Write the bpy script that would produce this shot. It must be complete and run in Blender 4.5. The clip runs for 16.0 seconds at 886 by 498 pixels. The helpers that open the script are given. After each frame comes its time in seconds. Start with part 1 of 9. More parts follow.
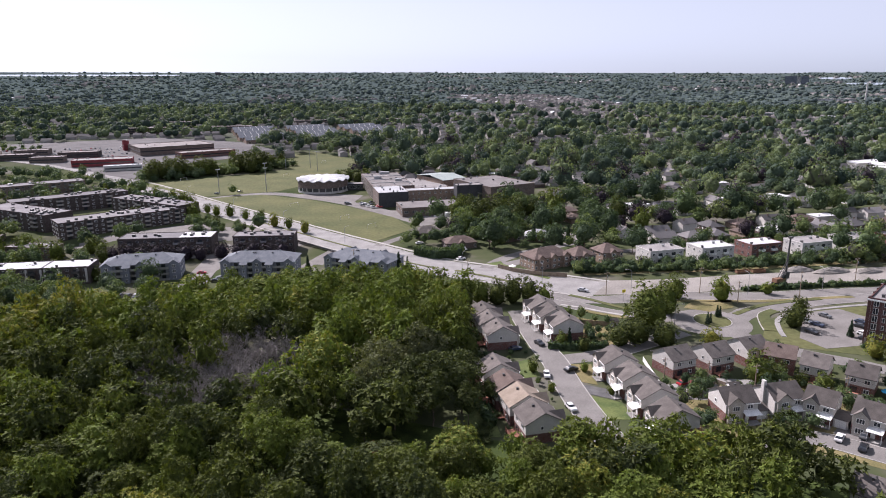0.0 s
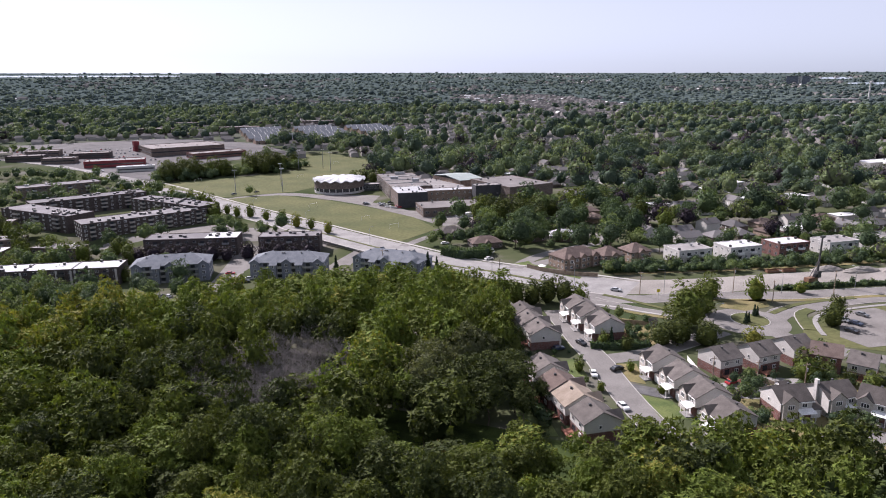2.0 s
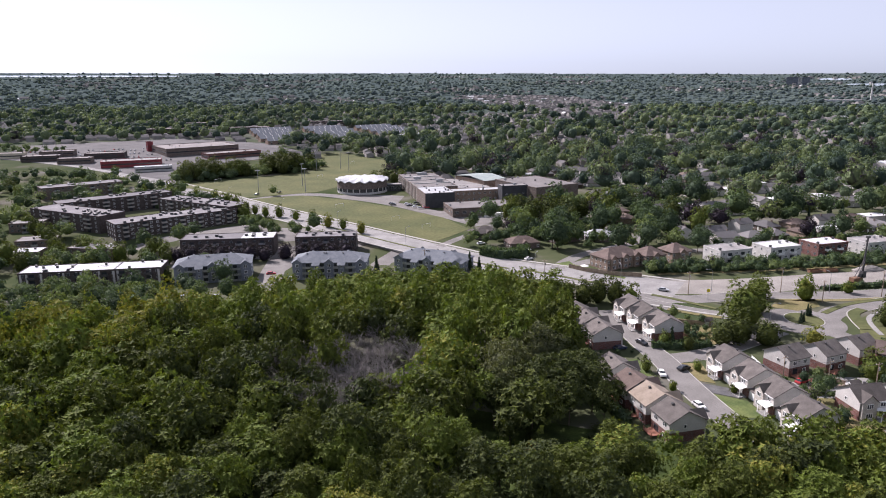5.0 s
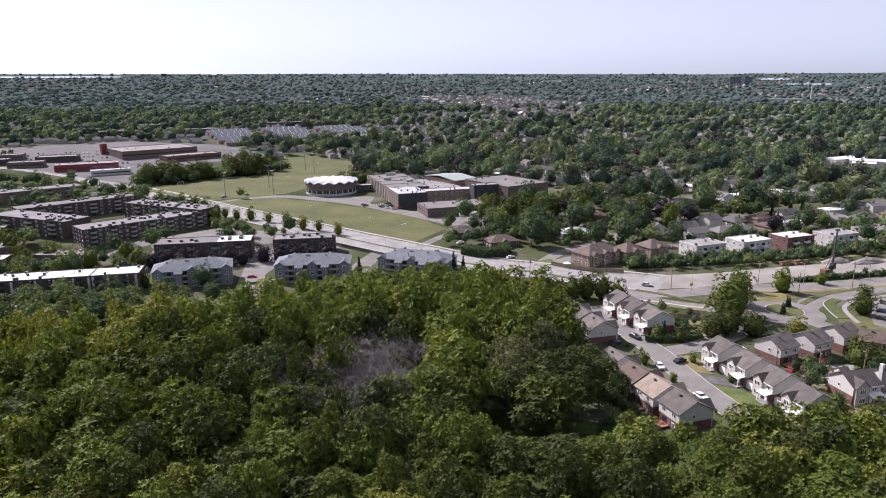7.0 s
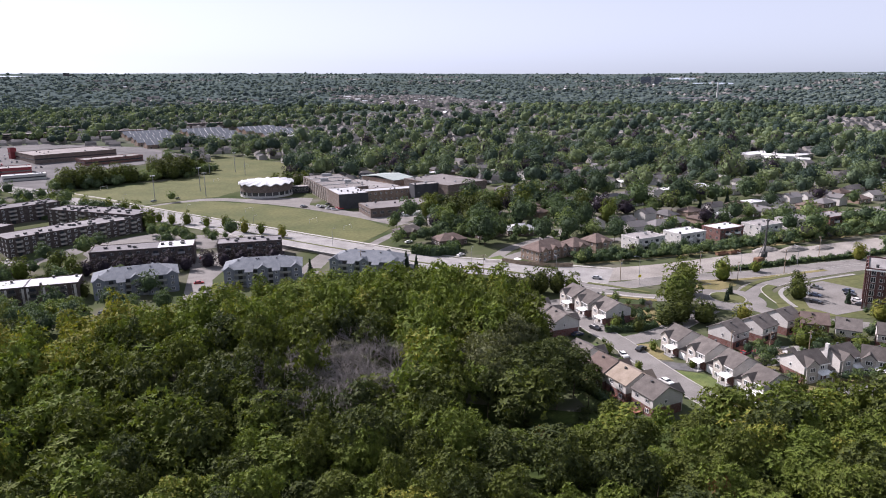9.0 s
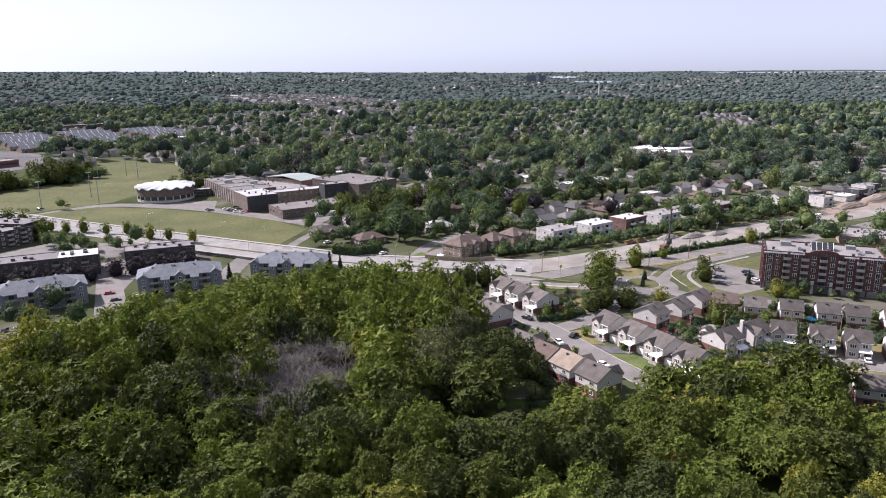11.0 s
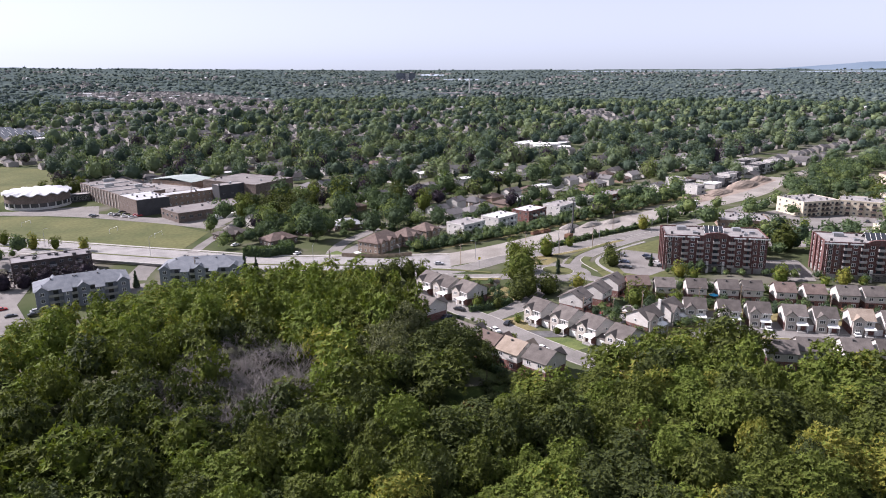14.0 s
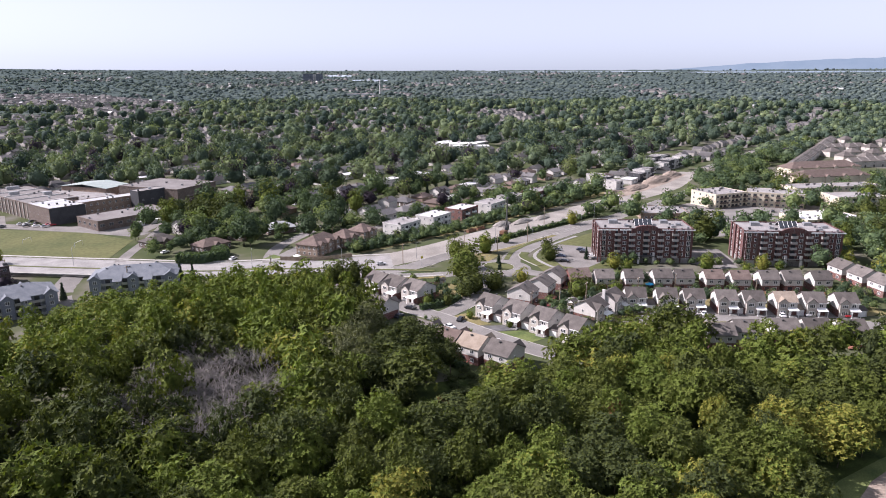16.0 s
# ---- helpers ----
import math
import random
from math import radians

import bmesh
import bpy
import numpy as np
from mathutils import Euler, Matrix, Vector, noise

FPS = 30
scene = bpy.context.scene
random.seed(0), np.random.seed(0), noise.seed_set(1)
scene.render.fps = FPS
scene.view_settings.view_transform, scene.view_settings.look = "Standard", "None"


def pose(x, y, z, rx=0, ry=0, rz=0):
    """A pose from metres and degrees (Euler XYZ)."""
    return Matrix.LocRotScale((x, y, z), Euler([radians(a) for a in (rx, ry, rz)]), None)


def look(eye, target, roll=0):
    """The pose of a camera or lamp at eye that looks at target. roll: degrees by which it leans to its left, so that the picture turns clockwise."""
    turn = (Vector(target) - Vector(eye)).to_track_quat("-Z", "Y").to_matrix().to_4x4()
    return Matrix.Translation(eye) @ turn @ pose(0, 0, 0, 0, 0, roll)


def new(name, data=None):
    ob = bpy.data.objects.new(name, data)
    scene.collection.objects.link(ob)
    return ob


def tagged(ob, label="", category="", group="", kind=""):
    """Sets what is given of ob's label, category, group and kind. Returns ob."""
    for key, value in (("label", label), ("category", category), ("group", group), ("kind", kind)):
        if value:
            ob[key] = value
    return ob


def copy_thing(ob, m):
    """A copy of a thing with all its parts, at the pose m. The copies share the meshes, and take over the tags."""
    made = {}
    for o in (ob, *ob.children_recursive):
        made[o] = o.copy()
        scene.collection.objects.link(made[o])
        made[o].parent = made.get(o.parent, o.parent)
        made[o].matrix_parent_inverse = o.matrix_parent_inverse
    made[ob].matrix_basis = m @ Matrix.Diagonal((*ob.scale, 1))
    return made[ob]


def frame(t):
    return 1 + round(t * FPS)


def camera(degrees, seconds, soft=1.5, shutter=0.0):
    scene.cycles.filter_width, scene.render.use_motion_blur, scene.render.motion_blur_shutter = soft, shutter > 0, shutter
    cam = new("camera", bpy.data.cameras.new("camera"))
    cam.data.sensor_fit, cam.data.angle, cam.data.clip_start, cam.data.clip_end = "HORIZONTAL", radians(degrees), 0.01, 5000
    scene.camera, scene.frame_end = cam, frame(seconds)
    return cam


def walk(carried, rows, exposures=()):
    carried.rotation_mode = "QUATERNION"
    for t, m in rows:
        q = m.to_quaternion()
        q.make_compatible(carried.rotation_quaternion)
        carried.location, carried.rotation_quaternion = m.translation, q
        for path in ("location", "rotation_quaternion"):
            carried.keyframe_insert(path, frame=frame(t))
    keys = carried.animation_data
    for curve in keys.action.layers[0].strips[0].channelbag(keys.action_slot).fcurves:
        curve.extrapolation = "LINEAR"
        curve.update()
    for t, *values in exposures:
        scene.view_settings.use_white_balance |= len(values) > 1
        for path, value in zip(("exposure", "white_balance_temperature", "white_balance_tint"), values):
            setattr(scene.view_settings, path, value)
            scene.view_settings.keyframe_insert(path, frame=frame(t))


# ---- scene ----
cam = camera(65.0, 16.0, soft=1.0)
PATH = [
    (0, (-0.029, 0.027, 85.613), (-0.04, 1.97, 85.139), -0.6),
    (0.5, (-3.567, -0.064, 85.626), (-3.575, 1.879, 85.154), -0.6),
    (1, (-7.125, -0.134, 85.641), (-7.13, 1.81, 85.168), -0.6),
    (1.5, (-10.708, -0.197, 85.657), (-10.713, 1.746, 85.184), -0.7),
    (2, (-14.292, -0.259, 85.687), (-14.299, 1.684, 85.214), -0.7),
    (2.5, (-17.881, -0.321, 85.726), (-17.89, 1.623, 85.254), -0.7),
    (3, (-21.48, -0.382, 85.762), (-21.49, 1.561, 85.289), -0.7),
    (3.5, (-25.036, -0.453, 85.795), (-25.045, 1.49, 85.322), -0.6),
    (4, (-28.643, -0.513, 85.822), (-28.644, 1.43, 85.349), -0.6),
    (4.5, (-32.268, -0.573, 85.846), (-32.269, 1.37, 85.374), -0.6),
    (7, (-50.257, -0.463, 85.813), (-50.117, 1.475, 85.341), -0.7),
    (7.5, (-53.881, -0.396, 85.844), (-53.684, 1.537, 85.371), -0.7),
    (8, (-57.511, -0.291, 85.886), (-57.258, 1.635, 85.412), -0.7),
    (8.5, (-61.131, -0.112, 85.934), (-60.824, 1.807, 85.459), -0.7),
    (9, (-64.701, 0.119, 85.972), (-64.338, 2.028, 85.496), -0.7),
    (9.5, (-68.25, 0.437, 85.978), (-67.81, 2.329, 85.501), -0.7),
    (10, (-71.816, 0.865, 85.974), (-71.288, 2.733, 85.495), -0.7),
    (12.5, (-89.495, 4.714, 85.997), (-88.714, 6.489, 85.509), -0.6),
    (13, (-92.86, 5.685, 86.011), (-92.03, 7.437, 85.521), -0.5),
    (13.5, (-96.239, 6.822, 86.009), (-95.329, 8.534, 85.517), -0.5),
    (14, (-99.618, 8.095, 86.006), (-98.631, 9.764, 85.513), -0.5),
    (14.5, (-102.954, 9.478, 86.012), (-101.905, 11.107, 85.517), -0.4),
    (15, (-106.221, 10.935, 86.015), (-105.119, 12.53, 85.522), -0.5),
    (15.5, (-109.436, 12.467, 86.011), (-108.283, 14.025, 85.518), -0.5),
    (16, (-112.63, 14.101, 85.995), (-111.432, 15.626, 85.502), -0.5),
]
walk(cam, [(t, look(eye, target, roll)) for t, eye, target, roll in PATH],
     [(0.0, 0.86, 6330, 25), (8.0, 0.92, 6330, 25), (16.0, 1.07, 6330, 25)])

# ---- light ----
world = bpy.data.worlds.new("world")
scene.world = world
world.use_nodes = True
_wn, _wl = world.node_tree.nodes, world.node_tree.links
_sky = _wn.new("ShaderNodeTexSky")
_sky.sky_type = "NISHITA"
_sky.sun_disc = False
SUN_AZ, SUN_EL = -43.0, 40.0          # degrees from +y towards +x, and above the horizon
_sky.sun_elevation = radians(SUN_EL)
_sky.sun_rotation = radians(SUN_AZ)
_sky.dust_density = 0.7
_sky.air_density = 0.6
_sky.ozone_density = 2.5
_wn["Background"].inputs["Strength"].default_value = 0.061
_veil = _wn.new("ShaderNodeHueSaturation")          # thin summer haze pales the sky
_veil.inputs["Saturation"].default_value = 0.15
_haze = _wn.new("ShaderNodeMix")
_haze.data_type = "RGBA"
_haze.inputs[0].default_value, _haze.inputs[7].default_value = 0.3, (9.1, 9.7, 10.8, 1)
_wl.new(_sky.outputs[0], _veil.inputs["Color"])
_wl.new(_veil.outputs[0], _haze.inputs[6])
_cool = _wn.new("ShaderNodeMix")
_cool.data_type, _cool.blend_type = "RGBA", "MULTIPLY"
_cool.inputs[0].default_value, _cool.inputs[7].default_value = 1.0, (0.915, 1.0, 1.08, 1)
_wl.new(_haze.outputs[2], _cool.inputs[6])
_wl.new(_cool.outputs[2], _wn["Background"].inputs["Color"])
sun = new("sun", bpy.data.lights.new("sun", "SUN"))
sun.data.energy, sun.data.angle, sun.data.color = 5.0, radians(0.6), (1.0, 0.96, 0.91)
_se = radians(SUN_EL)
sun.matrix_world = look((0, 0, 300), (-math.sin(radians(SUN_AZ)) * math.cos(_se), -math.cos(radians(SUN_AZ)) * math.cos(_se), 300 - math.sin(_se)))


# ---- materials ----
def material(name, rough=0.8, spec=0.3, metal=0.0):
    m = bpy.data.materials.new(name)
    m.use_nodes = True
    b = m.node_tree.nodes["Principled BSDF"]
    b.inputs["Roughness"].default_value = rough
    b.inputs["Specular IOR Level"].default_value = spec
    b.inputs["Metallic"].default_value = metal
    return m, m.node_tree.nodes, m.node_tree.links, b


def ramp(nodes, stops):
    r = nodes.new("ShaderNodeValToRGB")
    while len(r.color_ramp.elements) < len(stops):
        r.color_ramp.elements.new(0.5)
    for e, (p, c) in zip(r.color_ramp.elements, stops):
        e.position, e.color = p, (*c, 1)
    return r


def noise_of(nodes, links, scale, detail=4.0, coords=None):
    n = nodes.new("ShaderNodeTexNoise")
    n.inputs["Scale"].default_value = scale
    n.inputs["Detail"].default_value = detail
    if coords is not None:
        links.new(coords, n.inputs["Vector"])
    return n


def mixed(nodes, links, kind, fac, a, b):
    x = nodes.new("ShaderNodeMix")
    x.data_type, x.blend_type = "RGBA", kind
    for socket, value in ((x.inputs[0], fac), (x.inputs[6], a), (x.inputs[7], b)):
        if hasattr(value, "links"):
            links.new(value, socket)
        elif isinstance(value, tuple):
            socket.default_value = (*value, 1)
        else:
            socket.default_value = value
    return x.outputs[2]


def mottled(name, dark, light, scale=1.0, fine=12.0, rough=0.85, spec=0.3, bump=0.0, vary=0.0, metal=0.0):
    """A surface with broad blotches and fine grain in world metres; vary: how far single pieces differ."""
    m, nodes, links, b = material(name, rough, spec, metal)
    pos = nodes.new("ShaderNodeNewGeometry").outputs["Position"]
    big, small = noise_of(nodes, links, scale, 5, pos), noise_of(nodes, links, fine, 3, pos)
    r = ramp(nodes, [(0.3, dark), (0.7, light)])
    links.new(big.outputs[0], r.inputs[0])
    g = ramp(nodes, [(0.25, (0.72, 0.72, 0.72)), (0.75, (1.2, 1.2, 1.2))])
    links.new(small.outputs[0], g.inputs[0])
    c = mixed(nodes, links, "MULTIPLY", 1.0, r.outputs[0], g.outputs[0])
    if vary:
        info = nodes.new("ShaderNodeObjectInfo")
        v = ramp(nodes, [(0.0, (1 - vary,) * 3), (1.0, (1 + vary,) * 3)])
        links.new(info.outputs["Random"], v.inputs[0])
        c = mixed(nodes, links, "MULTIPLY", 1.0, c, v.outputs[0])
    links.new(c, b.inputs["Base Color"])
    if bump:
        u = nodes.new("ShaderNodeBump")
        u.inputs["Strength"].default_value, u.inputs["Distance"].default_value = bump, 0.05
        links.new(small.outputs[0], u.inputs["Height"])
        links.new(u.outputs[0], b.inputs["Normal"])
    return m


def coursed(name, colours, mortar, width, height, rough=0.9, streak=0.25):
    """Brick or siding courses by height, with weather streaks."""
    m, nodes, links, b = material(name, rough, 0.2)
    geo = nodes.new("ShaderNodeNewGeometry").outputs["Position"]
    sep = nodes.new("ShaderNodeSeparateXYZ")
    links.new(geo, sep.inputs[0])
    add = nodes.new("ShaderNodeMath")
    links.new(sep.outputs[0], add.inputs[0]), links.new(sep.outputs[1], add.inputs[1])
    com = nodes.new("ShaderNodeCombineXYZ")
    links.new(add.outputs[0], com.inputs[0]), links.new(sep.outputs[2], com.inputs[1])
    t = nodes.new("ShaderNodeTexBrick")
    links.new(com.outputs[0], t.inputs["Vector"])
    t.inputs["Scale"].default_value = 1.0
    t.inputs["Brick Width"].default_value, t.inputs["Row Height"].default_value = width, height
    t.inputs["Mortar Size"].default_value = height * 0.1
    t.inputs["Color1"].default_value, t.inputs["Color2"].default_value = (*colours[0], 1), (*colours[1], 1)
    t.inputs["Mortar"].default_value = (*mortar, 1)
    n = noise_of(nodes, links, 0.5, 5, geo)
    g = ramp(nodes, [(0.3, (1 - streak,) * 3), (0.7, (1 + streak * 0.4,) * 3)])
    links.new(n.outputs[0], g.inputs[0])
    links.new(mixed(nodes, links, "MULTIPLY", 1.0, t.outputs[0], g.outputs[0]), b.inputs["Base Color"])
    return m


def leafy(name, stops, leafy_gloss=0.08, speckle=1.0):
    """Leaves: colour by the tree's own tint, with lighter and darker sprays, letting some light through."""
    m, nodes, links, b = material(name, 0.7, leafy_gloss)
    at = nodes.new("ShaderNodeAttribute")
    at.attribute_name = "tint"
    r = ramp(nodes, stops)
    links.new(at.outputs["Fac"], r.inputs[0])
    geo = nodes.new("ShaderNodeNewGeometry").outputs["Position"]
    n = noise_of(nodes, links, 0.7, 4, geo)
    g = ramp(nodes, [(0.3, tuple(1 - speckle * q for q in (0.48, 0.46, 0.47))), (0.7, tuple(1 + speckle * q for q in (0.25, 0.22, 0.14)))])
    links.new(n.outputs[0], g.inputs[0])
    c = mixed(nodes, links, "MULTIPLY", 1.0, r.outputs[0], g.outputs[0])
    links.new(c, b.inputs["Base Color"])
    u = nodes.new("ShaderNodeBump")
    u.inputs["Strength"].default_value, u.inputs["Distance"].default_value = 0.7, 0.5
    links.new(noise_of(nodes, links, 1.3, 3, geo).outputs[0], u.inputs["Height"])
    links.new(u.outputs[0], b.inputs["Normal"])
    tr = nodes.new("ShaderNodeBsdfTranslucent")
    warm = mixed(nodes, links, "MULTIPLY", 1.0, c, (1.2, 1.25, 0.5))
    links.new(warm, tr.inputs["Color"])
    mx = nodes.new("ShaderNodeMixShader")
    mx.inputs[0].default_value = 0.24
    links.new(b.outputs[0], mx.inputs[1]), links.new(tr.outputs[0], mx.inputs[2])
    links.new(mx.outputs[0], nodes["Material Output"].inputs["Surface"])
    return m


LEAF = leafy("leaves", [(0.0, (0.043, 0.058, 0.026)), (0.25, (0.068, 0.085, 0.024)), (0.45, (0.094, 0.116, 0.026)), (0.7, (0.108, 0.152, 0.033)), (0.85, (0.127, 0.172, 0.037)), (1.0, (0.195, 0.19, 0.042))])
LEAF_WILLOW = leafy("grey_green_leaves", [(0.0, (0.082, 0.094, 0.054)), (0.5, (0.115, 0.128, 0.07)), (1.0, (0.145, 0.158, 0.085))])
LEAF_TOWN = leafy("garden_leaves", [(0.0, (0.05, 0.078, 0.05)), (0.45, (0.084, 0.126, 0.064)), (0.85, (0.17, 0.216, 0.078)), (0.94, (0.0432, 0.036, 0.0504)), (1.0, (0.0408, 0.0324, 0.0504))])
LEAF_RUST = leafy("rusty_leaves", [(0.0, (0.13, 0.085, 0.04)), (1.0, (0.17, 0.105, 0.05))])
NEEDLE = leafy("needles", [(0.0, (0.034, 0.054, 0.038)), (1.0, (0.055, 0.082, 0.055))])
BARK = mottled("bark", (0.06, 0.045, 0.035), (0.14, 0.11, 0.085), 2, 20, 0.95)
DEADWOOD = mottled("dead_wood", (0.14, 0.127, 0.122), (0.245, 0.225, 0.217), 1, 10, 0.95)
GRASS = mottled("mown_grass", (0.068, 0.08, 0.034), (0.112, 0.113, 0.05), 0.035, 0.5, 0.95, 0.1)
LAWN = mottled("green_lawn", (0.06, 0.088, 0.032), (0.125, 0.148, 0.055), 0.2, 3, 0.95, 0.1)
DRYGRASS = mottled("dry_grass", (0.11, 0.105, 0.045), (0.21, 0.175, 0.09), 0.12, 2, 0.95, 0.1)
ASPHALT = mottled("asphalt", (0.142, 0.135, 0.128), (0.203, 0.194, 0.184), 0.12, 4, 0.95, 0.1)
DARKTAR = mottled("driveway_tar", (0.07, 0.07, 0.072), (0.12, 0.12, 0.12), 0.4, 5, 0.9, 0.25)
LOT_TAR = mottled("worn_lot_asphalt", (0.085, 0.083, 0.085), (0.135, 0.13, 0.13), 0.06, 2, 0.95, 0.1)
CONCRETE = mottled("pale_concrete", (0.195, 0.19, 0.184), (0.28, 0.274, 0.265), 0.15, 3, 0.95, 0.1)
KERB = mottled("kerbstone", (0.27, 0.26, 0.242), (0.37, 0.357, 0.335), 0.4, 6, 0.9)
DIRT = mottled("gravel_and_dirt", (0.18, 0.168, 0.152), (0.29, 0.272, 0.25), 0.07, 1.5, 0.95, 0.1)
EARTH = mottled("brown_earth", (0.18, 0.145, 0.12), (0.29, 0.24, 0.2), 0.1, 1.2, 0.95, 0.1)
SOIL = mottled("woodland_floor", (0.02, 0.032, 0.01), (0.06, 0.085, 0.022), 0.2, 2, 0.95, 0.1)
SHINGLE = mottled("grey_shingles", (0.082, 0.074, 0.069), (0.128, 0.115, 0.107), 0.5, 7, 0.95, 0.15, vary=0.25)
SHINGLE_BROWN = mottled("brown_shingles", (0.098, 0.074, 0.065), (0.144, 0.112, 0.099), 0.5, 7, 0.95, 0.15, vary=0.15)
SHINGLE_TAN = mottled("tan_shingles", (0.205, 0.168, 0.132), (0.275, 0.23, 0.188), 0.5, 7, 0.95, 0.15)
SHINGLE_BLUE = mottled("blue_grey_shingles", (0.125, 0.138, 0.158), (0.175, 0.19, 0.21), 0.4, 7, 0.95, 0.15)
WALL_SUBURB = mottled("mixed_house_walls", (0.15, 0.14, 0.13), (0.4, 0.38, 0.36), 0.04, 5, 0.9)
SHINGLE_SUBURB = mottled("weathered_shingles", (0.078, 0.076, 0.078), (0.158, 0.152, 0.152), 0.03, 5, 0.95, 0.15, vary=0.4)
DARK_GRAVEL = mottled("dark_gravel_roof", (0.14, 0.135, 0.14), (0.215, 0.208, 0.214), 0.12, 5, 0.95, 0.1, vary=0.15)
GRAVEL_ROOF = mottled("gravel_roof", (0.18, 0.172, 0.17), (0.265, 0.255, 0.25), 0.12, 5, 0.95, 0.1, vary=0.12)
WHITE_ROOF = mottled("white_membrane", (0.4, 0.41, 0.42), (0.56, 0.57, 0.58), 0.15, 3, 0.9, 0.08)
STORE_ROOF = mottled("worn_brown_grey_roofing", (0.17, 0.155, 0.15), (0.27, 0.25, 0.245), 0.08, 2, 0.95, 0.1)
SHEET_ROOF = mottled("pale_green_sheet_roof", (0.24, 0.285, 0.275), (0.31, 0.35, 0.335), 0.2, 2, 0.7, 0.05)
PALE_ROOF = mottled("pale_grey_membrane", (0.3, 0.31, 0.32), (0.42, 0.43, 0.44), 0.15, 3, 0.9, 0.08)
BROWN_ROOF = mottled("brown_tar_roof", (0.135, 0.126, 0.123), (0.195, 0.184, 0.18), 0.1, 4, 0.95, 0.1)
BRICK_RED = coursed("red_brick", ((0.17, 0.07, 0.058), (0.13, 0.054, 0.046)), (0.2, 0.18, 0.17), 0.24, 0.08)
BRICK_DARK = coursed("dark_brown_brick", ((0.078, 0.06, 0.056), (0.058, 0.046, 0.044)), (0.11, 0.1, 0.098), 0.24, 0.08)
BRICK_TOWER = coursed("deep_red_brick", ((0.125, 0.052, 0.047), (0.095, 0.042, 0.039)), (0.15, 0.135, 0.13), 0.24, 0.08)
BRICK_TAN = coursed("tan_brick", ((0.27, 0.192, 0.142), (0.23, 0.158, 0.118)), (0.31, 0.28, 0.25), 0.24, 0.08)
BRICK_BROWN = coursed("brown_brick", ((0.14, 0.108, 0.092), (0.115, 0.088, 0.076)), (0.19, 0.17, 0.155), 0.24, 0.08)
SIDING = coursed("pale_siding", ((0.52, 0.505, 0.48), (0.49, 0.475, 0.45)), (0.4, 0.385, 0.365), 3.6, 0.12, 0.7, 0.1)
SIDING_GREY = coursed("blue_grey_siding", ((0.19, 0.21, 0.25), (0.175, 0.195, 0.235)), (0.13, 0.145, 0.17), 3.6, 0.12, 0.7, 0.1)
STUCCO = mottled("cream_stucco", (0.47, 0.415, 0.32), (0.58, 0.52, 0.41), 0.2, 4, 0.9)
STUCCO_WHITE = mottled("off_white_stucco", (0.41, 0.4, 0.385), (0.54, 0.53, 0.51), 0.3, 4, 0.9)
STUCCO_CREAM = mottled("warm_grey_stucco", (0.37, 0.345, 0.31), (0.46, 0.43, 0.39), 0.3, 4, 0.9)
CHARCOAL = mottled("charcoal_panel", (0.035, 0.037, 0.042), (0.055, 0.057, 0.063), 0.3, 3, 0.7)
WHITE = mottled("white_paint", (0.7, 0.7, 0.69), (0.82, 0.82, 0.8), 0.5, 5, 0.6)
REDPAINT = mottled("red_fascia", (0.17, 0.03, 0.036), (0.23, 0.042, 0.048), 0.3, 4, 0.7)
METAL = mottled("grey_metal", (0.25, 0.26, 0.27), (0.38, 0.39, 0.4), 0.6, 6, 0.5, 0.5, metal=0.6)
DARKMETAL = mottled("dark_metal", (0.04, 0.04, 0.042), (0.08, 0.08, 0.08), 0.6, 6, 0.6, 0.4)
TIMBER = mottled("weathered_timber", (0.2, 0.15, 0.11), (0.34, 0.27, 0.2), 0.8, 9, 0.9)
TIMBER_RED = mottled("red_stained_timber", (0.24, 0.1, 0.07), (0.34, 0.16, 0.11), 0.8, 9, 0.9)
GLASS, _n, _l, _b = material("window_glass", 0.06, 0.6)
_b.inputs["Base Color"].default_value = (0.03, 0.035, 0.042, 1)
WATER, _n, _l, _b = material("water", 0.12, 0.6)
_b.inputs["Base Color"].default_value = (0.25, 0.3, 0.34, 1)
TYRE = mottled("rubber", (0.02, 0.02, 0.02), (0.035, 0.035, 0.035), 2, 9, 0.85)


def paintwork(name, colour):
    m, nodes, links, b = material(name, 0.28, 0.5)
    n = noise_of(nodes, links, 1.5, 3)
    r = ramp(nodes, [(0.3, tuple(c * 0.88 for c in colour)), (0.7, colour)])
    links.new(n.outputs[0], r.inputs[0]), links.new(r.outputs[0], b.inputs["Base Color"])
    b.inputs["Coat Weight"].default_value = 0.5
    return m


BLUE_CLOTH = mottled("blue_cloth", (0.02, 0.25, 0.45), (0.03, 0.32, 0.55), 1, 8, 0.8)
YELLOW = mottled("yellow_sign", (0.6, 0.5, 0.03), (0.7, 0.58, 0.05), 1, 8, 0.6)

RUST = mottled("rusty_orange_steel", (0.13, 0.07, 0.045), (0.2, 0.11, 0.065), 0.6, 6, 0.8)
POOL = mottled("pool_water", (0.08, 0.4, 0.45), (0.12, 0.5, 0.54), 0.4, 3, 0.1, 0.5)

# ---- plan and terrain ----
SITE_X = (-1.291, -2.753, 0.742, -7.429, 32.203, -1.776, 1.595, -3.594, 0.282, 0.394)
SITE_Y = (1.241, 2.073, 0.579, 1.919, -11.855, 26.051, 0.539, -0.619, -1.882, 2.723)


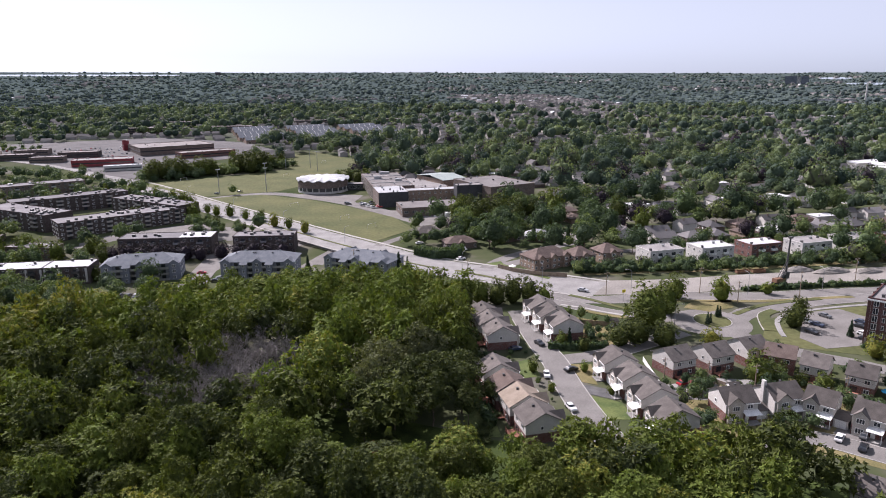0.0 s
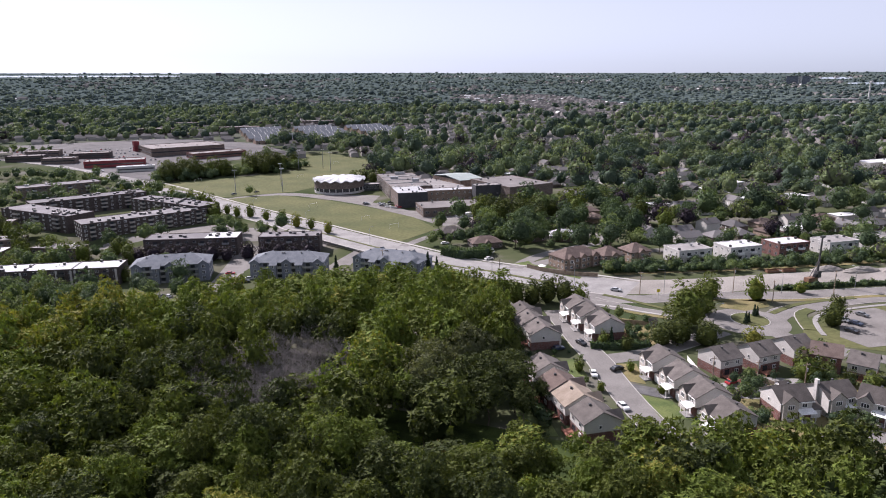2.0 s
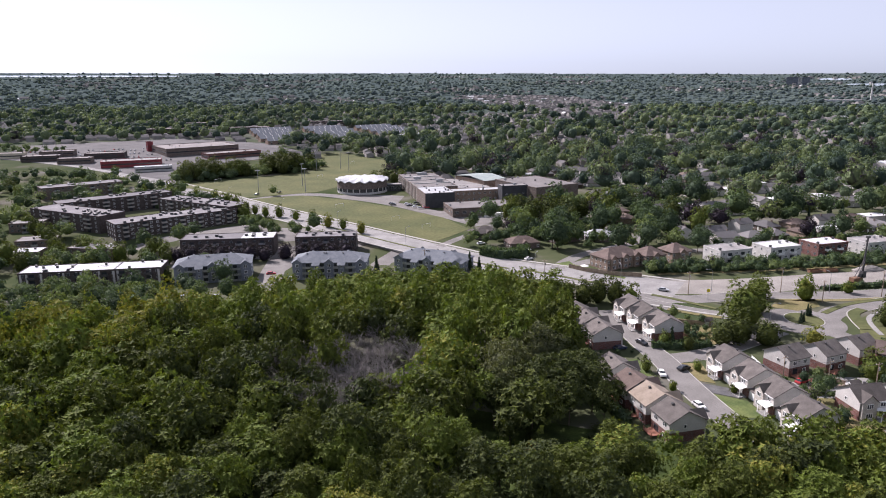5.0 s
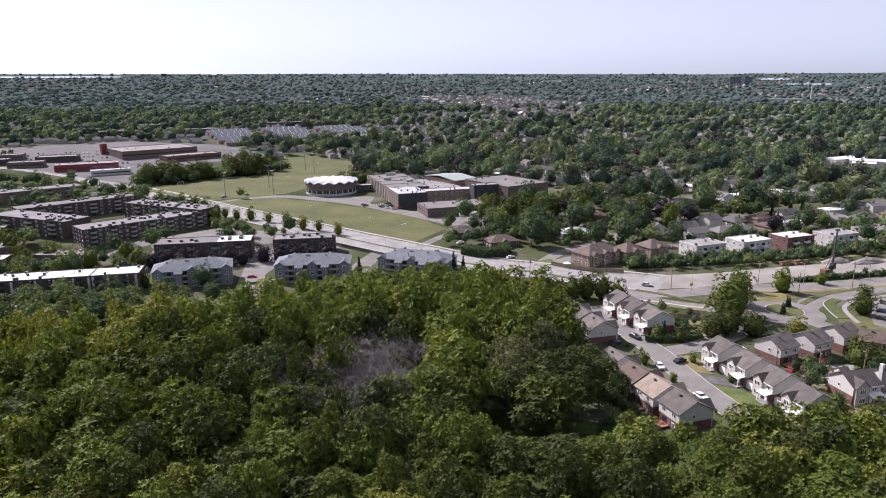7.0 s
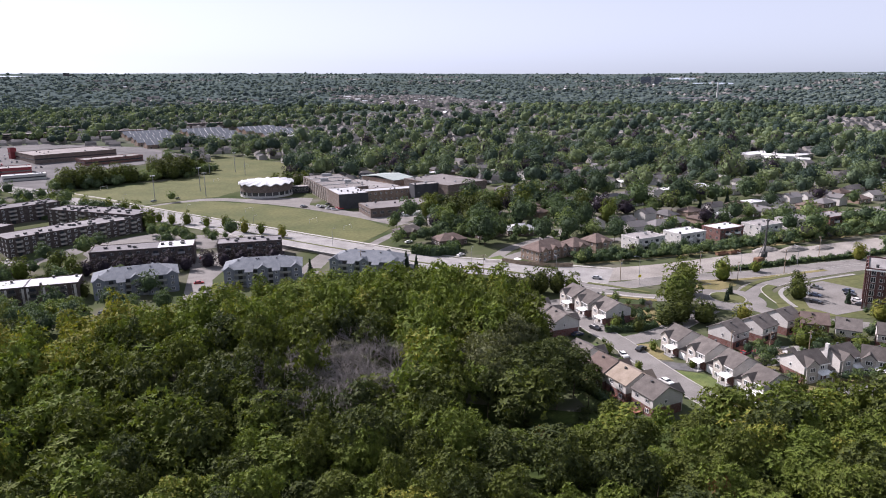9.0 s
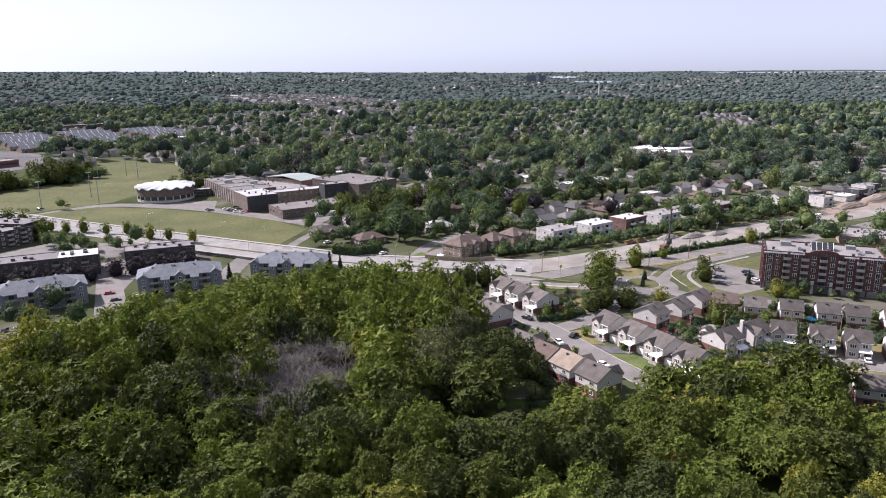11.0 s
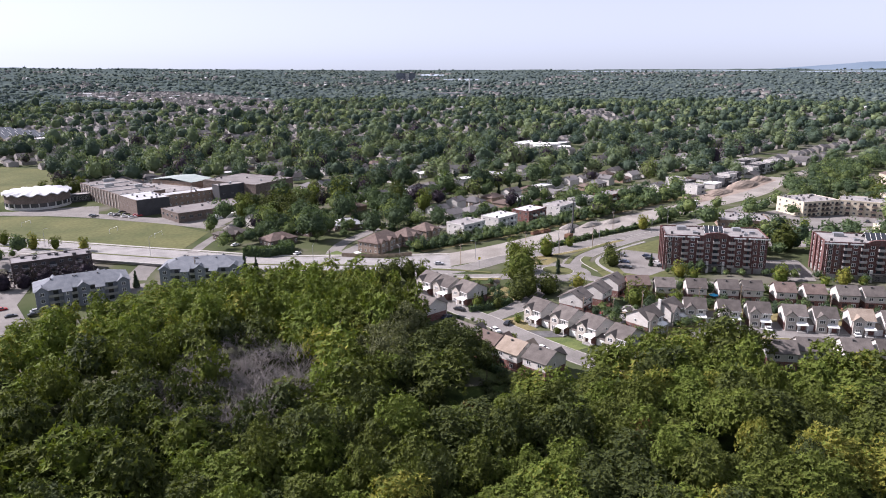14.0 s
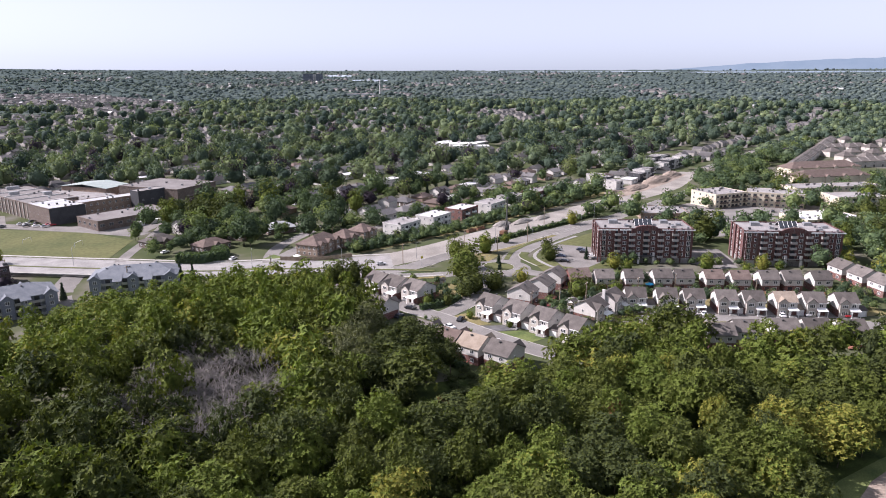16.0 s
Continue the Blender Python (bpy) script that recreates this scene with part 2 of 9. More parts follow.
def site(x, y):
    """From the first sketch of the plan to the fitted plan, in metres."""
    u, v = min(max(x, -430), 470) / 400, min(max(y, 60), 880) / 400
    k = (1, u, v, u * u, u * v, v * v, u ** 3, u * u * v, u * v * v, v ** 3)
    return x + sum(a * b for a, b in zip(SITE_X, k)), y + sum(a * b for a, b in zip(SITE_Y, k))


def unsite(x, y):
    """From the fitted plan back to the first sketch."""
    a, b = x, y
    for _ in range(8):
        p, q = site(a, b)
        a, b = a + x - p, b + y - q
    return a, b


FAR0, FAR1, RISE = 1500.0, 4850.0, 52.0


def step(v, a, b):
    t = np.clip((np.asarray(v, float) - a) / (b - a), 0, 1)
    return t * t * (3 - 2 * t)


def ground_z(x, y):
    """Height of the land: level in the middle, a hollow round the grey apartments, rising gently to the horizon."""
    x, y = np.asarray(x, float), np.asarray(y, float)
    d = np.hypot(x, y)
    hollow = -3.6 * step(x, -330, -280) * (1 - step(x + 0.8 * (y - 330), -62, -26)) * step(y, 262, 292) * (1 - step(y, 372, 392))
    slope = step(d, 560, 900) * (0.0148 * (d - 560) - 0.0072 * x)
    return hollow + slope + (RISE + 13 * (1 - step(x, -300, 2000))) * np.clip((d - FAR0) / (FAR1 - FAR0), 0, 1) ** 1.6


# ---- mesh helpers ----


def part(name, bm, mat, parent, label="", m=None):
    """Links a bmesh as one mesh object under a thing or a part."""
    me = bpy.data.meshes.new(name)
    bm.to_mesh(me)
    bm.free()
    return hang(name, me, mat, parent, label, m)


def hang(name, me, mat, parent, label="", m=None):
    if mat is not None and not me.materials:
        me.materials.append(mat)
    ob = new(name, me)
    ob.parent = parent
    if m is not None:
        ob.matrix_basis = m
    if label:
        ob["label"] = label
    return ob


def thing(name, m, label, category, group="", kind=""):
    e = new(name)
    e.empty_display_size = 0.5
    e.matrix_basis = m
    return tagged(e, label, category, group, kind)


def box(bm, x0, x1, y0, y1, z0, z1, skip=""):
    v = [bm.verts.new(p) for p in ((x0, y0, z0), (x1, y0, z0), (x1, y1, z0), (x0, y1, z0), (x0, y0, z1), (x1, y0, z1), (x1, y1, z1), (x0, y1, z1))]
    for key, ids in (("b", (3, 2, 1, 0)), ("t", (4, 5, 6, 7)), ("f", (0, 1, 5, 4)), ("r", (1, 2, 6, 5)), ("k", (2, 3, 7, 6)), ("l", (3, 0, 4, 7))):
        if key not in skip:
            bm.faces.new([v[i] for i in ids])
    return bm


def boxed(*a):
    return box(bmesh.new(), *a)


def poly(bm, pts):
    return bm.faces.new([bm.verts.new(p) for p in pts])


def slab(bm, pts, thick):
    """A plate: an outline (anticlockwise from above) and a thickness downwards."""
    top = [bm.verts.new(p) for p in pts]
    low = [bm.verts.new((p[0], p[1], p[2] - thick)) for p in pts]
    bm.faces.new(top), bm.faces.new(low[::-1])
    for i in range(len(pts)):
        j = (i + 1) % len(pts)
        bm.faces.new((top[i], low[i], low[j], top[j]))
    return bm


def rod(bm, p, q, r0, r1, sides=6):
    p, q = Vector(p), Vector(q)
    turn = (q - p).to_track_quat("Z", "Y").to_matrix()
    rings = []
    for c, r in ((p, r0), (q, r1)):
        rings.append([bm.verts.new(c + turn @ Vector((r * math.cos(a), r * math.sin(a), 0))) for a in (2 * math.pi * k / sides for k in range(sides))])
    for k in range(sides):
        n = (k + 1) % sides
        bm.faces.new((rings[0][k], rings[0][n], rings[1][n], rings[1][k]))
    bm.faces.new(rings[0][::-1]), bm.faces.new(rings[1])
    return bm


def inside(poly_pts, x, y):
    """Which of the points lie in the polygon."""
    x, y = np.asarray(x, float), np.asarray(y, float)
    res = np.zeros(x.shape, bool)
    n = len(poly_pts)
    for i in range(n):
        (xa, ya), (xb, yb) = poly_pts[i], poly_pts[(i + 1) % n]
        cross = (ya > y) != (yb > y)
        res ^= cross & (x < (xb - xa) * (y - ya) / (yb - ya + 1e-12) + xa)
    return res


def near_line(line, x, y):
    """Distance of points from a polyline."""
    best = np.full(np.shape(x), 1e9)
    for (xa, ya), (xb, yb) in zip(line, line[1:]):
        dx, dy = xb - xa, yb - ya
        k = np.clip(((x - xa) * dx + (y - ya) * dy) / (dx * dx + dy * dy), 0, 1)
        best = np.minimum(best, np.hypot(x - xa - k * dx, y - ya - k * dy))
    return best


def as_is(x, y):
    return x, y


def smooth_line(pts, step=4.0, plan=site):
    """A rounded polyline through a few points (Catmull-Rom)."""
    p = [np.array(plan(*q), float) for q in pts]
    p = [2 * p[0] - p[1]] + p + [2 * p[-1] - p[-2]]
    out = []
    for a, b, c, d in zip(p, p[1:], p[2:], p[3:]):
        n = max(2, int(np.hypot(*(c - b)) / step))
        for k in range(n):
            t = k / n
            out.append(0.5 * (2 * b + (c - a) * t + (2 * a - 5 * b + 4 * c - d) * t * t + (3 * b - a - 3 * c + d) * t ** 3))
    return out + [p[-2]]


def ribbon(bm, line, left, right, z0, z1, level=True):
    """A raised strip along a line between two offsets (left positive)."""
    line = [np.array(q, float) for q in line]
    rows = []
    for i, q in enumerate(line):
        d = line[min(i + 1, len(line) - 1)] - line[max(i - 1, 0)]
        n = np.array((-d[1], d[0])) / np.hypot(*d)
        a, b = q + n * left, q + n * right
        za, zb = float(ground_z(*a)), float(ground_z(*b))
        if level:
            za = zb = float(max(za, zb, ground_z(*q)))
        rows.append([bm.verts.new((*a, za + z0)), bm.verts.new((*a, za + z1)), bm.verts.new((*b, zb + z1)), bm.verts.new((*b, zb + z0))])
    for r, s in zip(rows, rows[1:]):
        for k in range(3):
            bm.faces.new((r[k], r[k + 1], s[k + 1], s[k]))
    bm.faces.new(rows[0]), bm.faces.new(rows[-1][::-1])
    return bm


def sheet(name, outline, z, mat, label, category, thick=0.3, cuts=0, plan=site):
    pts = [(x, y, z + float(ground_z(x, y))) for x, y in (plan(*q) for q in outline)]
    if cuts:
        bm = bmesh.new()
        bmesh.ops.triangulate(bm, faces=[poly(bm, pts)])
        bmesh.ops.subdivide_edges(bm, edges=bm.edges, cuts=cuts, use_grid_fill=True)
        for v in bm.verts:
            v.co.z = z + float(ground_z(v.co.x, v.co.y))
    else:
        bm = slab(bmesh.new(), pts, thick)
    bmesh.ops.recalc_face_normals(bm, faces=bm.faces)
    me = bpy.data.meshes.new(name)
    bm.to_mesh(me), bm.free()
    me.materials.append(mat)
    return tagged(new(name, me), label, category, kind="structure")


def strip(name, line, left, right, z, mat, label, category, z0=-0.3):
    bm = ribbon(bmesh.new(), line, left, right, z0, z)
    bmesh.ops.recalc_face_normals(bm, faces=bm.faces)
    me = bpy.data.meshes.new(name)
    bm.to_mesh(me), bm.free()
    me.materials.append(mat)
    return tagged(new(name, me), label, category, kind="structure")

# ---- ground and far distance ----
def lift(d, az=15.0):
    """Height of the far land at a distance along a bearing."""
    return float(ground_z(d * math.sin(radians(az)), d * math.cos(radians(az))))


def build_ground():
    radii = [0, 60, 120, 180] + list(range(200, 620, 12)) + list(range(620, 1500, 40)) + list(range(1500, 4800, 110)) + [4850]
    seg = 240
    bm = bmesh.new()
    centre = bm.verts.new((0, 0, 0))
    last = None
    for r in radii[1:]:
        ring = [bm.verts.new((x, y, float(ground_z(x, y)))) for x, y in ((r * math.sin(2 * math.pi * k / seg), r * math.cos(2 * math.pi * k / seg)) for k in range(seg))]
        for k in range(seg):
            n = (k + 1) % seg
            bm.faces.new((centre, ring[n], ring[k]) if last is None else (last[k], last[n], ring[n], ring[k]))
        last = ring
    bmesh.ops.recalc_face_normals(bm, faces=bm.faces)
    me = bpy.data.meshes.new("ground")
    bm.to_mesh(me), bm.free()
    m, nodes, links, b = material("land", 1.0, 0.0)
    pos = nodes.new("ShaderNodeNewGeometry").outputs["Position"]
    near = ramp(nodes, [(0.3, (0.04, 0.056, 0.027)), (0.5, (0.068, 0.078, 0.042)), (0.62, (0.11, 0.106, 0.085)), (0.78, (0.15, 0.148, 0.142))])
    links.new(noise_of(nodes, links, 0.03, 6, pos).outputs[0], near.inputs[0])
    # far colours carry woodland green and painted haze, blended in with distance
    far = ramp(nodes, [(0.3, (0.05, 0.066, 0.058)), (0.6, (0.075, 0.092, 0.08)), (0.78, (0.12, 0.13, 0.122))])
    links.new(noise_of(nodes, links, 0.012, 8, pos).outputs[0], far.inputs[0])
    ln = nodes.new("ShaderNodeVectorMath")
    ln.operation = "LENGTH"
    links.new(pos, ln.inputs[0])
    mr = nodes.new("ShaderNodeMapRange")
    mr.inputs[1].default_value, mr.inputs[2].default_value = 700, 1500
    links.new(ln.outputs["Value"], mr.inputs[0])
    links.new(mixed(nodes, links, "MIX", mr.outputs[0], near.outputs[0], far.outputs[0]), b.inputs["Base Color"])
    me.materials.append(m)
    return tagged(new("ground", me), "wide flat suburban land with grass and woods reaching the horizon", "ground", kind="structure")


build_ground()

# roads and paths
BOULEVARD = smooth_line([(62, 264), (28, 282), (-8, 302), (-36, 328), (-62, 353), (-104, 395), (-150, 440), (-205, 498), (-250, 540), (-310, 596), (-400, 640), (-520, 680)], 8)
CORRIDOR = smooth_line([(40, 266), (90, 268), (130, 275), (170, 281), (216, 289), (257, 295), (331, 307), (406, 335), (552, 372), (718, 415), (970, 474)], 10)
SERVICE = smooth_line([(30, 271), (48, 254), (66, 252), (86, 256), (118, 255), (150, 259), (182, 262), (220, 264), (302, 280), (348, 290)], 6)
MERGE = smooth_line([(34, 262), (48, 246), (64, 235), (80, 231)], 4)
LOWER = smooth_line([(100, 234), (110, 245), (121, 250.5), (134, 256), (150, 260.5), (182, 266), (224, 269)], 4, as_is)
EAST = smooth_line([(96, 219), (101, 208), (111, 199), (125, 190), (141, 176), (158, 160), (176, 146)], 4)
CLOSE = smooth_line([(27, 240), (29.5, 220), (31.5, 205), (33.5, 194), (34.5, 181), (36.5, 165), (40, 148), (47, 132)], 3)
SIDE = smooth_line([(34, 195), (42, 197), (51, 200), (61, 206), (72, 213), (80, 218)], 3)
ROWSTREET = smooth_line([(74, 158 - 10), (88, 149), (100, 141), (113, 131), (128, 116), (140, 101), (156, 85)], 4)
SCHOOLWAY = smooth_line([(-37, 359), (-27.5, 375.5), (-17, 391.5), (-8.5, 405.5), (2, 424), (8, 440)], 4, as_is)
SCHOOLROAD = smooth_line([(-8, 384), (-30, 414), (-60, 448), (-90, 472), (-125, 488), (-160, 468)], 5)
GREYSTREET = smooth_line([(-48, 336), (-60, 318), (-64, 300), (-60, 280)], 4)
HILLSTREET = smooth_line([(26, 300), (50, 316), (70, 322), (110, 328), (160, 338), (220, 350), (300, 372)], 6)
LANE = smooth_line([(18, 312), (23, 322), (30, 332), (38, 340.4), (65, 360.3), (74, 371), (64, 389), (57, 408), (51, 422), (58, 448)], 5, as_is)

strip("road_boulevard", BOULEVARD, 11.5, -11.5, 0.06, CONCRETE, "pale worn concrete boulevard with several lanes", "road", -5.0)
strip("road_corridor", [q for q in CORRIDOR if q[0] < 432], 10.5, -9.5, 0.05, DIRT, "wide pale gravel strip of road works", "road")
strip("path_corridor", [q for q in CORRIDOR if q[0] > 424], 4.0, -4.0, 0.05, DIRT, "narrow pale gravel strip between trees", "road")
strip("road_service", SERVICE, 4.6, -4.6, 0.075, ASPHALT, "grey asphalt service road beside the works", "road")
strip("road_merge", MERGE, 4.0, -4.0, 0.085, ASPHALT, "grey asphalt slip road", "road")
strip("road_lower", LOWER, 4.4, -4.4, 0.08, ASPHALT, "grey asphalt road past the parking lot", "road")
strip("road_east", EAST, 3.8, -3.8, 0.082, ASPHALT, "grey asphalt street between houses and brick towers", "road")
strip("road_close", CLOSE, 4.0, -4.0, 0.07, ASPHALT, "grey asphalt residential street", "road")
strip("road_side", SIDE, 3.7, -3.7, 0.078, ASPHALT, "grey asphalt side street", "road")
strip("road_row", ROWSTREET, 3.6, -3.6, 0.07, ASPHALT, "grey asphalt street between two rows of houses", "road")
strip("path_school", SCHOOLWAY, 2.4, -3.0, 0.07, ASPHALT, "grey asphalt driveway to the school", "path")
strip("road_school", SCHOOLROAD, 6.0, -6.0, 0.075, ASPHALT, "grey asphalt lane along the school field", "road")
strip("road_grey", GREYSTREET, 5.0, -5.0, 0.08, ASPHALT, "grey asphalt side street by the apartments", "road")
strip("road_hill", HILLSTREET, 3.6, -3.6, 0.07, ASPHALT, "grey suburban street under trees", "road")
strip("road_lane", LANE, 3.4, -3.4, 0.075, ASPHALT, "grey suburban street under trees", "road")

# pavements and kerbs, raised a real step
strip("pavement_boulevard", BOULEVARD, -13.2, -15.0, 0.15, KERB, "pale concrete pavement along the boulevard", "pavement")
strip("pavement_near", BOULEVARD, 12.8, 11.7, 0.16, KERB, "pale concrete kerb strip", "pavement")
strip("kerb_far", BOULEVARD, -11.5, -11.9, 0.15, KERB, "pale concrete kerb", "kerb")
for _n, _line, _h in (("close", CLOSE, 4.0), ("side", SIDE, 3.7), ("lower", LOWER, 4.4), ("service", SERVICE, 4.6), ("row", ROWSTREET, 3.6), ("merge", MERGE, 4.0)):
    for _s in (1, -1):
        strip("kerb_" + _n, _line[3:-3], _s * (_h + 0.28), _s * _h, 0.13, KERB, "pale concrete kerb", "kerb")
strip("verge_service", SERVICE[10:22], -4.9, -7.6, 0.12, DRYGRASS, "narrow strip of dry grass between two roads", "verge")
strip("median_boulevard", BOULEVARD[9:30], 3.3, 1.8, 0.2, GRASS, "narrow grass median of the boulevard", "verge")
strip("verge_merge", smooth_line([(49.5, 269.8), (56.3, 264.3), (63.1, 256.9), (68.9, 251.2)], 3, as_is), 1.1, -1.1, 0.2, GRASS, "narrow grass strip between two lanes", "verge")
strip("verge_slip", smooth_line([(50.2, 251.4), (57.9, 245.8), (66.7, 241)], 3, as_is), 1.3, -1.3, 0.18, DRYGRASS, "grass strip beside the slip road", "verge")
strip("pavement_slip", smooth_line([(44, 257.5), (51.6, 253.6), (59, 248.2), (67.6, 243.4)], 3, as_is), 0.7, -0.7, 0.19, KERB, "pale concrete footpath beside the slip road", "pavement")
strip("median_junction", smooth_line([(4, 309), (10.6, 303.6), (19.7, 296.7), (27, 290.2), (35, 284.8)], 3, as_is), 1.0, -1.0, 0.2, GRASS, "narrow grass median at the junction", "verge")
strip("verge_lower", smooth_line([(106.3, 244.6), (114, 250.4), (121, 254.8), (134, 259.4), (147, 262)], 3, as_is), 1.2, -1.2, 0.2, GRASS, "curved grass strip between two roads", "verge")

def bare_sheet(name, outline, z, mat, label, category):
    """A sheet laid on the land, its outline in the fitted plan."""
    bm = bmesh.new()
    bmesh.ops.triangulate(bm, faces=[poly(bm, [(x, y, 0) for x, y in outline])])
    bmesh.ops.subdivide_edges(bm, edges=bm.edges, cuts=6, use_grid_fill=True)
    for v in bm.verts:
        v.co.z = z + float(ground_z(v.co.x, v.co.y))
    bmesh.ops.recalc_face_normals(bm, faces=bm.faces)
    me = bpy.data.meshes.new(name)
    bm.to_mesh(me), bm.free()
    me.materials.append(mat)
    return tagged(new(name, me), label, category, kind="structure")


# grass fields and lots
FIELD_NEAR = [(-16, 375), (-36, 344), (-64, 372), (-108, 414), (-149, 457), (-164, 468), (-142, 480), (-128, 484), (-92, 464), (-62, 440), (-30, 406)]
FIELD_FAR = [(-168, 476), (-205, 506), (-240, 530), (-202, 548), (-175, 570), (-140, 600), (-150, 690), (-135, 712), (-74, 655), (-72, 560), (-106, 522), (-120, 498)]
sheet("field_near", FIELD_NEAR, 0.09, GRASS, "mown yellow-green school sports field", "field")
sheet("field_far", FIELD_FAR, 0.09, GRASS, "mown yellow-green sports field with light masts", "field")
bare_sheet("lawn_junction", [(18, 320), (26, 325), (27, 319), (46, 296), (44.4, 293), (33, 304.6)], 0.1, LAWN, "mown grass corner beside the timber fence", "lawn")
bare_sheet("patch_service", [(90, 252.6), (94.7, 259), (111.6, 261.6), (109, 252.4), (98, 247.6)], 0.12, DRYGRASS, "patch of dry grass under a roadside tree", "verge")
LOT_TOWER = [(129, 236), (144, 240), (152, 226), (136, 206), (120, 203), (116, 212)]
sheet("parking_tower", LOT_TOWER, 0.1, ASPHALT, "grey asphalt parking lot", "parking lot")
sheet("lawn_tower", [(104, 212), (112, 228), (126, 238), (160, 244), (210, 250), (205, 225), (160, 200), (128, 198), (112, 204)], 0.05, GRASS, "dry mown grass round the brick towers", "lawn")
LOT_SCHOOL = [(-60, 447), (-40, 428), (-22, 424), (8, 404), (-8, 386), (-32, 414), (-92, 474), (-112, 486), (-70, 484), (-56, 480)]
sheet("parking_school", LOT_SCHOOL, 0.085, ASPHALT, "grey asphalt school parking lot", "parking lot")
MALL_LOT = [(-440, 645), (-318, 596), (-232, 540), (-215, 575), (-250, 615), (-160, 700), (-220, 780), (-330, 820), (-470, 740)]
sheet("parking_mall", MALL_LOT, 0.3, LOT_TAR, "wide pale parking lot of the shopping centre", "parking lot", cuts=12)
sheet("yard_apartments", [(-112, 268), (-100, 268), (-104, 305), (-98, 330), (-112, 352), (-150, 345), (-152, 330), (-116, 326)], 0.07, ASPHALT, "grey asphalt yard between apartment blocks", "parking lot")
bare_sheet("parking_towers", [(166, 190), (182, 205), (200, 192), (186, 176), (176, 168), (168, 172)], 0.12, ASPHALT, "grey asphalt yard between the brick towers", "parking lot")
bare_sheet("drive_towers", [(186, 232), (240, 262), (275, 240), (300, 205), (270, 180), (235, 200)], 0.1, ASPHALT, "grey drives and parking behind the brick towers", "parking lot")
PARK_COURT = [(-128, 366), (-84, 366), (-76, 376), (-110, 408), (-140, 412), (-156, 392)]
bare_sheet("parking_wing", [(-216, 372), (-166, 416), (-150, 424), (-142, 414), (-150, 384), (-176, 376), (-200, 368)], 0.1, ASPHALT, "grey asphalt parking before the long wing", "parking lot")
bare_sheet("parking_court", PARK_COURT, 0.12, ASPHALT, "grey asphalt parking court behind the brown block", "parking lot")
bare_sheet("yard_west", [(-228, 274), (-228, 289), (-200, 290), (-168, 295), (-160, 292), (-160, 284), (-172, 278), (-200, 274)], 0.12, CONCRETE, "pale parking strip before the flats", "parking lot")
sheet("yard_south", [(-62, 280), (-30, 268), (-24, 276), (-40, 296), (-60, 300)], 0.055, LAWN, "mown lawn by the grey apartments", "lawn")
sheet("lawn_corner", [(40, 236), (56, 228), (66, 218), (62, 208), (48, 206), (44, 220)], 0.06, DRYGRASS, "dry back garden grass", "lawn")
sheet("lawn_close", [(12, 190), (26, 196), (28, 184), (20, 182)], 0.06, LAWN, "green front lawn", "lawn")
sheet("lawn_island", [(38, 192), (44, 192), (43, 178), (39, 180)], 0.09, DRYGRASS, "yellowed front lawn with a small tree", "lawn")
sheet("driveway_tarred", [(38.8, 178.5), (46, 175), (46, 169), (39.6, 172.5)], 0.1, DARKTAR, "dark tarred driveway", "driveway")
sheet("lawn_east", [(39.8, 171.5), (47, 167.5), (48.5, 158), (41.2, 158.5)], 0.09, LAWN, "bright green front lawn", "lawn")
sheet("lawn_west", [(4, 174), (11, 170), (14, 150), (6, 150)], 0.06, LAWN, "green back lawn by the woods", "lawn")
sheet("gardens_south", [(60, 178), (100, 182), (140, 150), (176, 118), (160, 98), (120, 120), (90, 140), (66, 150)], 0.03, DRYGRASS, "back gardens with patchy grass", "lawn")
sheet("yard_patios", [(62, 178), (78, 182), (94, 180), (92, 172), (74, 168), (60, 170)], 0.05, CONCRETE, "paved back yards", "yard")
sheet("drives_row", [(94, 151), (100, 157), (152, 112), (146, 104)], 0.065, ASPHALT, "paved driveways in front of the houses", "driveway")
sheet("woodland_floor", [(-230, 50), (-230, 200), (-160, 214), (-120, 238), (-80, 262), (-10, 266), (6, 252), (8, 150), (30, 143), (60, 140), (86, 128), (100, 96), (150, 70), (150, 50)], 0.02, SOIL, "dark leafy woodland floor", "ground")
sheet("verge_wood", [(20, 66), (36, 66), (52, 64), (92, 55), (90, 30), (14, 30)], 0.04, LAWN, "bright green grass along the wood's edge", "verge", plan=as_is)
sheet("field_path", [(29, 60), (41, 61.5), (49, 61), (90, 52), (90, 30), (29, 30)], 0.06, EARTH, "bare brown path at the wood's edge", "ground", plan=as_is)
sheet("park_clearing", [(405, 540), (450, 545), (455, 575), (410, 572)], 0.05, LAWN, "small green park among trees", "lawn")
sheet("verge_corridor", [(60, 284), (130, 291), (216, 306), (300, 318), (298, 324), (214, 314), (128, 299), (60, 292)], 0.06, DRYGRASS, "dry grass verge with bushes by the road works", "verge")
sheet("works_yard", [(262, 300), (300, 306), (352, 318), (400, 334), (396, 345), (340, 334), (278, 320)], 0.07, EARTH, "bare brown earth of the road works", "ground")
sheet("yard_cream", [(236, 232), (300, 206), (345, 196), (350, 240), (300, 262), (250, 262)], 0.05, ASPHALT, "grey yards and drives between apartment blocks", "parking lot")


def disc(name, cx, cy, rx, ry, z, mat, label, category, turn=0.0, plan=as_is):
    bm = bmesh.new()
    c, s = math.cos(radians(turn)), math.sin(radians(turn))
    pts = []
    for k in range(28):
        a = 2 * math.pi * k / 28
        x, y = rx * math.cos(a), ry * math.sin(a)
        pts.append((cx + c * x - s * y, cy + s * x + c * y))
    bm.free()
    return sheet(name, pts, z, mat, label, category, plan=plan)


